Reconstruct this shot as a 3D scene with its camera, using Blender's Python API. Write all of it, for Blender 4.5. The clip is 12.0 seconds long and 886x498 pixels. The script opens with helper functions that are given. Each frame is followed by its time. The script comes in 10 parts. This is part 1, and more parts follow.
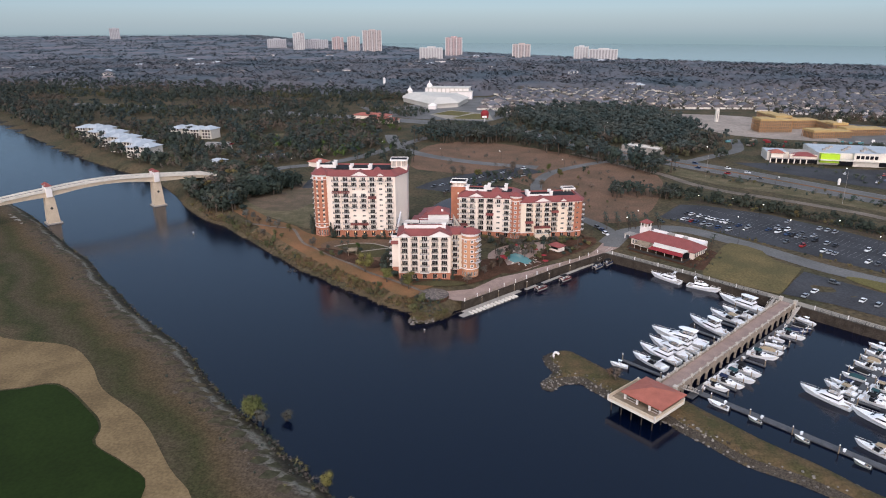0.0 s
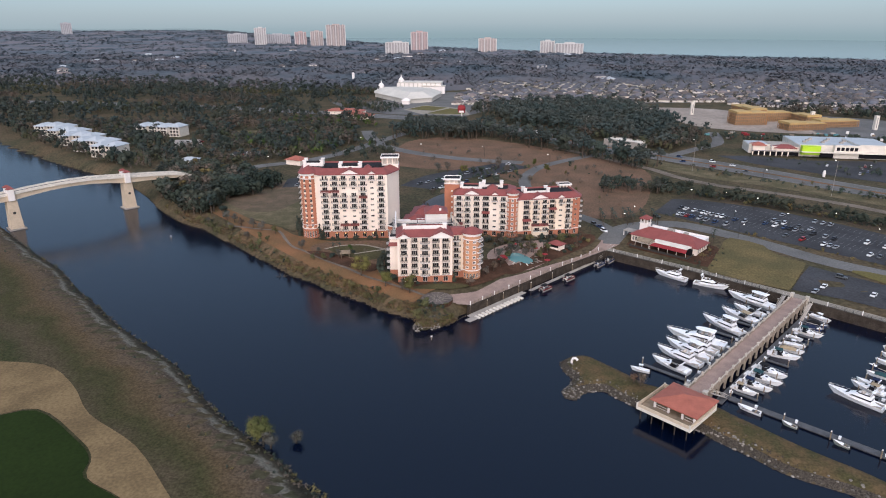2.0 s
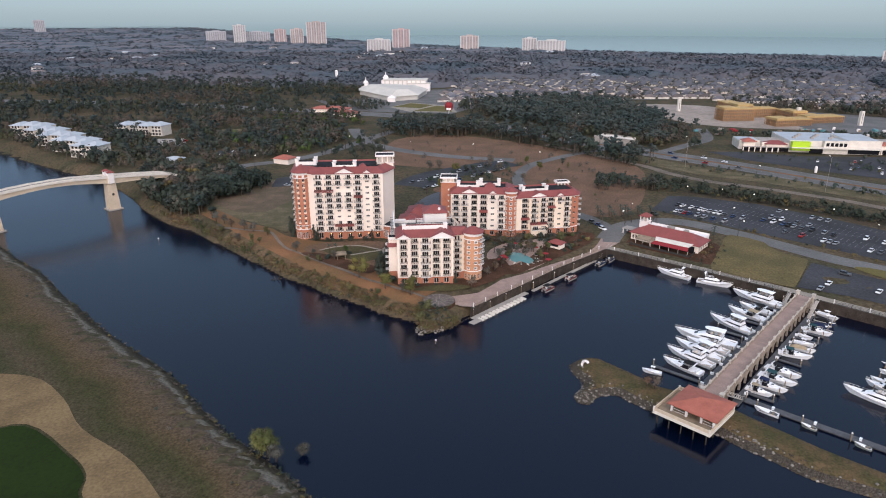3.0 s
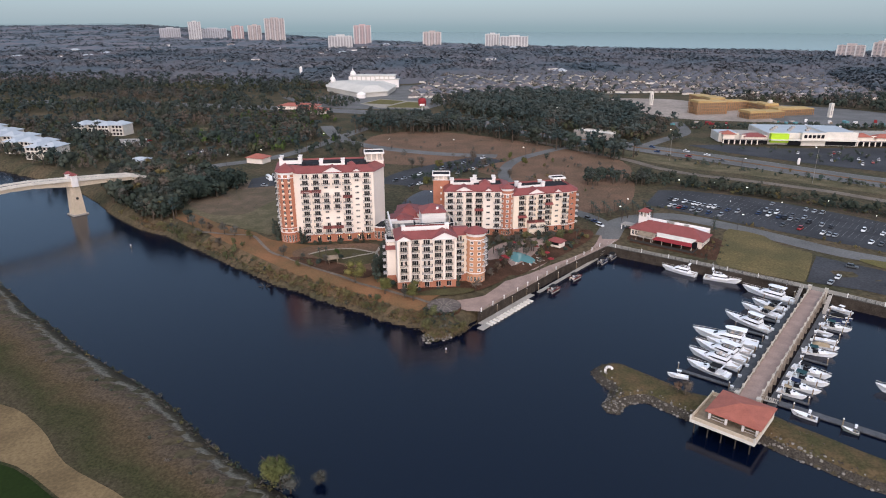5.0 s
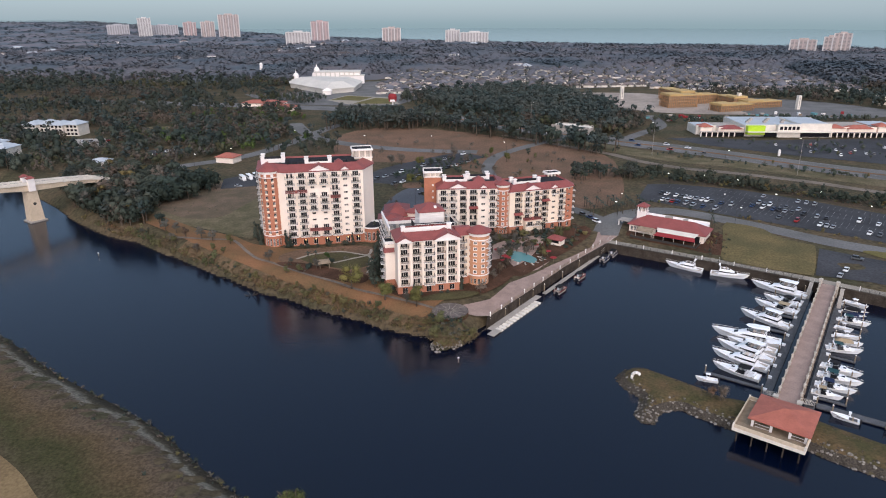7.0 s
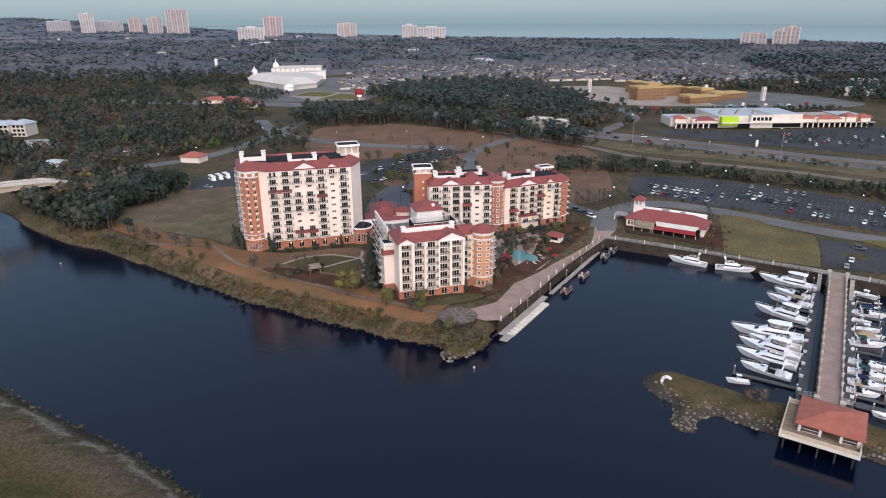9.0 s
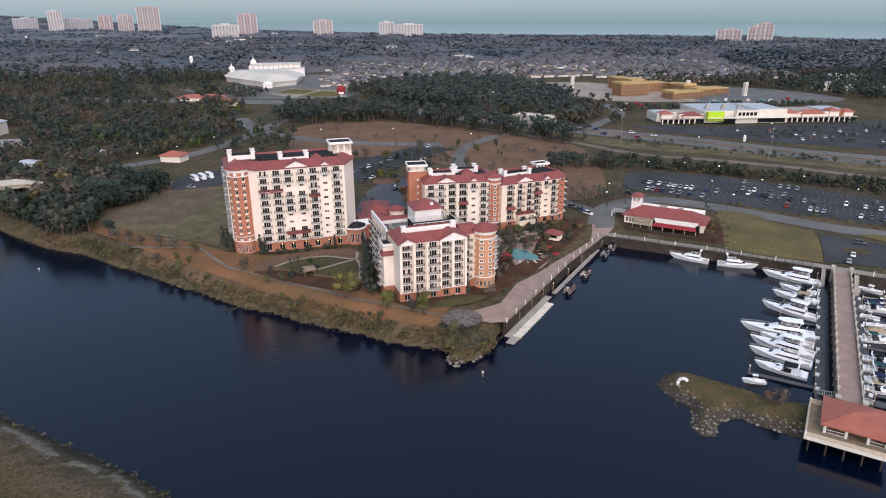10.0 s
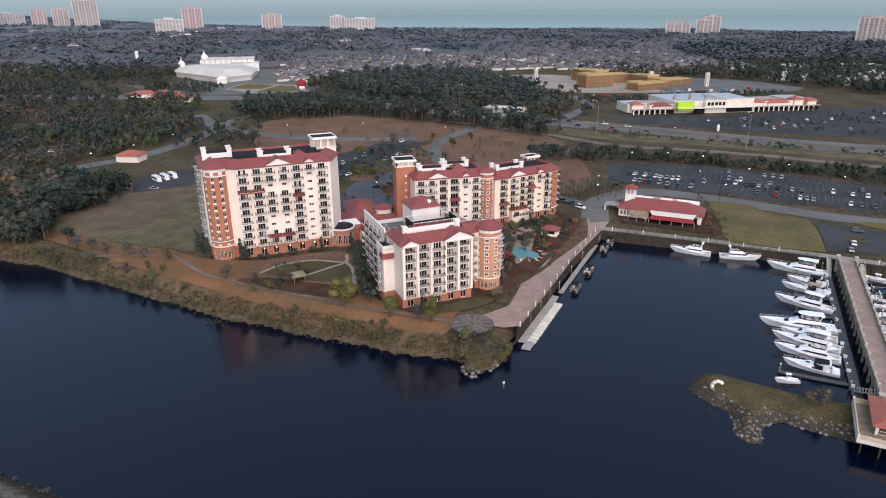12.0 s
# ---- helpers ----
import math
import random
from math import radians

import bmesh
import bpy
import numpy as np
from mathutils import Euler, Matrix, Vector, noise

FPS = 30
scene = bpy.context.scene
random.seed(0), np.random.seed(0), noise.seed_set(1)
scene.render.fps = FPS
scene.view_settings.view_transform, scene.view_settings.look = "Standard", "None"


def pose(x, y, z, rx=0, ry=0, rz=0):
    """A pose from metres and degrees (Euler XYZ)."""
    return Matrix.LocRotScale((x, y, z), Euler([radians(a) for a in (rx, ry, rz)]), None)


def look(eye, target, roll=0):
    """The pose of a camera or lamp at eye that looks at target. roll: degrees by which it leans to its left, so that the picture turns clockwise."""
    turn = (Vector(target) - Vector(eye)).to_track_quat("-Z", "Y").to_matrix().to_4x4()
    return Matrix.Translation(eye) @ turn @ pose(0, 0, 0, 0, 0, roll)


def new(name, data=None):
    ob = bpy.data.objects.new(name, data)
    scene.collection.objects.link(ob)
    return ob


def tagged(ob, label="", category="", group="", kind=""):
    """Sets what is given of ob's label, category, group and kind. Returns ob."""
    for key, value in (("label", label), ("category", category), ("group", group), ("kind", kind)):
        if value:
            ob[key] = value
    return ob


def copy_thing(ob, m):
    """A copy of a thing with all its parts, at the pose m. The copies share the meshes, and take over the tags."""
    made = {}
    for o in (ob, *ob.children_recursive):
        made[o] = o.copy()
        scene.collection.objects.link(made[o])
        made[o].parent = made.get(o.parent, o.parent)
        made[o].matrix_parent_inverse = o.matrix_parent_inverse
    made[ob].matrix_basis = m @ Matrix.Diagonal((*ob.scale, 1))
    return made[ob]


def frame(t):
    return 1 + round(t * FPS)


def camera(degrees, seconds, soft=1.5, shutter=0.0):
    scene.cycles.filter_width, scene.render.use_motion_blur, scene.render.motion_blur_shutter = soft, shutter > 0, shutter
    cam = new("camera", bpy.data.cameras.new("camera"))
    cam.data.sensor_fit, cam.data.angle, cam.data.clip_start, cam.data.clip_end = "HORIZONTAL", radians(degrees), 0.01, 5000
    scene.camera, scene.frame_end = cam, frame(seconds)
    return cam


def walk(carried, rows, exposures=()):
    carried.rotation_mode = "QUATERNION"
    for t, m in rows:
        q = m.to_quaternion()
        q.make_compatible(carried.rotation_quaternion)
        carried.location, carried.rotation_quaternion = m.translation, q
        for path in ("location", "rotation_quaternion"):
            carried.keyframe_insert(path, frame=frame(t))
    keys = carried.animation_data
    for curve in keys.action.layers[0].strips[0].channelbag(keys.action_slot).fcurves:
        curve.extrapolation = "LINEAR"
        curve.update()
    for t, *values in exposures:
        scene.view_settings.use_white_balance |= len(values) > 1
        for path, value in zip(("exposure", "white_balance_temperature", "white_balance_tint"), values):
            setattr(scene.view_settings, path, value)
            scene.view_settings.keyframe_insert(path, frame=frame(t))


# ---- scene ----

# ---------------------------------------------------------------- camera and walk
cam = camera(68.31, 12.0, soft=1.05)
PATH = [
    (0, (40.77, -31.34, 110.00), (26.86, 62.28, 77.73), -0.03),
    (0.5, (36.60, -28.66, 109.65), (23.99, 65.08, 77.19), -0.05),
    (1, (32.42, -25.84, 109.13), (21.13, 68.03, 76.54), -0.00),
    (1.5, (28.30, -22.92, 108.64), (18.35, 71.03, 75.87), -0.02),
    (2, (24.15, -19.97, 108.01), (15.56, 74.06, 75.08), -0.03),
    (2.5, (19.95, -16.85, 107.39), (12.79, 77.24, 74.28), -0.04),
    (3, (15.90, -13.64, 106.70), (10.12, 80.50, 73.46), -0.04),
    (5, (0.00, 0.00, 103.52), (0.00, 94.17, 69.88), -0.11),
    (5.5, (-3.83, 3.68, 102.65), (-2.38, 97.81, 68.91), -0.13),
    (6, (-7.62, 7.35, 101.76), (-4.62, 101.41, 67.93), -0.12),
    (6.5, (-11.36, 11.06, 100.83), (-6.80, 105.02, 66.93), -0.15),
    (7, (-15.14, 14.97, 99.95), (-9.00, 108.80, 65.91), -0.14),
    (9, (-29.35, 30.68, 96.31), (-16.72, 123.68, 61.78), -0.21),
    (9.5, (-32.71, 34.84, 95.39), (-18.40, 127.53, 60.69), -0.20),
    (10, (-35.98, 39.11, 94.42), (-19.97, 131.46, 59.57), -0.20),
    (10.5, (-39.15, 43.37, 93.58), (-21.44, 135.34, 58.54), -0.20),
    (11, (-42.30, 47.59, 92.69), (-22.87, 139.15, 57.48), -0.20),
    (11.5, (-45.29, 51.87, 91.82), (-24.12, 142.98, 56.45), -0.22),
    (12, (-48.29, 56.21, 90.96), (-25.38, 146.83, 55.41), -0.24),
]
walk(cam, [(t, look(eye, target, roll)) for t, eye, target, roll in PATH])

# ---------------------------------------------------------------- light
SUN_ELEVATION, SUN_AZIMUTH = 30.0, 178.0   # degrees; azimuth clockwise from +y
world = bpy.data.worlds.new("sky")
scene.world = world
world.use_nodes = True
wn = world.node_tree.nodes
sky = wn.new("ShaderNodeTexSky")
sky.sky_type = "NISHITA"
sky.sun_disc = False
sky.sun_elevation = radians(SUN_ELEVATION)
sky.sun_rotation = radians(SUN_AZIMUTH)
sky.air_density, sky.dust_density, sky.ozone_density = 1.0, 0.15, 6.0
wn["Background"].inputs[1].default_value = 0.084
veil = wn.new("ShaderNodeMix")          # thin high cloud over the clear sky
veil.data_type = "RGBA"
veil.inputs["Factor"].default_value = 0.62
# the cloud veil brightens towards the zenith, as under an overcast sky
way, split, lift_ = wn.new("ShaderNodeTexCoord"), wn.new("ShaderNodeSeparateXYZ"), wn.new("ShaderNodeMapRange")
lift_.inputs["To Min"].default_value, lift_.inputs["To Max"].default_value = 1.0, 2.0
cloud = wn.new("ShaderNodeVectorMath")
cloud.operation = "SCALE"
cloud.inputs[0].default_value = (3.0, 4.1, 5.55)
world.node_tree.links.new(way.outputs["Generated"], split.inputs[0])
world.node_tree.links.new(split.outputs["Z"], lift_.inputs[0])
world.node_tree.links.new(lift_.outputs[0], cloud.inputs["Scale"])
world.node_tree.links.new(cloud.outputs[0], veil.inputs["B"])
world.node_tree.links.new(sky.outputs[0], veil.inputs["A"])
world.node_tree.links.new(veil.outputs["Result"], wn["Background"].inputs[0])

sun = new("sun", bpy.data.lights.new("sun", "SUN"))
sun.data.energy = 3.4
sun.data.angle = radians(80)
sun.data.color = (1.0, 0.865, 0.825)
az, el = radians(SUN_AZIMUTH), radians(SUN_ELEVATION)
sun.matrix_world = look((0, 0, 0), (-math.sin(az) * math.cos(el), -math.cos(az) * math.cos(el), -math.sin(el)))
scene.view_settings.exposure = 0.32

# ---------------------------------------------------------------- materials
def material(name, color, rough=0.8, vary=0.25, scale=0.4, fine=6.0, bump=0.0, bump_scale=8.0, metal=0.0, second=None,
             spread=0.0, stripes=None, spec=0.3):
    """A procedural surface: broad stains and fine grain in colour, optional relief, optional second colour in patches,
    optional stripes (axis, per metre, depth), optional spread of shade from piece to piece."""
    spec = min(spec, 0.12) if rough >= 0.9 else spec
    m = bpy.data.materials.new(name)
    m.use_nodes = True
    nt = m.node_tree
    n, l = nt.nodes, nt.links
    bsdf = n["Principled BSDF"]
    bsdf.inputs["Roughness"].default_value = rough
    bsdf.inputs["Metallic"].default_value = metal
    bsdf.inputs["Specular IOR Level"].default_value = spec
    geo = n.new("ShaderNodeNewGeometry")
    big = n.new("ShaderNodeTexNoise")
    big.inputs["Scale"].default_value, big.inputs["Detail"].default_value = scale, 5
    small = n.new("ShaderNodeTexNoise")
    small.inputs["Scale"].default_value, small.inputs["Detail"].default_value = fine, 3
    for tex in (big, small):
        l.new(geo.outputs["Position"], tex.inputs["Vector"])
    ramp = n.new("ShaderNodeValToRGB")
    other = second or tuple(c * (1 - vary) for c in color)
    ramp.color_ramp.elements[0].position, ramp.color_ramp.elements[1].position = 0.36, 0.64
    ramp.color_ramp.elements[0].color, ramp.color_ramp.elements[1].color = (*other, 1), (*color, 1)
    l.new(big.outputs[0], ramp.inputs[0])
    grain = n.new("ShaderNodeMapRange")
    grain.inputs["From Min"].default_value, grain.inputs["From Max"].default_value = 0.3, 0.7
    grain.inputs["To Min"].default_value, grain.inputs["To Max"].default_value = 1 - vary * 0.8, 1 + vary * 0.5
    l.new(small.outputs[0], grain.inputs[0])
    value = grain.outputs[0]
    if spread:
        info = n.new("ShaderNodeObjectInfo")
        span = n.new("ShaderNodeMapRange")
        span.inputs["To Min"].default_value, span.inputs["To Max"].default_value = 1 - spread, 1 + spread
        l.new(info.outputs["Random"], span.inputs[0])
        mul = n.new("ShaderNodeMath")
        mul.operation = "MULTIPLY"
        l.new(value, mul.inputs[0])
        l.new(span.outputs[0], mul.inputs[1])
        value = mul.outputs[0]
    mix = n.new("ShaderNodeVectorMath")
    mix.operation = "SCALE"
    l.new(ramp.outputs[0], mix.inputs[0])
    l.new(value, mix.inputs["Scale"])
    l.new(mix.outputs[0], bsdf.inputs["Base Color"])
    height = None
    if bump:
        tex = n.new("ShaderNodeTexNoise")
        tex.inputs["Scale"].default_value, tex.inputs["Detail"].default_value = bump_scale, 4
        l.new(geo.outputs["Position"], tex.inputs["Vector"])
        height = tex.outputs[0]
    if stripes:
        axis, per_metre, bump = stripes
        tc = n.new("ShaderNodeTexCoord")
        wave = n.new("ShaderNodeTexWave")
        wave.bands_direction = axis
        wave.inputs["Scale"].default_value = per_metre * 0.314
        wave.inputs["Distortion"].default_value = 0.4
        l.new(tc.outputs["Object"], wave.inputs["Vector"])
        height = wave.outputs[1]
    if height:
        b = n.new("ShaderNodeBump")
        b.inputs["Strength"].default_value, b.inputs["Distance"].default_value = bump, 0.15
        l.new(height, b.inputs["Height"])
        l.new(b.outputs[0], bsdf.inputs["Normal"])
    return m


M = {}
M["cream"] = material("cream_stucco", (0.88, 0.76, 0.655), 0.85, 0.07, 0.15, 3.0)
M["yellow_cream"] = material("yellow_stucco", (0.83, 0.69, 0.55), 0.85, 0.08, 0.15, 3.0)
M["white"] = material("white_paint", (0.84, 0.78, 0.74), 0.7, 0.06, 0.3, 4.0)
M["orange"] = material("orange_stucco", (0.45, 0.180, 0.108), 0.85, 0.14, 0.3, 3.0)
M["peach"] = material("peach_stucco", (0.55, 0.28, 0.16), 0.85, 0.12, 0.3, 3.0)
M["roof"] = material("red_roof_metal", (0.265, 0.074, 0.066), 0.55, 0.15, 0.3, 3.0, stripes=("X", 2.2, 0.35))
M["tile"] = material("terracotta_roof", (0.40, 0.128, 0.088), 0.6, 0.18, 0.4, 3.0, stripes=("X", 3.0, 0.12))
M["membrane"] = material("dark_roof_membrane", (0.035, 0.035, 0.04), 0.9, 0.4, 0.3, 2.0)
M["rail"] = material("dark_metal_railing", (0.040, 0.038, 0.036), 0.55, 0.15, 1.0, 6.0)
M["frame"] = material("window_frame", (0.72, 0.68, 0.62), 0.6, 0.08, 0.5, 4.0)
M["curtain"] = material("curtain", (0.55, 0.48, 0.42), 0.9, 0.25, 0.8, 4.0, spread=0.5)
M["concrete"] = material("concrete", (0.40, 0.36, 0.32), 0.9, 0.2, 0.2, 2.0)
# brown concrete coloured darker, to hold the shade below the quay edge
M["seawall"] = material("shade_dark_seawall", (0.075, 0.060, 0.048), 0.9, 0.4, 0.35, 2.0, bump=0.3, bump_scale=2.0)
M["bridge"] = material("buff_bridge_concrete", (0.62, 0.50, 0.37), 0.85, 0.15, 0.12, 1.5)
M["pale"] = material("pale_concrete", (0.72, 0.66, 0.58), 0.85, 0.12, 0.3, 2.0)
M["gel"] = material("white_gelcoat", (0.90, 0.90, 0.91), 0.25, 0.05, 0.5, 3.0, spec=0.5)
M["navy"] = material("blue_gelcoat", (0.03, 0.05, 0.12), 0.25, 0.2, 0.5, 3.0, spec=0.5)
M["skiff_green"] = material("grey_green_aluminium", (0.30, 0.33, 0.29), 0.5, 0.15, 0.5, 3.0)
M["dock"] = material("grey_dock_planks", (0.11, 0.112, 0.12), 0.85, 0.3, 0.5, 4.0, stripes=("Y", 5.0, 0.3))
M["wood"] = material("weathered_wood", (0.30, 0.23, 0.16), 0.85, 0.3, 0.5, 6.0)
M["asphalt"] = material("asphalt", (0.065, 0.066, 0.072), 0.9, 0.3, 0.05, 1.2)
M["forecourt"] = material("blue_grey_asphalt", (0.095, 0.10, 0.115), 0.85, 0.25, 0.05, 1.2)
M["old_asphalt"] = material("worn_asphalt", (0.17, 0.165, 0.16), 0.9, 0.25, 0.05, 1.2)
M["paving"] = material("pink_paving", (0.37, 0.262, 0.22), 0.85, 0.22, 0.25, 2.5)
M["slate"] = material("slate_paving", (0.165, 0.135, 0.122), 0.85, 0.4, 0.5, 2.5)
M["pathway"] = material("concrete_path", (0.34, 0.30, 0.25), 0.9, 0.2, 0.2, 2.5)
M["line"] = material("road_paint", (0.26, 0.255, 0.245), 0.7, 0.3, 0.5, 3.0)
M["ground"] = material("rough_ground", (0.105, 0.078, 0.047), 0.95, 0.55, 0.045, 0.6, bump=0.6, bump_scale=0.8,
                       second=(0.060, 0.056, 0.032))
M["dry"] = material("dry_winter_grass", (0.228, 0.114, 0.058), 0.95, 0.3, 0.06, 2.2, bump=0.4, bump_scale=1.5, second=(0.150, 0.092, 0.046))
M["bank_straw"] = material("bank_straw", (0.17, 0.108, 0.064), 0.95, 0.4, 0.25, 2.0, bump=0.5, bump_scale=1.5, second=(0.105, 0.080, 0.045))
M["straw"] = material("pine_straw_ground", (0.19, 0.112, 0.074), 0.95, 0.4, 0.06, 0.9, bump=0.4, bump_scale=1.2, second=(0.135, 0.088, 0.058))
M["rough_straw"] = material("rough_straw", (0.165, 0.115, 0.080), 0.95, 0.4, 0.12, 1.6, bump=0.6, bump_scale=1.2, second=(0.105, 0.085, 0.056))
M["lawn"] = material("dull_lawn", (0.150, 0.125, 0.047), 0.95, 0.3, 0.08, 1.2, bump=0.3, bump_scale=2.0, second=(0.115, 0.100, 0.040))
M["gold_lawn"] = material("straw_lawn", (0.165, 0.124, 0.058), 0.95, 0.4, 0.07, 1.2, bump=0.3, bump_scale=2.0, second=(0.108, 0.092, 0.044))
M["field"] = material("field_grass", (0.165, 0.130, 0.080), 0.95, 0.4, 0.13, 1.1, bump=0.5, bump_scale=1.2, second=(0.098, 0.088, 0.048))
M["green"] = material("mown_green", (0.018, 0.031, 0.006), 0.95, 0.25, 0.06, 1.0, stripes=("DIAGONAL", 0.16, 0.35))
M["rough"] = material("golf_rough", (0.085, 0.065, 0.032), 0.95, 0.5, 0.05, 0.8, bump=0.7, bump_scale=0.9, second=(0.044, 0.048, 0.019))
M["heath"] = material("dark_heath", (0.085, 0.062, 0.042), 0.95, 0.5, 0.12, 1.4, bump=0.8, bump_scale=1.2, second=(0.05, 0.045, 0.03))
M["track"] = material("worn_dirt_track", (0.20, 0.165, 0.135), 0.95, 0.3, 0.1, 1.0)
M["bank_gravel"] = material("pale_bank_gravel", (0.20, 0.18, 0.145), 0.95, 0.45, 0.5, 3.0, bump=0.6, bump_scale=2.5, second=(0.10, 0.085, 0.06))
# the dark of the gaps between rocks is put into this colour
M["riprap"] = material("fine_riprap", (0.098, 0.082, 0.066), 0.95, 0.55, 2.6, 7.0, bump=0.9, bump_scale=3.5, second=(0.034, 0.029, 0.024))
M["sand"] = material("sandy_bunker", (0.215, 0.150, 0.078), 0.95, 0.3, 0.1, 1.2, bump=0.3, bump_scale=1.0)
M["mulch"] = material("brown_mulch", (0.095, 0.05, 0.032), 0.95, 0.4, 0.2, 2.0)
M["rock"] = material("pale_rock", (0.275, 0.245, 0.215), 0.9, 0.45, 0.6, 3.0, bump=0.4, bump_scale=3.0, spread=0.35)
M["bank_stone"] = material("stained_bank_stone", (0.085, 0.070, 0.055), 0.95, 0.45, 0.6, 3.0)
M["breakwater"] = material("breakwater_grass", (0.118, 0.080, 0.042), 0.95, 0.4, 0.2, 1.6, bump=0.5, bump_scale=2.0, second=(0.066, 0.060, 0.027))
M["pier_stone"] = material("weathered_pier_concrete", (0.34, 0.275, 0.215), 0.9, 0.25, 0.3, 2.0)
M["theatre"] = material("cream_theatre_render", (0.60, 0.56, 0.50), 0.85, 0.12, 0.05, 0.6)
M["pier_post"] = material("pale_pier_posts", (0.56, 0.50, 0.43), 0.85, 0.15, 0.3, 2.0)
M["dirt"] = material("pale_cleared_dirt", (0.37, 0.31, 0.265), 0.95, 0.25, 0.03, 0.3)


def glass_material(name, tint, rough):
    m = bpy.data.materials.new(name)
    m.use_nodes = True
    b = m.node_tree.nodes["Principled BSDF"]
    b.inputs["Base Color"].default_value = (*tint, 1)
    b.inputs["Roughness"].default_value = rough
    b.inputs["Specular IOR Level"].default_value = 0.45
    return m


def glow(name, color, strength):
    m = bpy.data.materials.new(name)
    m.use_nodes = True
    n, l = m.node_tree.nodes, m.node_tree.links
    n.remove(n["Principled BSDF"])
    e = n.new("ShaderNodeEmission")
    e.inputs[0].default_value, e.inputs[1].default_value = (*color, 1), strength
    l.new(e.outputs[0], n["Material Output"].inputs[0])
    return m


M["lamplight"] = glow("lamplight", (1.0, 0.62, 0.28), 3.0)
M["glass"] = glass_material("dark_window_glass", (0.014, 0.014, 0.017), 0.1)
M["pool"] = glass_material("pool_water", (0.12, 0.27, 0.28), 0.05)


def water_material():
    m = bpy.data.materials.new("dark_water")
    m.use_nodes = True
    n, l = m.node_tree.nodes, m.node_tree.links
    b = n["Principled BSDF"]
    b.inputs["Base Color"].default_value = (0.0007, 0.0030, 0.0120, 1)
    b.inputs["Roughness"].default_value = 0.15
    b.inputs["IOR"].default_value = 1.37
    geo = n.new("ShaderNodeNewGeometry")
    fine, broad = n.new("ShaderNodeTexNoise"), n.new("ShaderNodeTexNoise")
    fine.inputs["Scale"].default_value, fine.inputs["Detail"].default_value = 0.8, 4
    broad.inputs["Scale"].default_value, broad.inputs["Detail"].default_value = 0.012, 4
    l.new(geo.outputs["Position"], fine.inputs["Vector"])
    l.new(geo.outputs["Position"], broad.inputs["Vector"])
    amount = n.new("ShaderNodeMapRange")
    amount.inputs["From Min"].default_value, amount.inputs["From Max"].default_value = 0.4, 0.65
    amount.inputs["To Min"].default_value, amount.inputs["To Max"].default_value = 0.10, 0.38
    l.new(broad.outputs[0], amount.inputs[0])
    bump = n.new("ShaderNodeBump")
    bump.inputs["Distance"].default_value = 0.25
    l.new(amount.outputs[0], bump.inputs["Strength"])
    l.new(fine.outputs[0], bump.inputs["Height"])
    l.new(bump.outputs[0], b.inputs["Normal"])
    return m


M["water"] = water_material()

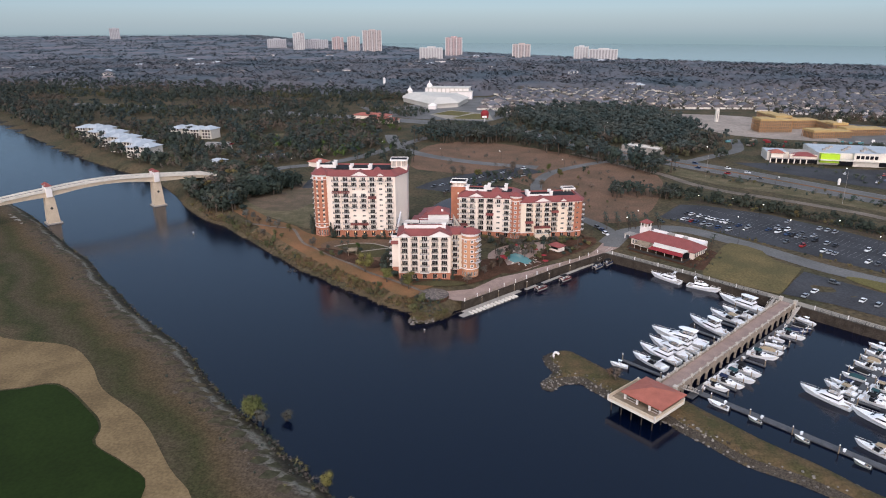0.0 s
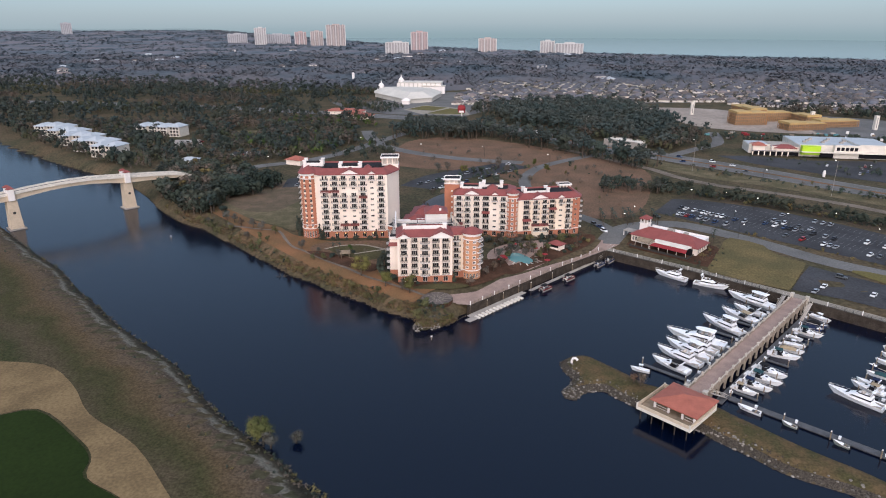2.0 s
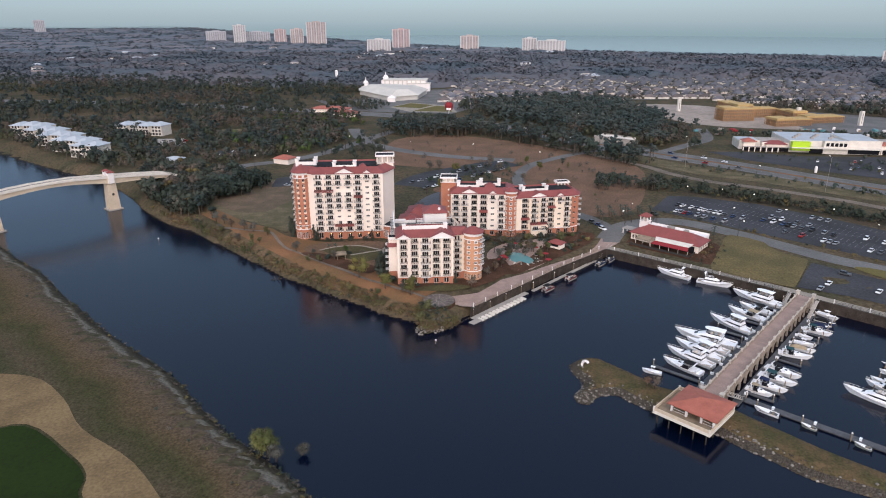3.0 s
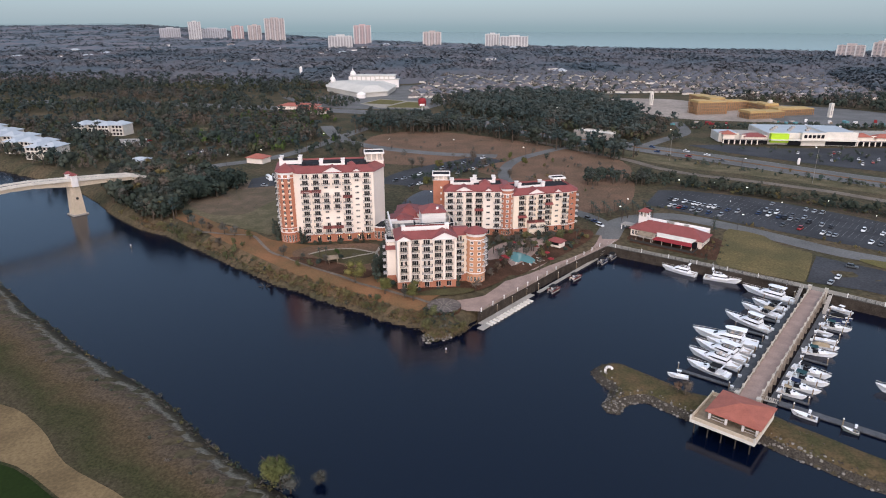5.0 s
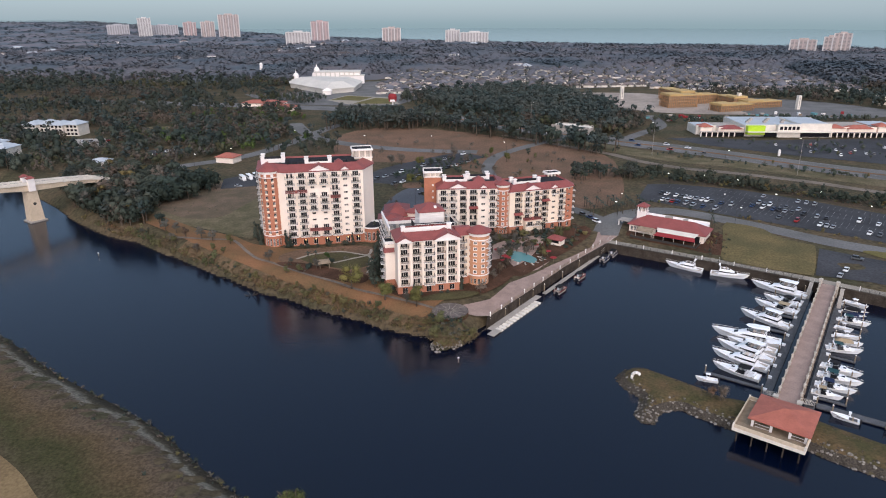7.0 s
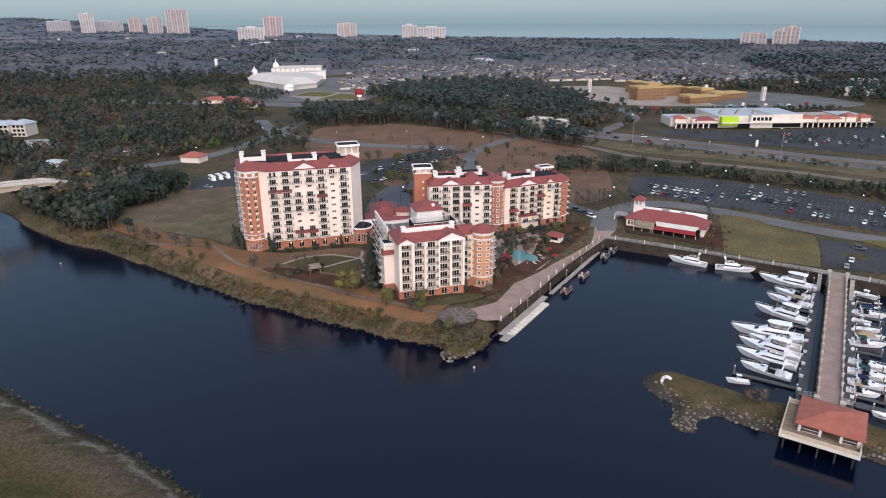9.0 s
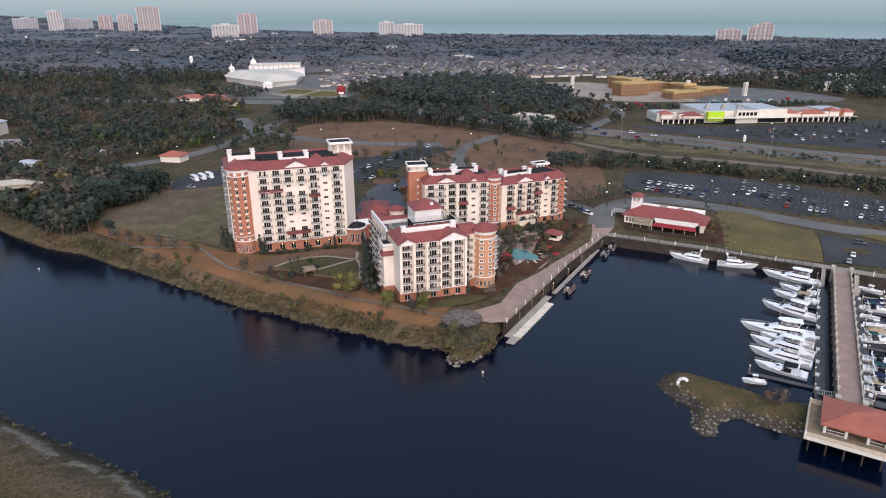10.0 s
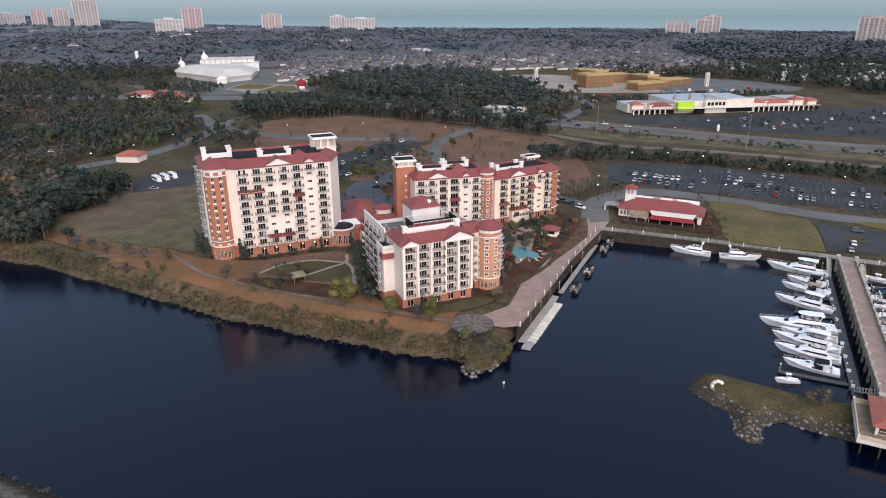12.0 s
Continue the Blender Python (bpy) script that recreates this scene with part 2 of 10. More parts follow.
# ---------------------------------------------------------------- mesh helpers
class Solid:
    """Collects plain faces; every call adds one closed or open form."""

    def __init__(self):
        self.v, self.f = [], []

    def face(self, *points):
        k = len(self.v)
        self.v += [tuple(p) for p in points]
        self.f.append(tuple(range(k, k + len(points))))
        return self

    def box(self, x0, x1, y0, y1, z0, z1, m=None):
        c = [(x, y, z) for z in (z0, z1) for y in (y0, y1) for x in (x0, x1)]
        if m is not None:
            c = [tuple(m @ Vector(p)) for p in c]
        k = len(self.v)
        self.v += c
        self.f += [tuple(k + i for i in q) for q in ((0, 2, 3, 1), (4, 5, 7, 6), (0, 1, 5, 4), (2, 6, 7, 3), (0, 4, 6, 2), (1, 3, 7, 5))]
        return self

    def loft(self, rings, cap_low=True, cap_top=True, closed=True):
        """Skins rings of equal count, from the lowest up, each counter-clockwise from above."""
        k, n = len(self.v), len(rings[0])
        for r in rings:
            self.v += [tuple(p) for p in r]
        for a in range(len(rings) - 1):
            for i in range(n if closed else n - 1):
                j = (i + 1) % n
                self.f.append((k + a * n + i, k + a * n + j, k + a * n + n + j, k + a * n + n + i))
        if cap_low:
            self.f.append(tuple(k + i for i in reversed(range(n))))
        if cap_top:
            self.f.append(tuple(k + (len(rings) - 1) * n + i for i in range(n)))
        return self

    def prism(self, poly, z0, z1, low=True, top=True):
        return self.loft([[(x, y, z0) for x, y in poly], [(x, y, z1) for x, y in poly]], low, top)

    def tube(self, x, y, z0, z1, r0, r1=None, n=10, top=True):
        r1 = r0 if r1 is None else r1
        return self.loft([ring(x, y, z0, r0, n), ring(x, y, z1, r1, n)], True, top)

    def rod(self, a, b, r, n=5):
        a, b = Vector(a), Vector(b)
        m = (b - a).to_track_quat("Z", "Y").to_matrix()
        rings = []
        for p in (a, b):
            rings.append([tuple(p + m @ Vector((r * math.cos(t), r * math.sin(t), 0))) for t in [2 * math.pi * i / n for i in range(n)]])
        return self.loft(rings)

    def gable(self, x0, x1, y0, y1, z, rise, over=0.4):
        """A gabled roof whose ridge runs along y."""
        xm = (x0 + x1) / 2
        th = 0.25
        self.loft([[(x0 - over, y0, z - th), (xm, y0, z + rise - th), (x1 + over, y0, z - th), (x1 + over, y0, z), (xm, y0, z + rise), (x0 - over, y0, z)],
                   [(x0 - over, y1, z - th), (xm, y1, z + rise - th), (x1 + over, y1, z - th), (x1 + over, y1, z), (xm, y1, z + rise), (x0 - over, y1, z)]])
        return self

    def hip(self, x0, x1, y0, y1, z, rise, over=0.5, ridge=None):
        x0, x1, y0, y1 = x0 - over, x1 + over, y0 - over, y1 + over
        w, d = x1 - x0, y1 - y0
        half = min(w, d) / 2 if ridge is None else ridge
        if w >= d:
            a, b = (x0 + half, (y0 + y1) / 2), (x1 - half, (y0 + y1) / 2)
        else:
            a, b = ((x0 + x1) / 2, y0 + half), ((x0 + x1) / 2, y1 - half)
        lo = [(x0, y0, z), (x1, y0, z), (x1, y1, z), (x0, y1, z)]
        k = len(self.v)
        self.v += [(x, y, zz - 0.25) for x, y, zz in lo] + lo + [(*a, z + rise), (*b, z + rise)]
        q = [(0, 3, 2, 1), (0, 1, 5, 4), (1, 2, 6, 5), (2, 3, 7, 6), (3, 0, 4, 7)]
        q += [(4, 5, 9, 8), (6, 7, 8, 9), (5, 6, 9), (7, 4, 8)] if w >= d else [(4, 5, 8), (6, 7, 9), (5, 6, 9, 8), (7, 4, 8, 9)]
        self.f += [tuple(k + i for i in r) for r in q]
        return self

    def mesh(self, name, mat, smooth=False):
        me = bpy.data.meshes.new(name)
        me.from_pydata(self.v, [], self.f)
        me.materials.append(mat)
        if smooth:
            me.shade_smooth()
        me.validate()
        return me


def ring(x, y, z, r, n, start=0.0):
    return [(x + r * math.cos(start + 2 * math.pi * i / n), y + r * math.sin(start + 2 * math.pi * i / n), z) for i in range(n)]


def part(name, solid, mat, parent, label="", at=None, smooth=False):
    """One mesh object under a thing or a part. solid may be a Solid or a ready mesh."""
    me = solid.mesh(name, mat, smooth) if isinstance(solid, Solid) else solid
    ob = new(name, me)
    ob.parent = parent
    if at is not None:
        ob.matrix_basis = at if isinstance(at, Matrix) else Matrix.Translation(at)
    if label:
        tagged(ob, label)
    return ob


def thing(name, label, category, at=(0, 0, 0), turn=0.0, group="", kind=""):
    """The Empty at a thing's base that carries its parts."""
    ob = new(name)
    ob.empty_display_size = 0.5
    ob.matrix_basis = pose(*at, 0, 0, turn)
    return tagged(ob, label, category, group, kind)


def lone(name, solid, mat, label, category, kind="", group="", at=None, smooth=False):
    ob = new(name, solid.mesh(name, mat, smooth) if isinstance(solid, Solid) else solid)
    if at is not None:
        ob.matrix_basis = at if isinstance(at, Matrix) else Matrix.Translation(at)
    return tagged(ob, label, category, group, kind)


def smooth_line(points, per=4, closed=False):
    """A rounded line through the points."""
    p = [Vector((*q, 0)) for q in points]
    n = len(p)
    out = []
    for i in range(n if closed else n - 1):
        a = p[(i - 1) % n] if closed or i else p[0]
        b, c = p[i], p[(i + 1) % n]
        d = p[(i + 2) % n] if closed or i + 2 < n else p[-1]
        for k in range(per):
            t = k / per
            q = 0.5 * (2 * b + (c - a) * t + (2 * a - 5 * b + 4 * c - d) * t * t + (3 * b - a - 3 * c + d) * t ** 3)
            out.append((q.x, q.y))
    if not closed:
        out.append(tuple(points[-1]))
    return out


def strip(line, width, shift=0.0):
    """The outline of a band of that width along a line."""
    left, right = [], []
    for i, (x, y) in enumerate(line):
        a, b = line[max(i - 1, 0)], line[min(i + 1, len(line) - 1)]
        dx, dy = b[0] - a[0], b[1] - a[1]
        h = math.hypot(dx, dy) or 1
        nx, ny = -dy / h, dx / h
        left.append((x + nx * (shift + width / 2), y + ny * (shift + width / 2)))
        right.append((x + nx * (shift - width / 2), y + ny * (shift - width / 2)))
    return right + left[::-1]


# ---------------------------------------------------------------- the lie of the land
WEST_BANK = smooth_line([(-900, 700), (-620, 540), (-420, 410), (-300, 337), (-252, 303), (-220, 277), (-196, 258), (-177, 244), (-151, 219.5), (-136, 207), (-118, 191), (-97.5, 175.5),
                         (-80, 162), (-65, 146.5), (-54, 135.8), (-41, 125.7), (-30.4, 117.3), (-24.8, 111.5), (-15.4, 103.3), (-5.6, 96.1), (10, 80), (40, 42), (90, -40)], 4)
EAST_BANK = smooth_line([(-1300, 1230), (-900, 930), (-605, 677), (-459, 566), (-376, 500), (-302, 448), (-247, 414), (-205, 372), (-180, 342), (-154, 318), (-142, 311), (-130, 301), (-118.3, 290), (-107.4, 280.7),
                         (-97, 271), (-87, 261.6), (-77.6, 253), (-69, 245.4), (-60.4, 239.8), (-52.3, 233.6), (-44.4, 227.9), (-36.8, 222.8), (-31, 219.2), (-25.3, 214.2), (-17, 208.8), (-11, 206.6), (-7.2, 204.2), (-7, 198.4),
                         (-5.5, 195.8), (-3, 195.8), (2.5, 198.9), (6, 201.6), (10.3, 208.5), (13, 211)], 4)
QUAY = [(13, 211), (28, 229.3), (49, 254.8), (75, 281.5)]
SEAWALL = [(75, 281.5), (110, 256), (137, 234.5), (170, 206), (290, 105)]
COAST = smooth_line([(-6500, 8000), (-2350, 4867), (-668, 3187), (-90, 2530), (447, 2130), (929, 1894), (1120, 1800), (1400, 1500), (2600, 700), (6000, -1500)], 4)
JETTY = smooth_line([(46.5, 178.0), (45.7, 174.0), (46.9, 169.9), (48.9, 166.1), (46.9, 161.9), (44.8, 158.3), (46.0, 154.7), (48.8, 154.7), (51.3, 158.3), (57.3, 159.8), (60.4, 156.7), (64.6, 152.8),
                     (68.6, 149.4), (79.6, 142.7), (84.9, 136.6), (91.3, 130.9), (97.0, 124.9), (103.1, 121.2), (109.1, 118.4), (115.6, 113.9), (151.6, 86.4), (158.0, 92.0), (127.4, 116.8), (122.7, 121.5),
                     (117.8, 126.5), (112.3, 131.0), (106.1, 136.4), (100.6, 142.2), (94.1, 148.6), (89.4, 153.6), (78.0, 161.5), (71.2, 164.8), (68.4, 168.5), (63.9, 173.1), (59.3, 177.8), (55.2, 181.3),
                     (50.5, 181.1)], 3, True)
WEST_LAND = WEST_BANK + [(90, -4000), (-6000, -4000), (-6000, 3000)]
EAST_LAND = EAST_BANK + QUAY[1:] + SEAWALL[1:] + [(1200, -800), (6000, -2500)] + COAST[::-1] + [(-6500, 5000)]


def to_numpy(line):
    return np.array(line, float)


def line_distance(px, py, line):
    """Least distance from each point to an open line."""
    p = to_numpy(line)
    if px.size < 64:
        a, d = p[:-1], np.diff(p, axis=0)
        rx, ry = px.reshape(-1, 1) - a[:, 0], py.reshape(-1, 1) - a[:, 1]
        t = np.clip((rx * d[:, 0] + ry * d[:, 1]) / ((d ** 2).sum(1) + 1e-9), 0, 1)
        return np.hypot(rx - t * d[:, 0], ry - t * d[:, 1]).min(1).reshape(px.shape)
    best = np.full(px.shape, 1e9)
    for (ax, ay), (bx, by) in zip(p[:-1], p[1:]):
        dx, dy = bx - ax, by - ay
        t = np.clip(((px - ax) * dx + (py - ay) * dy) / (dx * dx + dy * dy + 1e-9), 0, 1)
        best = np.minimum(best, np.hypot(px - ax - t * dx, py - ay - t * dy))
    return best


def inside(px, py, poly):
    p = to_numpy(poly)
    q = np.roll(p, -1, 0)
    if px.size < 64:
        x, y = px.reshape(-1, 1), py.reshape(-1, 1)
        dy = np.where(q[:, 1] == p[:, 1], 1e-9, q[:, 1] - p[:, 1])
        cross = ((p[:, 1] > y) != (q[:, 1] > y)) & (x < (q[:, 0] - p[:, 0]) * (y - p[:, 1]) / dy + p[:, 0])
        return (cross.sum(1) % 2 == 1).reshape(px.shape)
    odd = np.zeros(px.shape, bool)
    for (ax, ay), (bx, by) in zip(p, q):
        odd ^= ((ay > py) != (by > py)) & (px < (bx - ax) * (py - ay) / ((by - ay) if by != ay else 1e-9) + ax)
    return odd


def rise(d, top, run, low=-1.2):
    """Height of a bank at d metres inland (negative: out in the water)."""
    t = np.clip((d + 1.5) / run, 0, 1)
    return np.where(d < -1.5, low - 0.05 * np.minimum(-d, 40), low + (top - low) * (1 - (1 - t) ** 1.6))


def heights(px, py):
    px, py = np.asarray(px, float), np.asarray(py, float)
    west = np.where(inside(px, py, WEST_LAND), 1, -1) * line_distance(px, py, WEST_BANK)
    e_in = np.where(inside(px, py, EAST_LAND), 1, -1)
    bank, wall, coast = e_in * line_distance(px, py, EAST_BANK), line_distance(px, py, QUAY + SEAWALL), line_distance(px, py, COAST)
    jet = np.where(inside(px, py, JETTY), 1, -1) * line_distance(px, py, JETTY + JETTY[:1])
    h_west = rise(west, 4.0, 11)
    h_quay = np.where((e_in > 0) & (wall > 2.6), 4.0 + 1.5 * np.clip((wall - 9) / 14, 0, 1), -3)
    h_east = np.minimum(np.minimum(rise(bank, 5.5, 13), h_quay), rise(e_in * coast, 5.5, 60))
    h_jet = rise(jet, 2.2, 6)
    z = np.maximum(np.maximum(h_west, h_east), h_jet)
    far = np.clip((np.hypot(px, py) - 2600) / 2200, 0, 1)
    return z + np.where((z > 4) & (px < 0), 45 * far ** 1.5, 0)


def height(x, y):
    return float(heights(np.array([x]), np.array([y]))[0])


def spaced(fine0, fine1, step, low, high, grow=1.12):
    mid = list(np.arange(fine0, fine1 + 0.01, step))
    s, x, up = step, fine1, []
    while x < high:
        s *= grow
        x += s
        up.append(min(x, high))
    s, x, down = step, fine0, []
    while x > low:
        s *= grow
        x -= s
        down.append(max(x, low))
    return np.array(down[::-1] + mid + up)


def build_ground():
    xs, ys = spaced(-270, 190, 2.6, -4500, 4500), spaced(70, 440, 2.6, -1500, 4990)
    gx, gy = np.meshgrid(xs, ys)
    z = heights(gx.ravel(), gy.ravel())
    rng = np.random.default_rng(3)
    z = z + np.where(z > 0.3, rng.normal(0, 0.012, z.shape), 0)
    nx, ny = len(xs), len(ys)
    i = np.arange(nx * ny).reshape(ny, nx)
    quads = np.stack([i[:-1, :-1], i[:-1, 1:], i[1:, 1:], i[1:, :-1]], -1).reshape(-1, 4)
    zq = z[quads].max(1)
    me = bpy.data.meshes.new("ground")
    me.from_pydata(np.c_[gx.ravel(), gy.ravel(), z].tolist(), [], quads.tolist())
    me.materials.append(M["ground"])
    me.shade_smooth()
    tagged(new("ground", me), "rough winter ground of dry grass and earth by the water", "ground", kind="structure")


build_ground()
lone("water", Solid().face((-4900, -1500, 0), (4900, -1500, 0), (4900, 4990, 0), (-4900, 4990, 0)), M["water"],
     "dark calm water of the waterway, marina and sea", "water", "structure")


SEA = material("pale_shallow_sea", (0.13, 0.20, 0.225), 0.08, 0.08, 0.003, 0.05, spec=0.5)
lone("sea", Solid().face((-4900, 1560, 0.3), (4900, 1300, 0.3), (4900, 4990, 0.3), (-4900, 4990, 0.3)), SEA, "pale blue-green open sea beyond the woods", "sea", "structure")


def drape(name, poly, mat, label, category, lift=0.06, step=6.0, kind="structure", parent=None, level=None, least=-99.0):
    """A sheet with that outline, laid over the ground, no lower than least."""
    bm = bmesh.new()
    bm.faces.new([bm.verts.new((x, y, 0)) for x, y in poly])
    bm.normal_update()
    if bm.faces[:][0].normal.z < 0:
        bmesh.ops.reverse_faces(bm, faces=bm.faces[:])
    bmesh.ops.triangulate(bm, faces=bm.faces[:])
    p = to_numpy(poly)
    if step:
        for axis in (0, 1):
            for c in np.arange(math.ceil(p[:, axis].min() / step) * step, p[:, axis].max(), step):
                co, no = [0, 0, 0], [0, 0, 0]
                co[axis], no[axis] = c, 1
                bmesh.ops.bisect_plane(bm, geom=bm.verts[:] + bm.edges[:] + bm.faces[:], plane_co=co, plane_no=no)
    co = np.array([v.co[:] for v in bm.verts])
    z = (np.maximum(heights(co[:, 0], co[:, 1]), least) if level is None else level) + lift + 0 * co[:, 0]
    for v, h in zip(bm.verts, z):
        v.co.z = h
    me = bpy.data.meshes.new(name)
    bm.to_mesh(me)
    bm.free()
    me.materials.append(mat)
    ob = new(name, me)
    if parent:
        ob.parent = parent
        return ob
    return tagged(ob, label, category, kind=kind)


# golf course on the west bank
def bank_material():
    """Soil, gravel, dead straw and rough grass, changing with the distance inland, with ragged edges."""
    m = bpy.data.materials.new("bank_ground")
    m.use_nodes = True
    n, l = m.node_tree.nodes, m.node_tree.links
    b = n["Principled BSDF"]
    b.inputs["Roughness"].default_value = 0.95
    b.inputs["Specular IOR Level"].default_value = 0.1
    geo, inland = n.new("ShaderNodeNewGeometry"), n.new("ShaderNodeAttribute")
    inland.attribute_name = "inland"
    total = inland.outputs["Fac"]
    for scale, amount in ((0.022, 34.0), (0.12, 9.0), (0.6, 5.0), (2.5, 3.0)):
        t = n.new("ShaderNodeTexNoise")
        t.inputs["Scale"].default_value, t.inputs["Detail"].default_value = scale, 4
        l.new(geo.outputs["Position"], t.inputs["Vector"])
        fade = n.new("ShaderNodeMapRange")
        fade.inputs["From Min"].default_value, fade.inputs["From Max"].default_value = 0.0, 1.0
        fade.inputs["To Min"].default_value, fade.inputs["To Max"].default_value = -amount / 2, amount / 2
        l.new(t.outputs[0], fade.inputs[0])
        weight = n.new("ShaderNodeMapRange")      # the broad waves only reach inland
        weight.inputs["From Min"].default_value, weight.inputs["From Max"].default_value = 2.0, 26.0
        weight.inputs["To Min"].default_value = 0.15 if scale < 0.1 else 0.6
        l.new(inland.outputs["Fac"], weight.inputs[0])
        mul, add = n.new("ShaderNodeMath"), n.new("ShaderNodeMath")
        mul.operation, add.operation = "MULTIPLY", "ADD"
        l.new(fade.outputs[0], mul.inputs[0])
        l.new(weight.outputs[0], mul.inputs[1])
        l.new(total, add.inputs[0])
        l.new(mul.outputs[0], add.inputs[1])
        total = add.outputs[0]
    span = n.new("ShaderNodeMapRange")
    span.inputs["From Max"].default_value = 60.0
    l.new(total, span.inputs[0])
    ramp = n.new("ShaderNodeValToRGB")
    e = ramp.color_ramp.elements
    e[0].position, e[0].color = 0.02, (0.035, 0.03, 0.022, 1)
    e[1].position, e[1].color = 1.0, (0.082, 0.062, 0.034, 1)
    for pos, col in ((0.055, (0.06, 0.05, 0.035)), (0.085, (0.17, 0.155, 0.125)), (0.115, (0.075, 0.058, 0.043)), (0.19, (0.090, 0.066, 0.044)), (0.27, (0.085, 0.06, 0.033)), (0.38, (0.048, 0.046, 0.02)), (0.50, (0.072, 0.056, 0.034)), (0.62, (0.04, 0.043, 0.018)), (0.75, (0.088, 0.066, 0.04)), (0.87, (0.05, 0.046, 0.024))):
        q = e.new(pos)
        q.color = (*col, 1)
    l.new(span.outputs[0], ramp.inputs[0])
    grain = n.new("ShaderNodeTexNoise")
    grain.inputs["Scale"].default_value, grain.inputs["Detail"].default_value = 1.6, 5
    l.new(geo.outputs["Position"], grain.inputs["Vector"])
    g = n.new("ShaderNodeMapRange")
    g.inputs["From Min"].default_value, g.inputs["From Max"].default_value = 0.3, 0.7
    g.inputs["To Min"].default_value, g.inputs["To Max"].default_value = 0.62, 1.4
    l.new(grain.outputs[0], g.inputs[0])
    sc = n.new("ShaderNodeVectorMath")
    sc.operation = "SCALE"
    l.new(ramp.outputs[0], sc.inputs[0])
    l.new(g.outputs[0], sc.inputs["Scale"])
    l.new(sc.outputs[0], b.inputs["Base Color"])
    bump = n.new("ShaderNodeBump")
    bump.inputs["Strength"].default_value, bump.inputs["Distance"].default_value = 0.7, 0.25
    l.new(grain.outputs[0], bump.inputs["Height"])
    l.new(bump.outputs[0], b.inputs["Normal"])
    return m


shore = [q for q in WEST_BANK if -430 < q[0] < 62]
sheet = drape("rough_grass", [(x - 0.65 * 0.4, y - 0.76 * 0.4) for x, y in shore] + [(x - 0.65 * 84, y - 0.76 * 84) for x, y in shore[::-1]], bank_material(),
              "rough olive and brown golf grass sloping to a gravel shore", "grass", lift=0.1, step=5)
co = np.empty(len(sheet.data.vertices) * 3, np.float32)
sheet.data.vertices.foreach_get("co", co)
co = co.reshape(-1, 3)
sheet.data.attributes.new("inland", "FLOAT", "POINT").data.foreach_set("value", line_distance(co[:, 0].astype(float), co[:, 1].astype(float), WEST_BANK).astype(np.float32))
drape("sand", smooth_line([(-175, 168), (-147, 155), (-120, 153), (-103, 142), (-89, 128), (-68, 115), (-48, 95.5), (-37, 86), (-30, 70), (-52, 68), (-50, 88), (-61, 96),
                           (-73, 102), (-77, 110), (-85, 117), (-105, 129), (-120, 123), (-160, 116), (-195, 140)], 4, True), M["sand"], "pale sandy waste area beside the mown green", "sand", lift=0.2)
drape("putting_green", smooth_line([(-160, 115), (-120, 122), (-105, 128), (-85, 116), (-77, 109), (-74, 102), (-61, 95.5), (-50, 88), (-50, 70), (-70, 50), (-150, 60), (-180, 95)], 4, True),
      M["green"], "dark green mown golf turf with faint stripes", "golf green", lift=0.3)
drape("golf_path", strip(smooth_line([(-330, 250), (-262, 262), (-247, 272), (-252, 288), (-290, 310), (-360, 330)], 6), 3.0), M["pathway"], "pale concrete cart path curving over the grass", "path")

# ---------------------------------------------------------------- the resort's buildings
def opening_wall(p0, p1, z0, z1, openings, depth=0.35):
    """An upright wall from p0 to p1 (its outside to the right of that way) with real openings (a, b, low, high), a and b along it."""
    s = Solid()
    a, b = Vector((*p0, 0)), Vector((*p1, 0))
    along = (b - a).normalized()
    inward = Vector((-along.y, along.x, 0))
    length = (b - a).length
    us = sorted({0.0, length, *[u for o in openings for u in o[:2]]})
    zs = sorted({z0, z1, *[z for o in openings for z in o[2:4]]})

    def at(u, z, d=0.0):
        p = a + along * u + inward * d
        return (p.x, p.y, z)

    for u0, u1 in zip(us[:-1], us[1:]):
        run = None
        for w0, w1 in zip(zs[:-1], zs[1:]):
            um, wm = (u0 + u1) / 2, (w0 + w1) / 2
            if any(o[0] < um < o[1] and o[2] < wm < o[3] for o in openings):
                if run:
                    s.face(at(u0, run[0]), at(u1, run[0]), at(u1, run[1]), at(u0, run[1]))
                run = None
            else:
                run = (run[0], w1) if run else (w0, w1)
        if run:
            s.face(at(u0, run[0]), at(u1, run[0]), at(u1, run[1]), at(u0, run[1]))
    for o in openings:
        u0, u1, w0, w1 = o[:4]
        s.face(at(u0, w0), at(u0, w0, depth), at(u0, w1, depth), at(u0, w1))
        s.face(at(u1, w0, depth), at(u1, w0), at(u1, w1), at(u1, w1, depth))
        s.face(at(u0, w0), at(u1, w0), at(u1, w0, depth), at(u0, w0, depth))
        s.face(at(u0, w1, depth), at(u1, w1, depth), at(u1, w1), at(u0, w1))
    return s


WINDOWS = {}


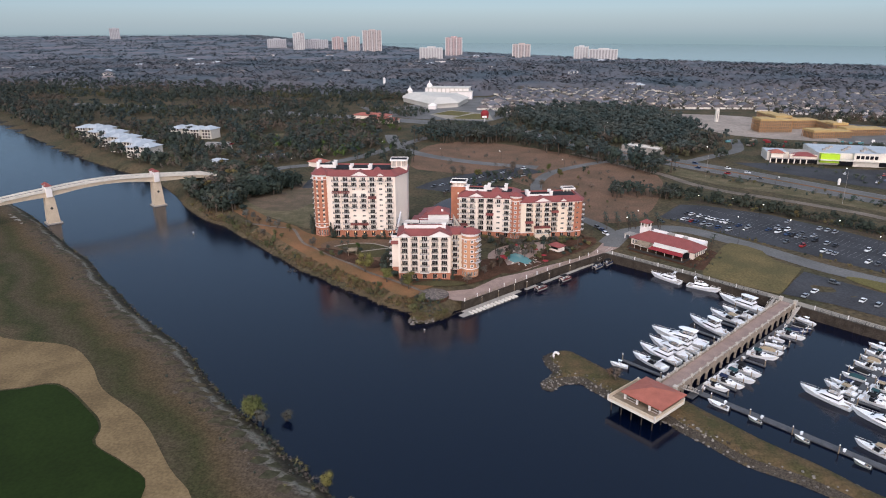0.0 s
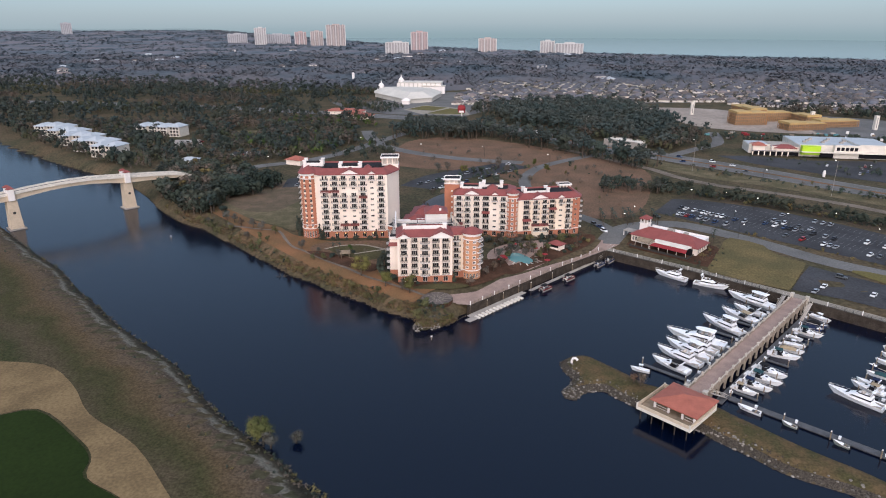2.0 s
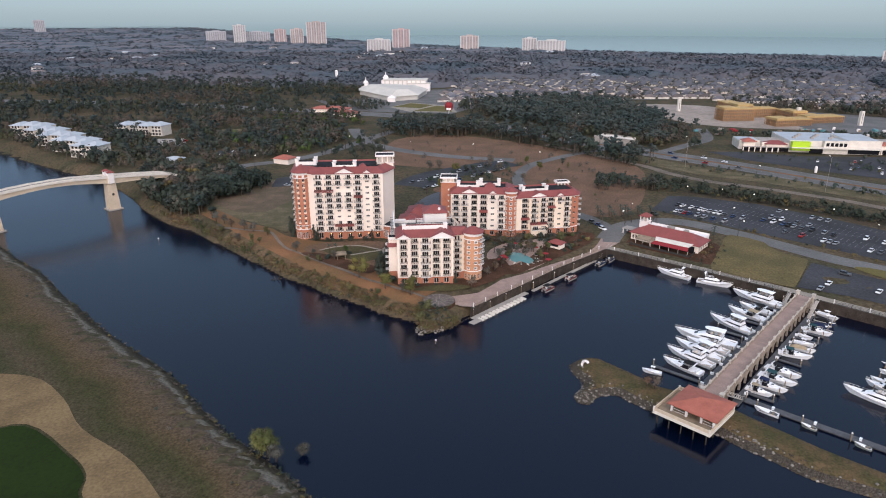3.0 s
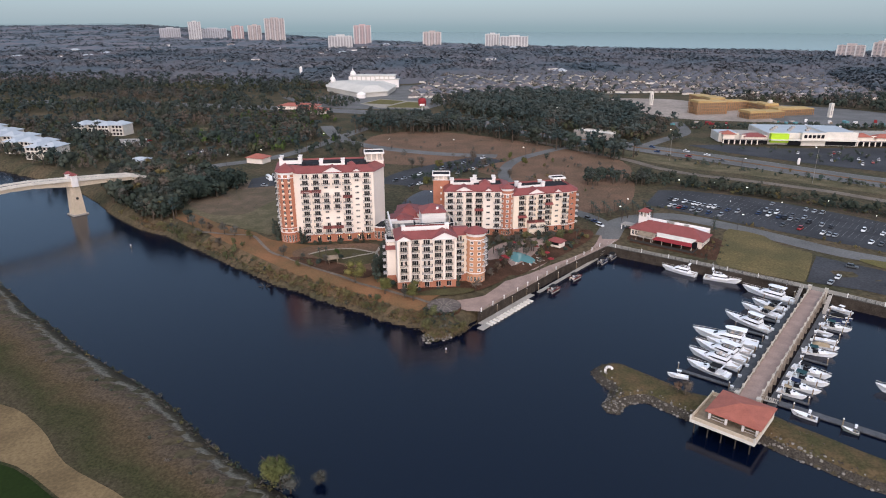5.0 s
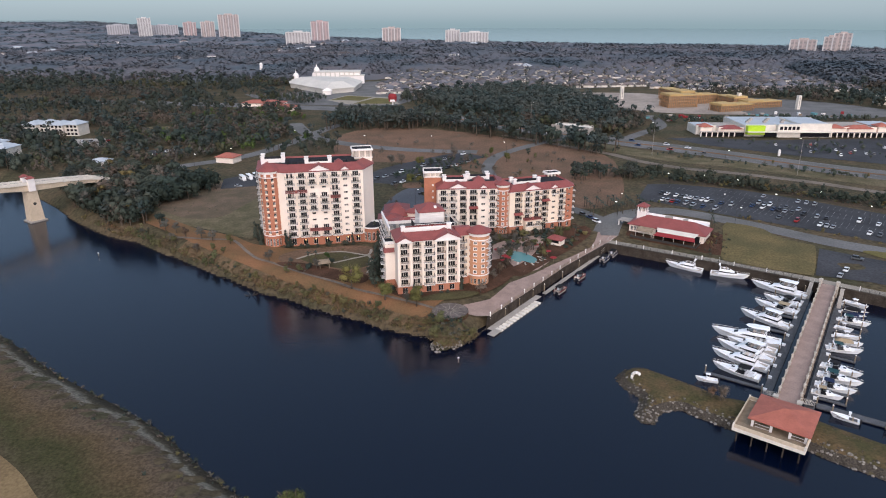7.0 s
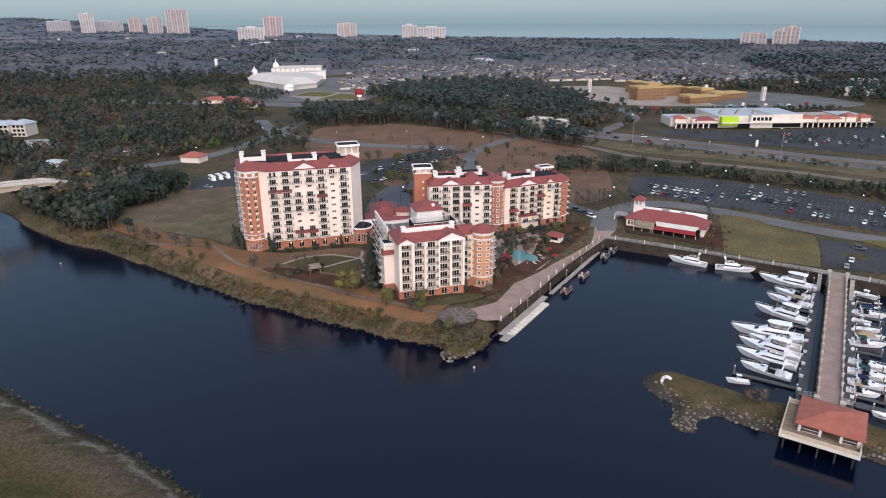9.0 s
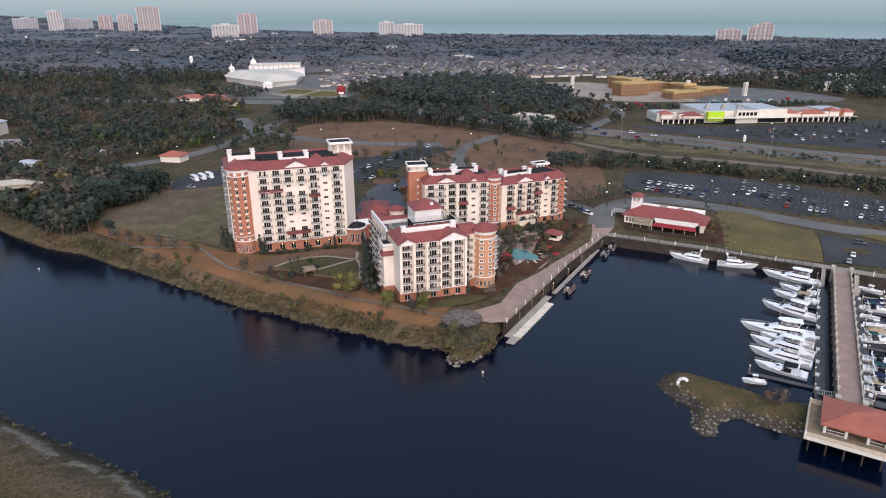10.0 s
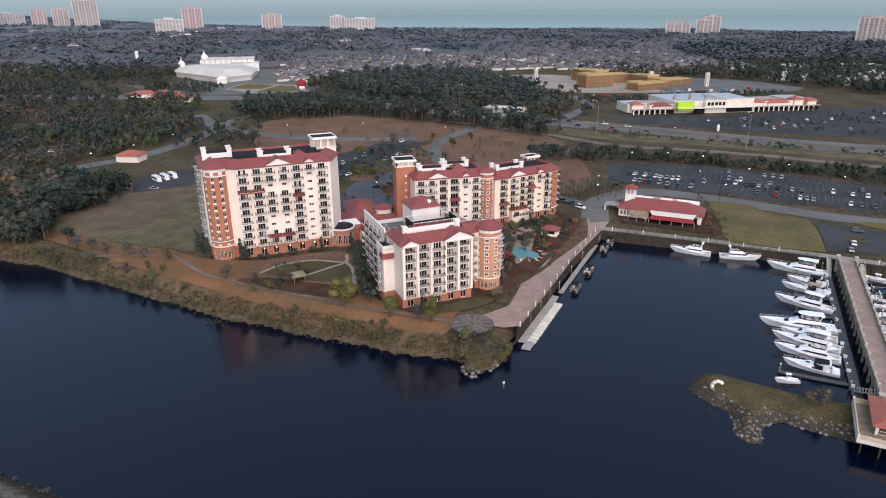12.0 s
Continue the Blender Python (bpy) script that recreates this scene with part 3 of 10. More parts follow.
def window_meshes(w, h):
    """Frame, pane and curtain of a window w wide and h high, standing in the plane y = 0, its outside towards -y."""
    key = (round(w, 2), round(h, 2))
    if key not in WINDOWS:
        fr, t = Solid(), 0.08
        fr.box(-w / 2, w / 2, -0.04, 0.06, 0, t).box(-w / 2, w / 2, -0.04, 0.06, h - t, h)
        fr.box(-w / 2, -w / 2 + t, -0.04, 0.06, t, h - t).box(w / 2 - t, w / 2, -0.04, 0.06, t, h - t)
        for k in range(1, 3 if w > 2.2 else 2):
            x = -w / 2 + w * k / (3 if w > 2.2 else 2)
            fr.box(x - 0.05, x + 0.05, -0.04, 0.06, t, h - t)
        pane = Solid().face((-w / 2, 0.02, 0), (w / 2, 0.02, 0), (w / 2, 0.02, h), (-w / 2, 0.02, h))
        cur = Solid()
        n = 6
        for k in range(n):
            x0, x1 = -w / 2 + 0.1 + k * 0.36 * w / n, -w / 2 + 0.1 + (k + 1) * 0.36 * w / n
            cur.face((x0, 0.0 - 0.012 * (k % 2), 0.1), (x1, -0.012 * ((k + 1) % 2), 0.1), (x1, -0.012 * ((k + 1) % 2), h - 0.1), (x0, -0.012 * (k % 2), h - 0.1))
        WINDOWS[key] = (fr.mesh("window_frame", M["frame"]), pane.mesh("pane", M["glass"]), cur.mesh("curtain", M["curtain"]))
    return WINDOWS[key]


RAILS = {}


def balcony_meshes(w, d, round_front=False):
    key = (round(w, 2), round(d, 2))
    if key not in RAILS:
        slab = Solid().box(-w / 2, w / 2, -d, 0, -0.2, 0)
        slab.box(-w / 2 - 0.06, w / 2 + 0.06, -d - 0.06, 0, -0.12, -0.04)
        rail = Solid()
        rail.box(-w / 2, w / 2, -d + 0.02, -d + 0.08, 1.0, 1.07).box(-w / 2, w / 2, -d + 0.03, -d + 0.07, 0.1, 0.14)
        for x in (-w / 2, w / 2 - 0.06):
            rail.box(x, x + 0.06, -d + 0.08, 0, 1.0, 1.07).box(x, x + 0.06, -d + 0.08, 0, 0.1, 0.14)
            for k in range(3):
                rail.box(x, x + 0.05, -d * k / 3 - 0.12, -d * k / 3 - 0.07, 0.14, 1.0)
        n = max(8, int(w / 0.24))
        for k in range(n + 1):
            x = -w / 2 + w * k / n
            rail.box(x - 0.045, x + 0.045, -d + 0.03, -d + 0.07, 0.0 if k in (0, n) else 0.14, 1.0)
        RAILS[key] = (slab.mesh("balcony", M["white"]), rail.mesh("railing", M["rail"]))
    return RAILS[key]


CHANCE = random.Random(11)


def put_window(parent, p0, p1, u, z, w, h, depth=0.35, curtain=True):
    a, b = Vector((*p0, 0)), Vector((*p1, 0))
    along = (b - a).normalized()
    turn = math.degrees(math.atan2(along.y, along.x))
    p = a + along * u + Vector((-along.y, along.x, 0)) * depth
    fr, pane, cur = window_meshes(w, h)
    win = part("window", fr, None, parent, at=pose(p.x, p.y, z, 0, 0, turn))
    part("pane", pane, None, win)
    if curtain and CHANCE.random() < 0.2:
        part("curtain", cur, None, win, at=pose(CHANCE.choice((0, w * 0.28, w * 0.5)), 0, 0))
    return win


def put_balcony(parent, p0, p1, u, z, w, d):
    a, b = Vector((*p0, 0)), Vector((*p1, 0))
    along = (b - a).normalized()
    turn = math.degrees(math.atan2(along.y, along.x))
    p = a + along * u
    slab, rail = balcony_meshes(w, d)
    bal = part("balcony", slab, None, parent, at=pose(p.x, p.y, z, 0, 0, turn))
    part("railing", rail, None, bal, "dark metal balcony railing")
    return bal


def offset_ring(poly, d):
    """The outline moved inward by d (outward where negative)."""
    out, n = [], len(poly)
    for i in range(n):
        a, b, c = Vector(poly[i - 1]), Vector(poly[i]), Vector(poly[(i + 1) % n])
        e, f = (b - a).normalized(), (c - b).normalized()
        n1, n2 = Vector((-e.y, e.x)), Vector((-f.y, f.x))
        k = (n1 + n2)
        k = k / max(0.35, 1 + n1.dot(n2))
        out.append((b.x + k.x * d, b.y + k.y * d))
    return out


def skirt_roof(parent, poly, z, run, up, name="roof", deck=True, over=0.6):
    """A red sloping rim round a flat dark deck behind a low parapet."""
    o, i = offset_ring(poly, -over), offset_ring(poly, run)
    s = Solid()
    s.loft([[(x, y, z - 0.3) for x, y in o], [(x, y, z) for x, y in o], [(x, y, z + up) for x, y in i], [(x, y, z + up - 0.9) for x, y in offset_ring(poly, run + 0.35)]], True, False)
    part(name, s, M["roof"], parent, "red standing-seam metal roof")
    cor = Solid()
    for k, (a, b) in enumerate(((0.05, 0.0), (0.3, -0.35))):
        q = offset_ring(poly, -a - 0.02)
        cor.prism(q, z - 0.75 + 0.3 * k, z - 0.45 + 0.3 * k - 0.002, True, True)
    part("cornice", cor, M["white"], parent)
    if deck:
        q = offset_ring(poly, run + 0.2)
        part("roof_deck", Solid().prism(q, z + up - 0.85, z + up - 0.75, False, True), M["membrane"], parent, "dark flat roof membrane")


def pediment(parent, x0, x1, y, z, up, deep=3.5, out=0.35, m=None):
    """A white gable front with its own little red roof, facing -y."""
    xm = (x0 + x1) / 2
    w = Solid()
    w.loft([[(x0, y - out, z - 0.5), (x1, y - out, z - 0.5), (x1, y - out, z), (xm, y - out, z + up), (x0, y - out, z)],
            [(x0, y + deep, z - 0.5), (x1, y + deep, z - 0.5), (x1, y + deep, z), (xm, y + deep, z + up), (x0, y + deep, z)]])
    g = part("gable", w, M["white"], parent, "white stucco gable front")
    r = Solid()
    t = 0.22
    for sx in (-1, 1):
        xe = x0 - 0.5 if sx < 0 else x1 + 0.5
        ze = z - 0.5 * up / ((x1 - x0) / 2)
        q = [(xe, ze + 0.03), (xm, z + up + 0.03), (xm, z + up + t + 0.05), (xe, ze + t + 0.03)]
        q = q if sx > 0 else q[::-1]
        r.loft([[(x, y - out - 0.35, zz) for x, zz in q], [(x, y + deep, zz) for x, zz in q]])
    part("gable_roof", r, M["roof"], g)
    part("gable_trim", Solid().box(x0 - 0.2, x1 + 0.2, y - out - 0.12, y - out + 0.1, z - 0.72, z - 0.45), M["frame"], g)


def rooftop_screen(parent, x0, x1, y0, y1, z, h, post=True):
    """A white parapet box with end piers round dark plant screens."""
    s = Solid()
    s.box(x0, x1, y0, y0 + 0.4, z, z + h).box(x0, x1, y1 - 0.4, y1, z, z + h).box(x0, x0 + 0.4, y0 + 0.4, y1 - 0.4, z, z + h).box(x1 - 0.4, x1, y0 + 0.4, y1 - 0.4, z, z + h)
    for x in (x0, x1):
        for y in (y0, y1):
            s.box(x - 0.75, x + 0.75, y - 0.6, y + 0.6, z, z + h + 1.2).box(x - 0.95, x + 0.95, y - 0.8, y + 0.8, z + h + 1.2, z + h + 1.5)
    b = part("roof_parapet", s, M["white"], parent, "white stucco rooftop parapet with piers")
    d = Solid().box(x0 + 0.8, x1 - 0.8, y0 + 0.8, y0 + 0.95, z + 0.3, z + h + 0.9).box(x0 + 0.4, x1 - 0.4, y0 + 0.95, y1 - 0.5, z + 0.2, z + 0.45)
    part("plant_screen", d, M["membrane"], b, "black rooftop plant screen")


def turret(parent, x, y, r, z0, z1, base, floors, mat, roof_up, segments=16, show=None, balcony=(), low_mat=None, panels=True):
    """A round corner tower of flat facets; every other shown facet is a bay of windows, with pale panels or pale surrounds."""
    pts = [p[:2] for p in ring(x, y, 0, r, segments)]
    h = (z1 - 1.9 - base) / floors
    for k in range(segments):
        p0, p1 = pts[k], pts[(k + 1) % segments]
        length = math.dist(p0, p1)
        ops, low = [], []
        if (show is None or k in show) and k % 2 == 0:
            w = length * (0.80 if panels else 0.74)
            sill, head = (0.85, 0.25) if panels else (0.75, 0.55)
            ops = [(length / 2 - w / 2, length / 2 + w / 2, base + f * h + sill, base + f * h + h - head) for f in range(floors)]
        if (show is None or k in show) and base - z0 > 2.5:
            w2 = length * 0.6
            low = [(length / 2 - w2 / 2, length / 2 + w2 / 2, z0 + 0.5, base - 1.5)]
        part("turret_wall", opening_wall(p0, p1, base, z1, ops, 0.2), mat, parent)
        part("turret_base", opening_wall(p0, p1, z0, base, low, 0.2), low_mat or M["orange"], parent)
        for o in ops + low:
            put_window(parent, p0, p1, length / 2, o[2], o[1] - o[0], o[3] - o[2], 0.2, False)
        if ops:
            a = Vector((*p0, 0))
            along = (Vector((*p1, 0)) - a).normalized()
            m = Matrix.Translation(a) @ pose(0, 0, 0, 0, 0, math.degrees(math.atan2(along.y, along.x)))
            for o in ops:
                if panels:
                    part("spandrel", Solid().box(o[0], o[1], -0.07, 0.0, o[2] - 0.62, o[2] - 0.06, m).box(o[0] - 0.05, o[1] + 0.05, -0.12, 0.0, o[2] - 0.06, o[2] + 0.02, m), M["yellow_cream"], parent, "pale stucco panel below the window")
                else:
                    t = 0.17
                    part("surround", Solid().box(o[0] - t, o[1] + t, -0.08, 0, o[2] - t, o[2], m).box(o[0] - t, o[1] + t, -0.08, 0, o[3], o[3] + t, m).box(o[0] - t, o[0], -0.08, 0, o[2], o[3], m).box(o[1], o[1] + t, -0.08, 0, o[2], o[3], m), M["white"], parent, "white stucco window surround")
            if panels:
                part("top_panel", Solid().box(ops[0][0], ops[0][1], -0.06, 0, z1 - 1.55, z1 - 0.45, m), M["white"], parent)
    for zz in (base - 0.25, z1 - 2.0, z1 - 0.35):
        tr = Solid().loft([ring(x, y, zz, r + 0.05, segments), ring(x, y, zz, r + 0.28, segments), ring(x, y, zz + 0.35, r + 0.28, segments), ring(x, y, zz + 0.35, r + 0.05, segments)], False, False)
        part("turret_trim", tr, M["white"], parent)
    band = Solid().loft([ring(x, y, z1, r + 0.12, segments), ring(x, y, z1 + 0.7, r + 0.5, segments)], True, True)
    part("turret_cornice", band, M["white"], parent)
    s = Solid().loft([ring(x, y, z1 + 0.7, r + 0.75, segments), ring(x, y, z1 + 0.95, r + 0.75, segments), ring(x, y, z1 + 0.95 + roof_up * 0.72, r * 0.42, segments), ring(x, y, z1 + 0.95 + roof_up, 0.12, segments)])
    part("turret_roof", s, M["roof"], parent, "round conical red metal roof")


def facade(parent, p0, p1, z_base, z_top, columns, floors, base_mat, wall_mat, low=0.0, arches=False):
    """A front with an orange base and rows of balconies. columns: (u, kind, balcony width, skipped floors)."""
    length = math.dist(p0, p1)
    h = (z_top - z_base) / floors
    ops, loggias, bals = [], [], []
    for u, kind, w, skip in columns:
        for f in range(floors):
            z = z_base + f * h
            if kind == "w" and f < floors - 1:
                ww, wh, sill = 1.7, 0.95, 1.05
            elif f in skip:
                ww, wh, sill = 1.6, 0.9, 1.0
            else:
                ww, wh, sill = min(2.5, w * 0.68), 2.05, 0.04
                if kind == "l":
                    ww, wh = w * 0.92, h - 0.5
                    loggias.append((u - ww / 2, u + ww / 2, z + sill, z + sill + wh))
                    bals.append((u, z, w * 0.92, 0.35))
                    continue
                bals.append((u, z, w, 1.35))
            ops.append((u - ww / 2, u + ww / 2, z + sill, z + sill + wh))
    if loggias:
        part("wall", opening_wall(p0, p1, z_base, z_top, loggias + ops, 0.45 if ops else 1.25), wall_mat, parent)
        for o in loggias:
            a0, a1 = Vector((*p0, 0)), Vector((*p1, 0))
            along = (a1 - a0).normalized()
            m = Matrix.Translation(a0) @ pose(0, 0, 0, 0, 0, math.degrees(math.atan2(along.y, along.x)))
            back = Solid()
            for x0, x1, y0, y1, q0, q1 in ((o[0], o[1], 1.25, 1.35, o[2], o[3]), (o[0] - 0.1, o[0], 0.45, 1.25, o[2], o[3]), (o[1], o[1] + 0.1, 0.45, 1.25, o[2], o[3]), (o[0], o[1], 0.45, 1.25, o[3], o[3] + 0.1), (o[0], o[1], 0.45, 1.25, o[2] - 0.1, o[2])):
                back.box(x0, x1, y0, y1, q0, q1, m)
            part("loggia", back, wall_mat, parent, "recessed balcony bay")
            put_window(parent, p0, p1, (o[0] + o[1]) / 2, o[2] + 0.02, (o[1] - o[0]) * 0.86, 2.05, 1.22)
    else:
        part("wall", opening_wall(p0, p1, z_base, z_top, ops, 0.45), wall_mat, parent)
    for o in ops:
        put_window(parent, p0, p1, (o[0] + o[1]) / 2, o[2], o[1] - o[0], o[3] - o[2], 0.45)
    for u, z, w, d in bals:
        put_balcony(parent, p0, p1, u, z, w, d)
    lows = []
    for u, kind, w, skip in columns:
        lows.append((u - 0.95, u + 0.95, low + 0.45, z_base - 0.85))
    part("base_wall", opening_wall(p0, p1, low, z_base, lows, 0.5), base_mat, parent, "orange stucco ground floor wall")
    for o in lows:
        put_window(parent, p0, p1, (o[0] + o[1]) / 2, o[2], o[1] - o[0], o[3] - o[2], 0.5)
    a, b = Vector((*p0, 0)), Vector((*p1, 0))
    along = (b - a).normalized()
    m = Matrix.Translation(a) @ pose(0, 0, 0, 0, 0, math.degrees(math.atan2(along.y, along.x)))
    part("band", Solid().box(-0.05, length + 0.05, -0.16, 0.02, z_base - 0.32, z_base - 0.02, m), M["white"], parent)
    return h


def plain_wall(parent, p0, p1, z0, z1, mat, base=0.0, base_mat=None):
    if base:
        part("base_wall", opening_wall(p0, p1, z0, base, []), base_mat or M["orange"], parent)
    part("wall", opening_wall(p0, p1, base or z0, z1, []), mat, parent)


def small_roof(parent, u, y, z, w, d=1.7):
    """A little red lean-to roof over a stack of balconies."""
    s = Solid().loft([[(u - w / 2, y - d, z), (u + w / 2, y - d, z), (u + w / 2, y - d, z + 0.15), (u - w / 2, y - d, z + 0.15)],
                      [(u - w / 2, y, z), (u + w / 2, y, z), (u + w / 2, y, z + 0.95), (u - w / 2, y, z + 0.95)]])
    part("lean_to_roof", s, M["roof"], parent)


def lantern_tower(parent, x0, x1, y0, y1, z0, z1, mat, open_h=3.0):
    """A square tower whose top storey has openings under a flat white cap."""
    s = Solid().box(x0, x1, y0, y1, z0, z1 - open_h - 0.4)
    t = part("tower_shaft", s, mat, parent)
    c = Solid()
    n = 3
    for k in range(n + 1):
        for x, y, dx, dy in ((x0 + (x1 - x0 - 0.6) * k / n, y0, 0.6, 0.5), (x0 + (x1 - x0 - 0.6) * k / n, y1 - 0.5, 0.6, 0.5),
                             (x0, y0 + (y1 - y0 - 0.6) * k / n, 0.5, 0.6), (x1 - 0.5, y0 + (y1 - y0 - 0.6) * k / n, 0.5, 0.6)):
            c.box(x, x + dx, y, y + dy, z1 - open_h - 0.2, z1 - 0.5)
    part("pillars", c, M["cream"], t)
    part("lantern_core", Solid().box(x0 + 0.9, x1 - 0.9, y0 + 0.9, y1 - 0.9, z1 - open_h - 0.2, z1 - 0.5), M["curtain"], t, "pale louvred lantern core")
    cap = Solid().box(x0 - 0.3, x1 + 0.3, y0 - 0.3, y1 + 0.3, z1 - open_h - 0.4, z1 - open_h - 0.15)
    cap.box(x0 - 0.55, x1 + 0.55, y0 - 0.55, y1 + 0.55, z1 - 0.55, z1 - 0.15).box(x0 - 0.4, x1 + 0.4, y0 - 0.4, y0 - 0.1, z1 - 0.15, z1 + 0.3)
    cap.box(x0 - 0.4, x1 + 0.4, y1 + 0.1, y1 + 0.4, z1 - 0.15, z1 + 0.3).box(x0 - 0.4, x0 - 0.1, y0 - 0.1, y1 + 0.1, z1 - 0.15, z1 + 0.3).box(x1 + 0.1, x1 + 0.4, y0 - 0.1, y1 + 0.1, z1 - 0.15, z1 + 0.3)
    part("tower_cap", cap, M["white"], t)
    part("tower_deck", Solid().box(x0 - 0.1, x1 + 0.1, y0 - 0.1, y1 + 0.1, z1 - 0.14, z1 - 0.05), M["membrane"], t)


BASE = 5.45


def build_tall():
    b = thing("tall_hotel_building", "tall cream stucco hotel block with red roofs and orange corner turret", "building", (-63.3, 283.2, BASE), 7.83, "resort buildings")
    W, top, base, floors = 32.3, 32.6, 4.3, 10
    cols = [(1.9, "b", 3.7, ()), (6.7, "b", 3.7, ()), (11.0, "b", 3.5, (1, 2, 4, 5)[:0] + (2, 3, 7)), (15.8, "b", 3.5, (2, 3, 7)), (20.4, "b", 3.9, ()), (24.8, "w", 3.3, ()), (29.2, "b", 3.7, ())]
    h = facade(b, (0, 0), (W, 0), base, top, cols, floors, M["orange"], M["cream"])
    # ends and back
    ring_pts = [(0, 0), (W, 0), (37.6, 10.5), (37.6, 25), (-11.5, 25), (-11.0, 6.5), (-3.2, 2.4)]
    plain_wall(b, (W, 0), (37.6, 10.5), 0, top, M["cream"], base)
    plain_wall(b, (37.6, 10.5), (37.6, 25), 0, top, M["cream"], base)
    plain_wall(b, (37.6, 25), (-11.5, 25), 0, top, M["cream"], base)
    plain_wall(b, (-3.2, 2.4), (0, 0), 0, top, M["cream"], base)
    facade(b, (-11.5, 25), (-11.0, 6.5), base, top, [(3.0, "b", 3.6, ()), (8.2, "b", 3.6, ()), (13.5, "b", 3.6, ()), (17.0, "w", 2.0, ())], floors, M["orange"], M["cream"])
    plain_wall(b, (-11.0, 6.5), (-3.2, 2.4), 0, top, M["cream"], base)
    skirt_roof(b, ring_pts, top, 4.2, 2.3)
    turret(b, -6.5, 4.6, 4.15, 0, top - 0.4, 5.2, 10, M["orange"], 2.7, 18, set(range(7, 18)))
    part("turret_band", Solid().loft([ring(-6.5, 4.6, 6.9, 4.22, 18), ring(-6.5, 4.6, 6.9, 4.3, 18), ring(-6.5, 4.6, 7.15, 4.3, 18), ring(-6.5, 4.6, 7.15, 4.22, 18)], False, False), M["white"], b)
    pediment(b, 9.4, 19.0, 0, top, 2.4, 5)
    pediment(b, 22.7, 27.0, 0, top, 1.4, 4)
    for u in (6.7, 11.0, 15.8, 20.4, 24.8, 29.2):
        part("door_arch", Solid().loft([[(u + 1.25 * math.cos(a), -0.12, 3.0 + 0.75 * math.sin(a)) for a in [math.pi * k / 8 for k in range(9)]] + [(u - 1.25, -0.12, 3.0)],
                                        [(u + 1.25 * math.cos(a), -0.01, 3.0 + 0.75 * math.sin(a)) for a in [math.pi * k / 8 for k in range(9)]] + [(u - 1.25, -0.01, 3.0)]]), M["orange"], b)
        part("wall_lantern", Solid().tube(u, -0.35, 2.65, 3.05, 0.16, 0.2, 6), M["lamplight"], b, "lit warm wall lantern")
    small_roof(b, 4.3, 0, base + 7 * h - 0.35, 9.0)
    small_roof(b, 13.4, 0, base + h - 0.3, 9.2)
    small_roof(b, 20.4, 0, base + 6 * h - 0.3, 4.2)
    rooftop_screen(b, 9.3, 19.0, 5.2, 9.6, top + 0.2, 2.6)
    rooftop_screen(b, -9.0, -0.5, 12.5, 17.5, top + 0.6, 2.6)
    lantern_tower(b, 29.3, 37.6, 12.2, 19.5, top - 1, 38.4, M["cream"], 3.4)
    plants = Solid()
    for x, y, w, d, hh in ((3, 6, 2.4, 1.6, 1.3), (6, 7.5, 1.6, 1.6, 1.0), (21.5, 7, 4.5, 2.2, 1.2), (26.5, 8, 3.0, 2.0, 1.6), (1.0, 9, 1.2, 1.2, 1.8)):
        plants.box(x, x + w, y, y + d, top + 1.4, top + 1.5 + hh)
    part("roof_plant", plants, M["membrane"], b, "dark rooftop air plant")
    part("roof_hatch", Solid().hip(21.0, 24.5, 5.0, 9.0, top + 2.2, 1.2, 0.1), M["roof"], b)


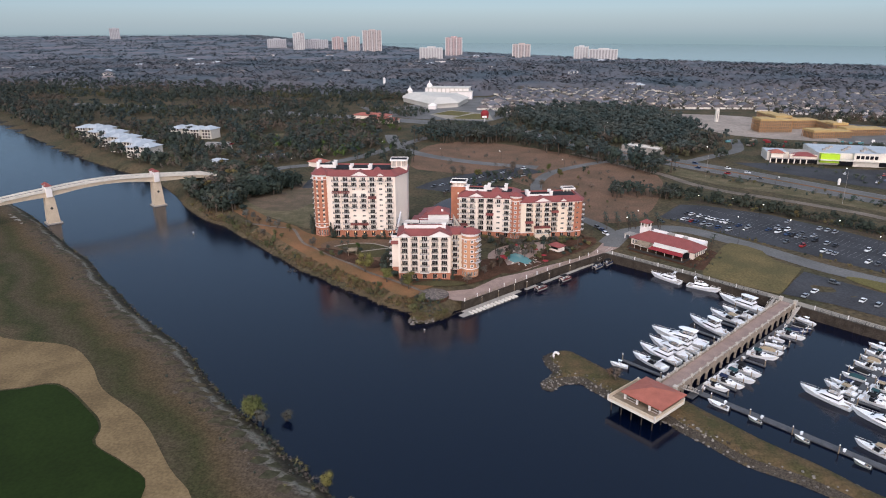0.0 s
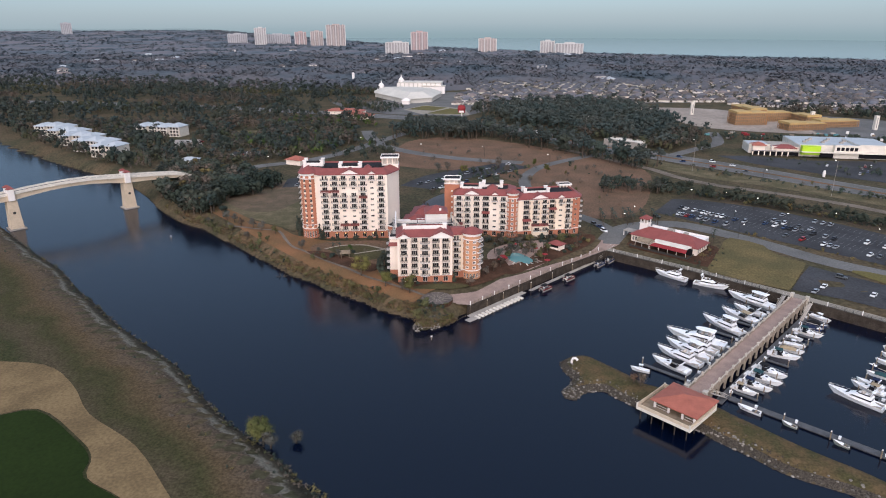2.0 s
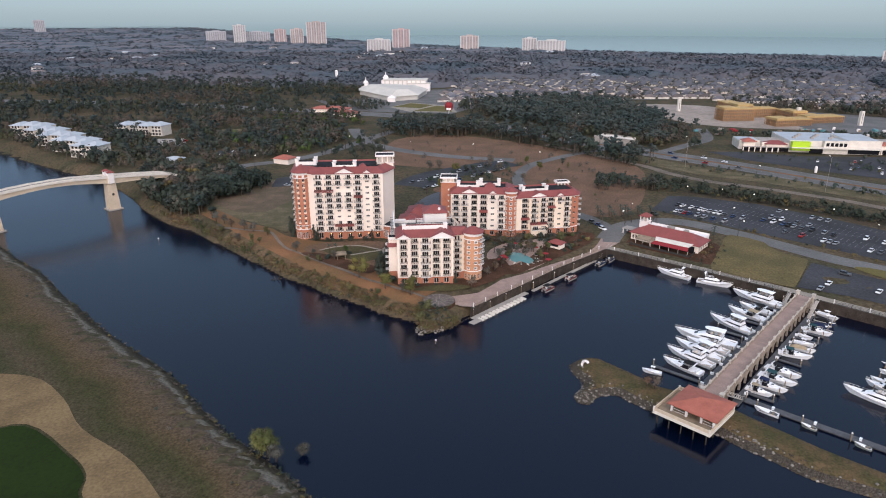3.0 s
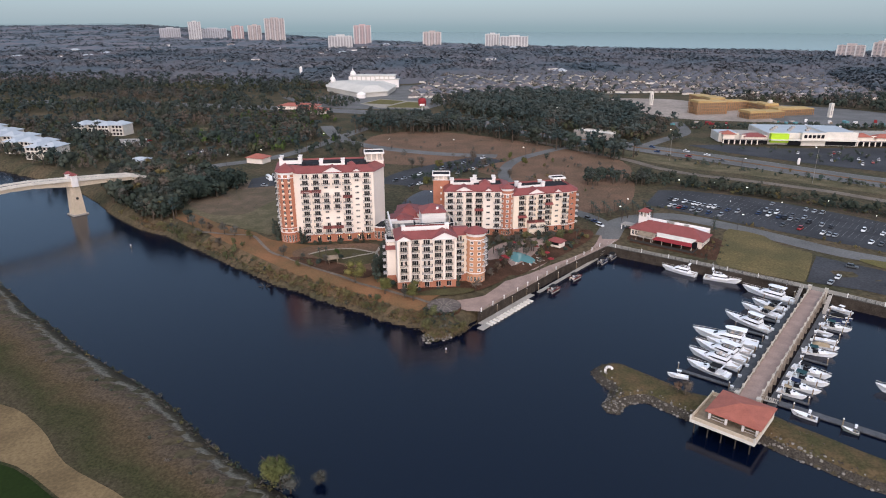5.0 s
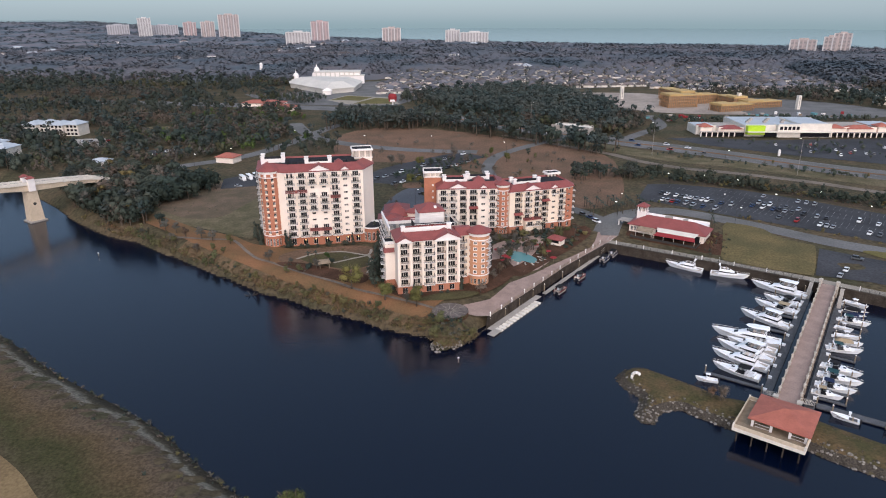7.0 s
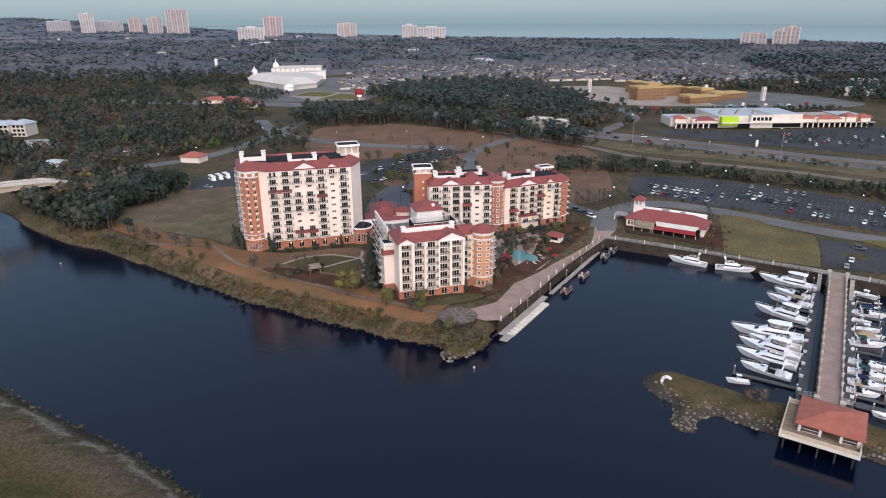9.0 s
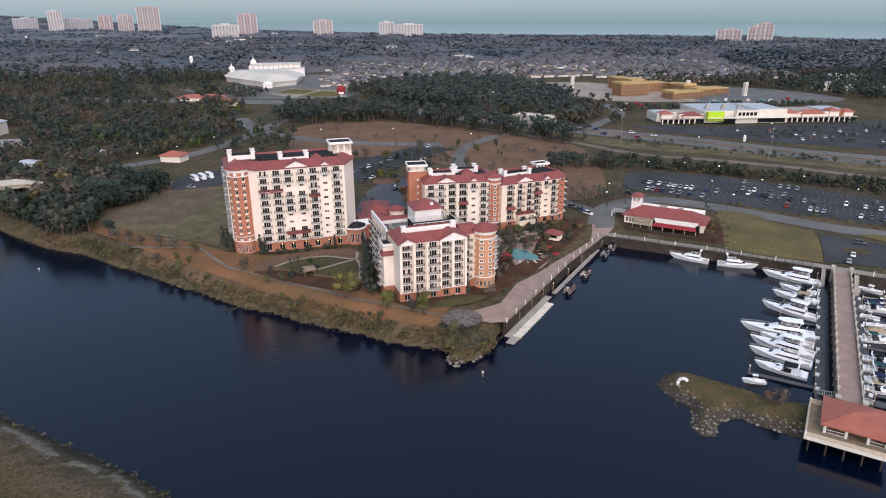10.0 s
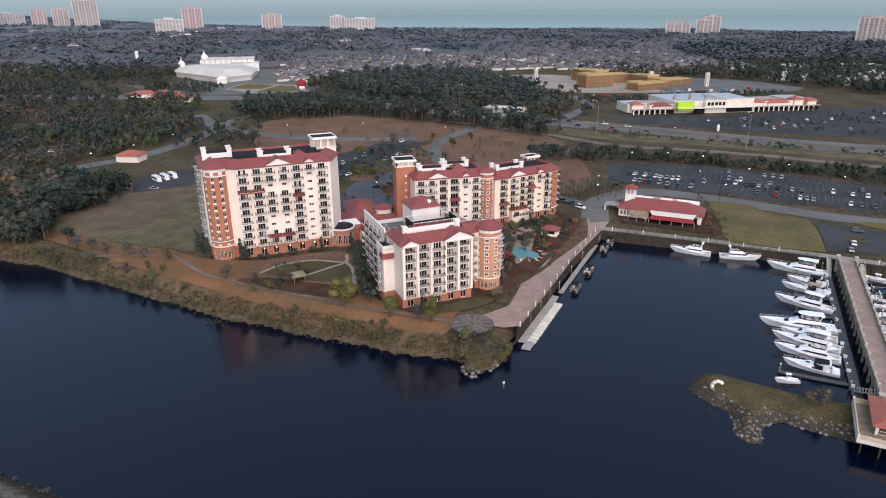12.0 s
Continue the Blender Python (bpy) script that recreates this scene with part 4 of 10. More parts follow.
def build_front():
    b = thing("front_hotel_building", "cream stucco hotel block with red hipped roof beside the water", "building", (-17.1, 228.1, BASE), 8.8, "resort buildings")
    W, top, base, floors = 22.3, 20.3, 3.5, 6
    cols = [(2.6, "l", 3.1, ()), (6.9, "l", 3.1, ()), (11.2, "b", 3.9, ()), (15.6, "l", 3.2, ()), (19.7, "l", 3.2, ())]
    h = facade(b, (0, 0), (W, 0), base, top, cols, floors, M["orange"], M["cream"])
    # pilasters frame the recessed columns of balconies
    for x in (0.35, 4.75, 9.0, 13.5, 17.65, 21.95):
        part("pilaster", Solid().box(x - 0.35, x + 0.35, -0.9, -0.02, base, top - 0.8), M["cream"], b)
    plain_wall(b, (W, 0), (W, 5), 0, top, M["cream"], base)
    facade(b, (W, 5), (27.6, 5.4), base, top - 1.2, [(2.2, "b", 3.0, ())], floors, M["orange"], M["yellow_cream"])
    plain_wall(b, (0, 7), (0, 0), 0, top, M["cream"], base)
    # stepped wing on the garden side
    plain_wall(b, (-3.3, 7.0), (0, 7.0), 0, top - 3.2, M["cream"], base)
    facade(b, (-3.3, 13.5), (-3.3, 7.0), base, top - 3.2, [(3.2, "b", 3.0, ())], 5, M["orange"], M["cream"])
    part("side_roof", Solid().loft([[(-3.9, 6.4, top - 6.2), (0, 6.4, top - 6.2), (0, 10, top - 6.2), (-3.9, 10, top - 6.2)],
                                    [(-3.4, 6.9, top - 4.6), (0, 6.9, top - 4.6), (0, 9.5, top - 4.6), (-3.4, 9.5, top - 4.6)]]), M["roof"], b)
    part("terrace_deck", Solid().box(-3.3, 0, 7.0, 13.5, top - 3.4, top - 3.2), M["membrane"], b)
    part("terrace_parapet", Solid().box(-3.45, 0, 6.85, 7.15, top - 3.2, top - 2.2).box(-3.45, -3.15, 7.15, 13.5, top - 3.2, top - 2.2), M["white"], b)
    facade(b, (-0.8, 34.3), (-0.8, 13.5), base, top, [(2.5, "b", 3.4, ()), (6.8, "b", 3.4, ()), (11.2, "b", 3.4, ()), (15.6, "b", 3.4, ()), (19.0, "w", 2, ())], floors, M["orange"], M["cream"])
    plain_wall(b, (24.0, 34.3), (-0.8, 34.3), 0, top - 4.5, M["cream"], base)
    facade(b, (27.6, 10.0), (24.0, 34.3), base, top, [(10, "b", 3.4, ()), (15, "b", 3.4, ()), (20, "b", 3.4, ())], floors, M["orange"], M["cream"])
    # roofs
    poly = [(0, 0), (W, 0), (W, 12), (0, 12)]
    o, i = offset_ring(poly, -0.6), [(3.0, 3.2), (W - 3.0, 3.2), (W - 3.0, 9.8), (3.0, 9.8)]
    s = Solid().loft([[(x, y, top - 0.25) for x, y in o], [(x, y, top) for x, y in o], [(x, y, top + 2.1) for x, y in i], [(x, y, top + 0.3) for x, y in offset_ring(i, 0.2)]], True, False)
    part("roof", s, M["roof"], b, "red standing-seam metal hip roof")
    part("side_link_roof", Solid().loft([[(W, 4.4, top - 1.2), (28.5, 4.8, top - 1.2), (28.5, 12, top - 1.2), (W, 12, top - 1.2)], [(W, 7.5, top + 1.0), (28.2, 7.8, top + 1.0), (28.2, 10, top + 1.0), (W, 10, top + 1.0)]]), M["roof"], b)
    part("cornice", Solid().prism(offset_ring(poly, -0.25), top - 0.6, top - 0.28), M["white"], b)
    part("roof_deck", Solid().prism([(3.25, 3.5), (19.0, 3.5), (19.0, 10.3), (3.25, 10.3)], top + 0.4, top + 0.55), M["membrane"], b, "dark flat roof membrane")
    part("rear_deck", Solid().prism([(-0.4, 12.2), (24.4, 12.2), (23.6, 33.9), (-0.4, 33.9)], top - 4.7, top - 4.5), M["old_asphalt"], b, "grey sunken rear roof deck")
    plain_wall(b, (-0.4, 12.2), (26.5, 12.2), top - 4.5, top + 0.4, M["cream"], top - 4.5)
    for q in ((-1.0, -0.5, 12.5, 33.88, top, top + 1.2), (-1.0, 24.2, 33.9, 34.4, top - 4.5, top - 3.4), (3.6, 18.8, 5.0, 5.4, top + 0.55, top + 3.0)):
        part("roof_parapet", Solid().box(*q), M["white"], b, "white stucco rooftop parapet")
    for q in ((18.82, 20.3, 4.5, 6.0, top + 0.5, top + 4.0), (2.3, 3.58, 4.5, 5.9, top + 0.5, top + 3.8)):
        part("chimney_block", Solid().box(*q).box(q[0] - 0.15, q[1] + 0.15, q[2] - 0.15, q[3] + 0.15, q[5] - 0.45, q[5] - 0.15), M["white"], b)
    scr = Solid().box(8.5, 23.6, 12.4, 12.6, top - 4.5, top + 1.5).box(8.5, 8.7, 12.6, 20, top - 4.5, top + 1.5).box(23.4, 23.6, 12.6, 20, top - 4.5, top + 1.5).box(8.7, 23.4, 12.6, 20, top - 0.6, top - 0.4)
    part("plant_screen", scr, M["membrane"], b, "black rooftop plant screen panels")
    for k in range(7):
        x = 8.6 + 14.9 * k / 6
        part("screen_post", Solid().box(x - 0.1, x + 0.1, 12.24, 12.4, top + 0.55, top + 1.5), M["white"], b)
        part("screen_post", Solid().box(x - 0.1, x + 0.1, 19.86, 20.1, top - 4.5, top + 1.5), M["white"], b)
    part("screen_rail", Solid().box(8.4, 23.7, 12.22, 12.4, top + 1.5, top + 1.65).box(8.4, 23.7, 19.9, 20.1, top + 1.5, top + 1.65), M["white"], b)
    for k in range(14):
        x, y = 1.6 + 2.3 * (k % 4), 17 + 3.6 * (k // 4)
        part("air_unit", Solid().box(x, x + 1.2, y, y + 1.4, top - 4.5, top - 3.3 + 0.3 * (k % 2)).tube(x + 0.6, y + 0.7, top - 3.3 + 0.3 * (k % 2), top - 3.15 + 0.3 * (k % 2), 0.42, n=8), M["concrete"], b)
    pediment(b, 13.2, 22.3, 0, top, 2.1, 5, 0.9)
    pediment(b, 0.2, 5.0, 0, top, 1.3, 4, 0.9)
    turret(b, 31.0, 6.2, 3.9, 0, top - 1.0, 4.0, 6, M["peach"], 2.0, 16, set(range(6, 17)), low_mat=M["peach"], panels=False)
    part("turret_drum", Solid().loft([ring(31, 6.2, top - 1.5, 4.0, 16), ring(31, 6.2, top - 0.2, 4.15, 16)], True, True), M["white"], b)
    for f in range(1, 6):
        z = 4.4 + f * (top - 1.0 - 4.4) / 6
        r = Solid()
        n = 8
        ang = [radians(-62 + 80 * k / n) for k in range(n + 1)]
        for a0, a1 in zip(ang[:-1], ang[1:]):
            q = [(31 + rr * math.cos(a), 6.2 + rr * math.sin(a)) for rr, a in ((3.9, a0), (5.0, a0), (5.0, a1), (3.9, a1))]
            r.prism(q, z - 0.25, z)
        bal = part("balcony", r, M["white"], b)
        g = Solid()
        for a0, a1 in zip(ang[:-1], ang[1:]):
            q = [(31 + rr * math.cos(a), 6.2 + rr * math.sin(a)) for rr, a in ((4.9, a0), (4.96, a0), (4.96, a1), (4.9, a1))]
            g.prism(q, z + 0.95, z + 1.03)
            for a in (a0, (a0 + a1) / 2):
                g.box(31 + 4.93 * math.cos(a) - 0.04, 31 + 4.93 * math.cos(a) + 0.04, 6.2 + 4.93 * math.sin(a) - 0.04, 6.2 + 4.93 * math.sin(a) + 0.04, z, z + 0.95)
        part("railing", g, M["rail"], bal)
    # penthouse block
    ph = part("penthouse", Solid().box(12.4, 22.0, 24.0, 33.4, top - 4.5, 23.0), M["white"], b, "white rooftop stair block with red hip roof")
    part("penthouse_roof", Solid().hip(12.4, 22.0, 24.0, 33.4, 23.0, 2.6, 0.5), M["roof"], ph)
    part("roof_hatch", Solid().box(18.4, 19.4, 25.2, 26.2, 23.3, 24.7), M["white"], ph)


def build_rear():
    b = thing("rear_hotel_building", "long cream stucco hotel wing with orange towers and red roofs", "building", (0.8, 294.1, BASE), 0, "resort buildings")
    W, top, base, floors = 26.6, 21.5, 3.6, 6
    cols = [(2.6, "b", 3.9, ()), (6.9, "b", 3.3, ()), (11.4, "l", 3.3, ()), (16.0, "l", 3.7, ()), (20.4, "w", 3.0, ()), (24.6, "b", 3.4, ())]
    h = facade(b, (0, 0), (W, 0), base, top, cols, floors, M["orange"], M["cream"])
    poly = [(0, 0), (W, 0), (W + 4, 4), (W + 4, 19), (-2, 19), (0, 9)]
    plain_wall(b, (0, 9), (0, 0), 0, top, M["cream"], base)
    plain_wall(b, (W + 4, 19), (-2, 19), 0, top, M["cream"], base)
    skirt_roof(b, poly, top, 3.6, 2.2)
    pediment(b, 4.6, 13.4, 0, top, 2.2, 5)
    pediment(b, 18.4, 22.4, 0, top, 1.4, 4)
    rooftop_screen(b, 3.5, 13.0, 6.5, 10, top + 0.5, 2.0)
    rooftop_screen(b, 14.5, 23.5, 10.5, 14.5, top + 0.5, 2.2)
    part("barrel_roof", Solid().hip(16.5, 21.5, 4.5, 10.5, top + 2.0, 1.8, 0.2), M["roof"], b)
    small_roof(b, 16.0, 0, base + 3 * h - 0.3, 4.0)
    small_roof(b, 2.6, 0, base + 1 * h - 0.3, 4.2)
    lantern_tower(b, -5.4, 2.2, 9.4, 16.5, 0, 27.0, M["orange"], 2.2)
    for k in range(7):
        part("stair_window", Solid().box(-2.0, -1.2, 9.36, 9.42, 3 + 2.9 * k, 3.9 + 2.9 * k), M["frame"], b, "small pale stair window")
    turret(b, 29.2, 1.6, 2.9, 0, top + 0.6, 3.6, 7, M["orange"], 1.6, 14, set(range(6, 14)), panels=False)
    # second wing, turned
    c = thing("rear_hotel_wing", "cream stucco hotel wing with orange rounded corner and red roof", "building", (33.0, 293.4, BASE), 15.0, "resort buildings")
    W, top, base = 33.6, 19.7, 3.6
    cols = [(4.3, "l", 3.6, ()), (8.9, "b", 3.2, ()), (13.6, "b", 3.2, ()), (17.6, "l", 3.4, ()), (22.0, "w", 3.0, ()), (25.9, "b", 3.2, ())]
    h = facade(c, (0, 0), (28.0, 0), base, top, cols, 6, M["orange"], M["yellow_cream"])
    facade(c, (28.0, 0), (32.2, 1.2), base, top, [(2.1, "w", 3.0, (5,))], 6, M["orange"], M["orange"])
    facade(c, (32.2, 1.2), (34.0, 5.2), base, top, [(2.2, "b", 3.0, ())], 6, M["orange"], M["orange"])
    plain_wall(c, (34.0, 5.2), (34.0, 19), 0, top, M["cream"], base)
    plain_wall(c, (34.0, 19), (-2, 19), 0, top, M["cream"], base)
    plain_wall(c, (-2, 19), (0, 0), 0, top, M["yellow_cream"], base)
    poly = [(0, 0), (28, 0), (32.2, 1.2), (34, 5.2), (34, 19), (-2, 19)]
    skirt_roof(c, poly, top, 3.4, 2.2)
    pediment(c, 6.4, 15.6, 0, top, 2.2, 5)
    pediment(c, 19.8, 24.0, 0, top, 1.5, 4)
    rooftop_screen(c, 5.0, 17.0, 6.5, 10.5, top + 0.4, 2.0)
    small_roof(c, 4.3, 0, base + 2 * h - 0.3, 4.2)
    small_roof(c, 11.2, 0, base + 1 * h - 0.3, 8.6)
    small_roof(c, 17.6, 0, base + 4 * h - 0.3, 3.8)
    lantern_tower(c, 26.0, 32.0, 14.4, 18.6, top - 2, 22.8, M["cream"], 1.8)
    low = Solid()
    low.box(7.0, 15.4, -2.6, -0.02, 0, base + h - 0.6)
    part("sunroom", low, M["yellow_cream"], c, "two-storey bay with balcony fronts")
    for u in (9.1, 13.3):
        put_balcony(c, (0, -2.6), (28, -2.6), u, base, 3.6, 0.5)
        put_window(c, (0, -2.62), (28, -2.62), u, base + 0.1, 2.6, 1.9, 0.0)


build_tall()
build_front()
build_rear()


def build_lobby():
    """The low entrance buildings between the blocks."""
    b = thing("lobby_building", "low orange and cream lobby with red hipped roofs between hotel blocks", "building", (-12.0, 290.0, BASE), 8.0, "resort buildings")
    part("wall", Solid().box(-9, 8, 0, 14, 0, 5.2), M["cream"], b)
    part("roof", Solid().hip(-9, 8, 0, 14, 5.2, 2.8, 0.8), M["roof"], b, "red metal hip roof")
    part("canopy", Solid().box(-8, 4, 18, 27, 4.6, 5.4), M["cream"], b)
    part("canopy_roof", Solid().hip(-8, 4, 18, 27, 5.4, 3.0, 0.8), M["roof"], b)
    for x in (-7.5, -2, 3.5):
        for y in (18.5, 26.5):
            part("column", Solid().tube(x, y, 0, 4.6, 0.45), M["cream"], b)
    part("link", Solid().box(-16, -9, 3, 9, 0, 6.5), M["orange"], b)
    part("link_deck", Solid().box(-16.3, -8.7, 2.7, 9.3, 6.5, 6.9), M["white"], b)
    part("apse", Solid().tube(-16, 2.5, 0, 6.3, 4.4, n=20), M["orange"], b, "rounded orange garden room")
    part("apse_cornice", Solid().tube(-16, 2.5, 6.3, 6.8, 4.75, n=20), M["white"], b)
    part("apse_roof", Solid().tube(-16, 2.5, 6.8, 6.95, 4.3, n=20), M["membrane"], b)
    for a in range(195, 345, 25):
        x, y = -16 + 4.4 * math.cos(radians(a)), 2.5 + 4.4 * math.sin(radians(a))
        w = part("window", window_meshes(1.2, 3.6)[0], None, b, at=pose(x, y, 1.0, 0, 0, a + 90))
        part("pane", window_meshes(1.2, 3.6)[1], None, w)


build_lobby()
hall = thing("entrance_hall", "low cream entrance hall with red hipped roofs between hotel blocks", "building", (0, 0, BASE), 0, "resort buildings")
for x0, x1, y0, y1, z, up in ((-23, -12, 316, 328, 5.0, 2.8), (-25.5, -15, 299, 311.6, 5.2, 2.2)):
    part("wall", Solid().box(x0, x1, y0, y1, 0, z), M["cream"], hall)
    part("roof", Solid().hip(x0, x1, y0, y1, z + 0.02, up, 0.9), M["roof"], hall, "red metal hip roof")
part("rotunda", Solid().tube(-9.5, 309.0, 0, 7.0, 3.4, n=16), M["cream"], hall, "small round lobby lantern")
part("rotunda_roof", Solid().loft([ring(-9.5, 309.0, 7.02, 4.0, 16), ring(-9.5, 309.0, 7.3, 4.0, 16), ring(-9.5, 309.0, 8.8, 0.3, 16)]), M["roof"], hall)

# ---------------------------------------------------------------- quay and seawall
def build_seawall():
    line = QUAY + SEAWALL[1:]
    w = thing("seawall", "brown stained concrete seawall, darkened for shade, round the marina basin", "seawall", kind="structure")
    s, ribs = Solid(), Solid()
    for (ax, ay), (bx, by) in zip(line[:-1], line[1:]):
        length = math.hypot(bx - ax, by - ay)
        m = Matrix.Translation((ax, ay, 0)) @ pose(0, 0, 0, 0, 0, math.degrees(math.atan2(by - ay, bx - ax)))
        s.box(-0.3, length + 0.3, 0, 0.7, -2, 3.7, m)
        for k in range(int(length / 3.2)):
            ribs.box(k * 3.2 + 0.2, k * 3.2 + 0.65, -0.22, 0.0, -2, 3.5, m)
        ribs.box(0, length, -0.25, 0.75, 3.7, 4.05, m)
    part("wall", s, M["seawall"], w)
    part("wall_ribs", ribs, M["seawall"], w)


build_seawall()
drape("promenade", [(2.5, 216.5), (3.0, 219.8), (8.8, 222.6), (15.5, 226), (20.5, 233.5), (24.6, 240), (35.5, 248.3), (44.4, 257), (56, 267), (66, 276.5), (70.5, 285), (75, 296), (83, 291), (76, 283.2),
                   (49.9, 255.6), (28.9, 230.0), (13.6, 212.2), (9, 212.4)], M["paving"], "pinkish paved promenade along the quay", "promenade", lift=0.06, least=4.0, step=3)
drape("quay_walk", strip([(73, 283), (110, 256), (137, 234.5), (170, 206), (286, 108)], 4.6, 2.6), M["pathway"], "pale concrete walk along the seawall", "walkway", lift=0.03, level=4.0)
PLAZA = max(height(0.3 + 6.2 * math.cos(k * 0.5), 215.0 + 6.2 * math.sin(k * 0.5)) for k in range(13)) + 0.08
plaza = drape("plaza", [p[:2] for p in ring(0.3, 215.0, 0, 6.2, 28)], M["slate"], "round slate plaza with pale rays", "plaza", lift=0, level=PLAZA)
part("plaza_base", Solid().tube(0.3, 215.0, PLAZA - 3.4, PLAZA - 0.012, 6.25, n=28), M["mulch"], plaza, "brown earth bank under the plaza edge")
ray = Solid()
for k in range(12):
    ray.box(0.9, 5.6, -0.08, 0.08, 0, 0.02, Matrix.Translation((0.3, 215, PLAZA)) @ pose(0, 0, 0, 0, 0, 30 * k))


def railing_line(name, label, line, z, post_step, post_mat, rail_mat, h=1.05, lamp_every=0, group=""):
    """A rail of posts and bars along a line; every so many posts carries a globe lamp."""
    f = thing(name, label, "railing", (*line[0], z), group=group)
    x0, y0 = line[0]
    bars, n = Solid(), 0
    post = Solid().box(-0.07, 0.07, -0.07, 0.07, 0, h + 0.1).mesh("post", rail_mat)
    tall = Solid().box(-0.13, 0.13, -0.13, 0.13, 0, h + 0.3).box(-0.2, 0.2, -0.2, 0.2, h + 0.3, h + 0.42).tube(0, 0, h + 0.42, h + 0.8, 0.15, 0.05, 8).mesh("lamp_post", M["white"])
    for (ax, ay), (bx, by) in zip(line[:-1], line[1:]):
        length = math.hypot(bx - ax, by - ay)
        turn = math.degrees(math.atan2(by - ay, bx - ax))
        m = Matrix.Translation((ax - x0, ay - y0, 0)) @ pose(0, 0, 0, 0, 0, turn)
        for zz in (0.15, 0.55, h):
            bars.box(0, length, -0.04, 0.04, zz, zz + 0.07, m)
        for k in range(int(length / post_step)):
            p = m @ Vector((k * post_step, 0, 0))
            big = lamp_every and n % lamp_every == 0
            part("lamp_post" if big else "post", tall if big else post, None, f, at=pose(p.x, p.y, 0, 0, 0, turn))
            n += 1
    part("bars", bars, rail_mat, f)
    return f


railing_line("quay_railing", "pale posts and dark rails along the promenade edge", [(13.6, 211.8), (28.5, 230), (49.5, 255.4), (73.5, 283.2)], 4.05, 2.4, M["white"], M["wood"], lamp_every=3)
railing_line("seawall_railing", "pale posts and dark rails along the seawall", [(78.5, 280.0), (110.4, 256.8), (137.2, 235.4)], 4.05, 3.0, M["white"], M["rail"], lamp_every=4)
railing_line("marina_railing", "pale posts and dark rails along the seawall", [(151.0, 223.5), (170.3, 206.8), (240, 148)], 4.05, 3.0, M["white"], M["rail"], lamp_every=4)


# ---------------------------------------------------------------- pier with arches
PIER_X, PIER_Y, PIER_TURN = 83.0, 154.0, 51.43
PIER = pose(PIER_X, PIER_Y, 0, 0, 0, PIER_TURN)


def on_pier(s, w, z=0.0):
    return PIER @ Vector((s, w, z))


def build_pier():
    p = thing("arched_pier", "buff concrete pier with arched sides and brick-paved walk", "pier", (PIER_X, PIER_Y, 0), PIER_TURN)
    L, half, bays = 96.0, 2.8, 18
    part("deck", Solid().box(0, L, -half + 0.3, half - 0.3, 3.9, 4.4), M["paving"], p, "pinkish brick paved deck")
    step = L / bays
    for side in (-1, 1):
        y0, y1 = (half - 0.35, half) if side > 0 else (-half, -half + 0.35)
        for k in range(bays):
            a, b = k * step, (k + 1) * step
            s = Solid()
            s.box(a, a + 0.55, y0 - 0.15, y1 + 0.15, -1.5, 4.75)
            n, lo, hi = 10, a + 0.55, b
            cx, rx, base, up = (lo + hi) / 2, (hi - lo) / 2, 0.9, 2.2
            arc = [(cx - rx * math.cos(math.pi * i / n), base + up * math.sin(math.pi * i / n)) for i in range(n + 1)]
            for (xa, za), (xb, zb) in zip(arc[:-1], arc[1:]):
                for y, flip in ((y0, False), (y1, True)):
                    q = [(xa, y, za), (xb, y, zb), (xb, y, 4.75), (xa, y, 4.75)]
                    s.face(*(q[::-1] if flip else q))
                s.face((xa, y0, za), (xa, y1, za), (xb, y1, zb), (xb, y0, zb))
            s.box(lo, hi, y0, y1, 4.75, 4.9)
            part("arch", s, M["pier_stone"], p, "buff concrete arch bay")
            post = Solid().box(a + 0.02, a + 0.53, y0 - 0.1, y1 + 0.1, 4.75, 5.7).box(a - 0.08, a + 0.63, y0 - 0.2, y1 + 0.2, 5.7, 5.85).tube(a + 0.27, (y0 + y1) / 2, 5.85, 6.25, 0.2, 0.08, 8)
            part("post", post, M["pier_post"], p)
            rail = Solid()
            for zz in (5.0, 5.3, 5.6):
                rail.box(a + 0.55, b, (y0 + y1) / 2 - 0.04, (y0 + y1) / 2 + 0.04, zz, zz + 0.07)
            for i in range(1, 3):
                rail.box(a + 0.55 + i * (step - 0.55) / 3 - 0.06, a + 0.55 + i * (step - 0.55) / 3 + 0.06, (y0 + y1) / 2 - 0.06, (y0 + y1) / 2 + 0.06, 4.9, 5.75)
            part("railing", rail, M["pier_post"], p)
    for side in (-1, 1):
        part("gate_pier", Solid().box(-0.6, 0.7, side * half - 0.5, side * half + 0.5, 0, 5.9).box(-0.75, 0.85, side * half - 0.65, side * half + 0.65, 5.9, 6.15), M["pier_post"], p, "square buff gate pier with cap")
        part("gate_pier", Solid().box(L - 0.7, L + 0.6, side * half - 0.5, side * half + 0.5, 0, 5.9).box(L - 0.85, L + 0.75, side * half - 0.65, side * half + 0.65, 5.9, 6.15), M["pier_post"], p, "square buff gate pier with cap")


build_pier()


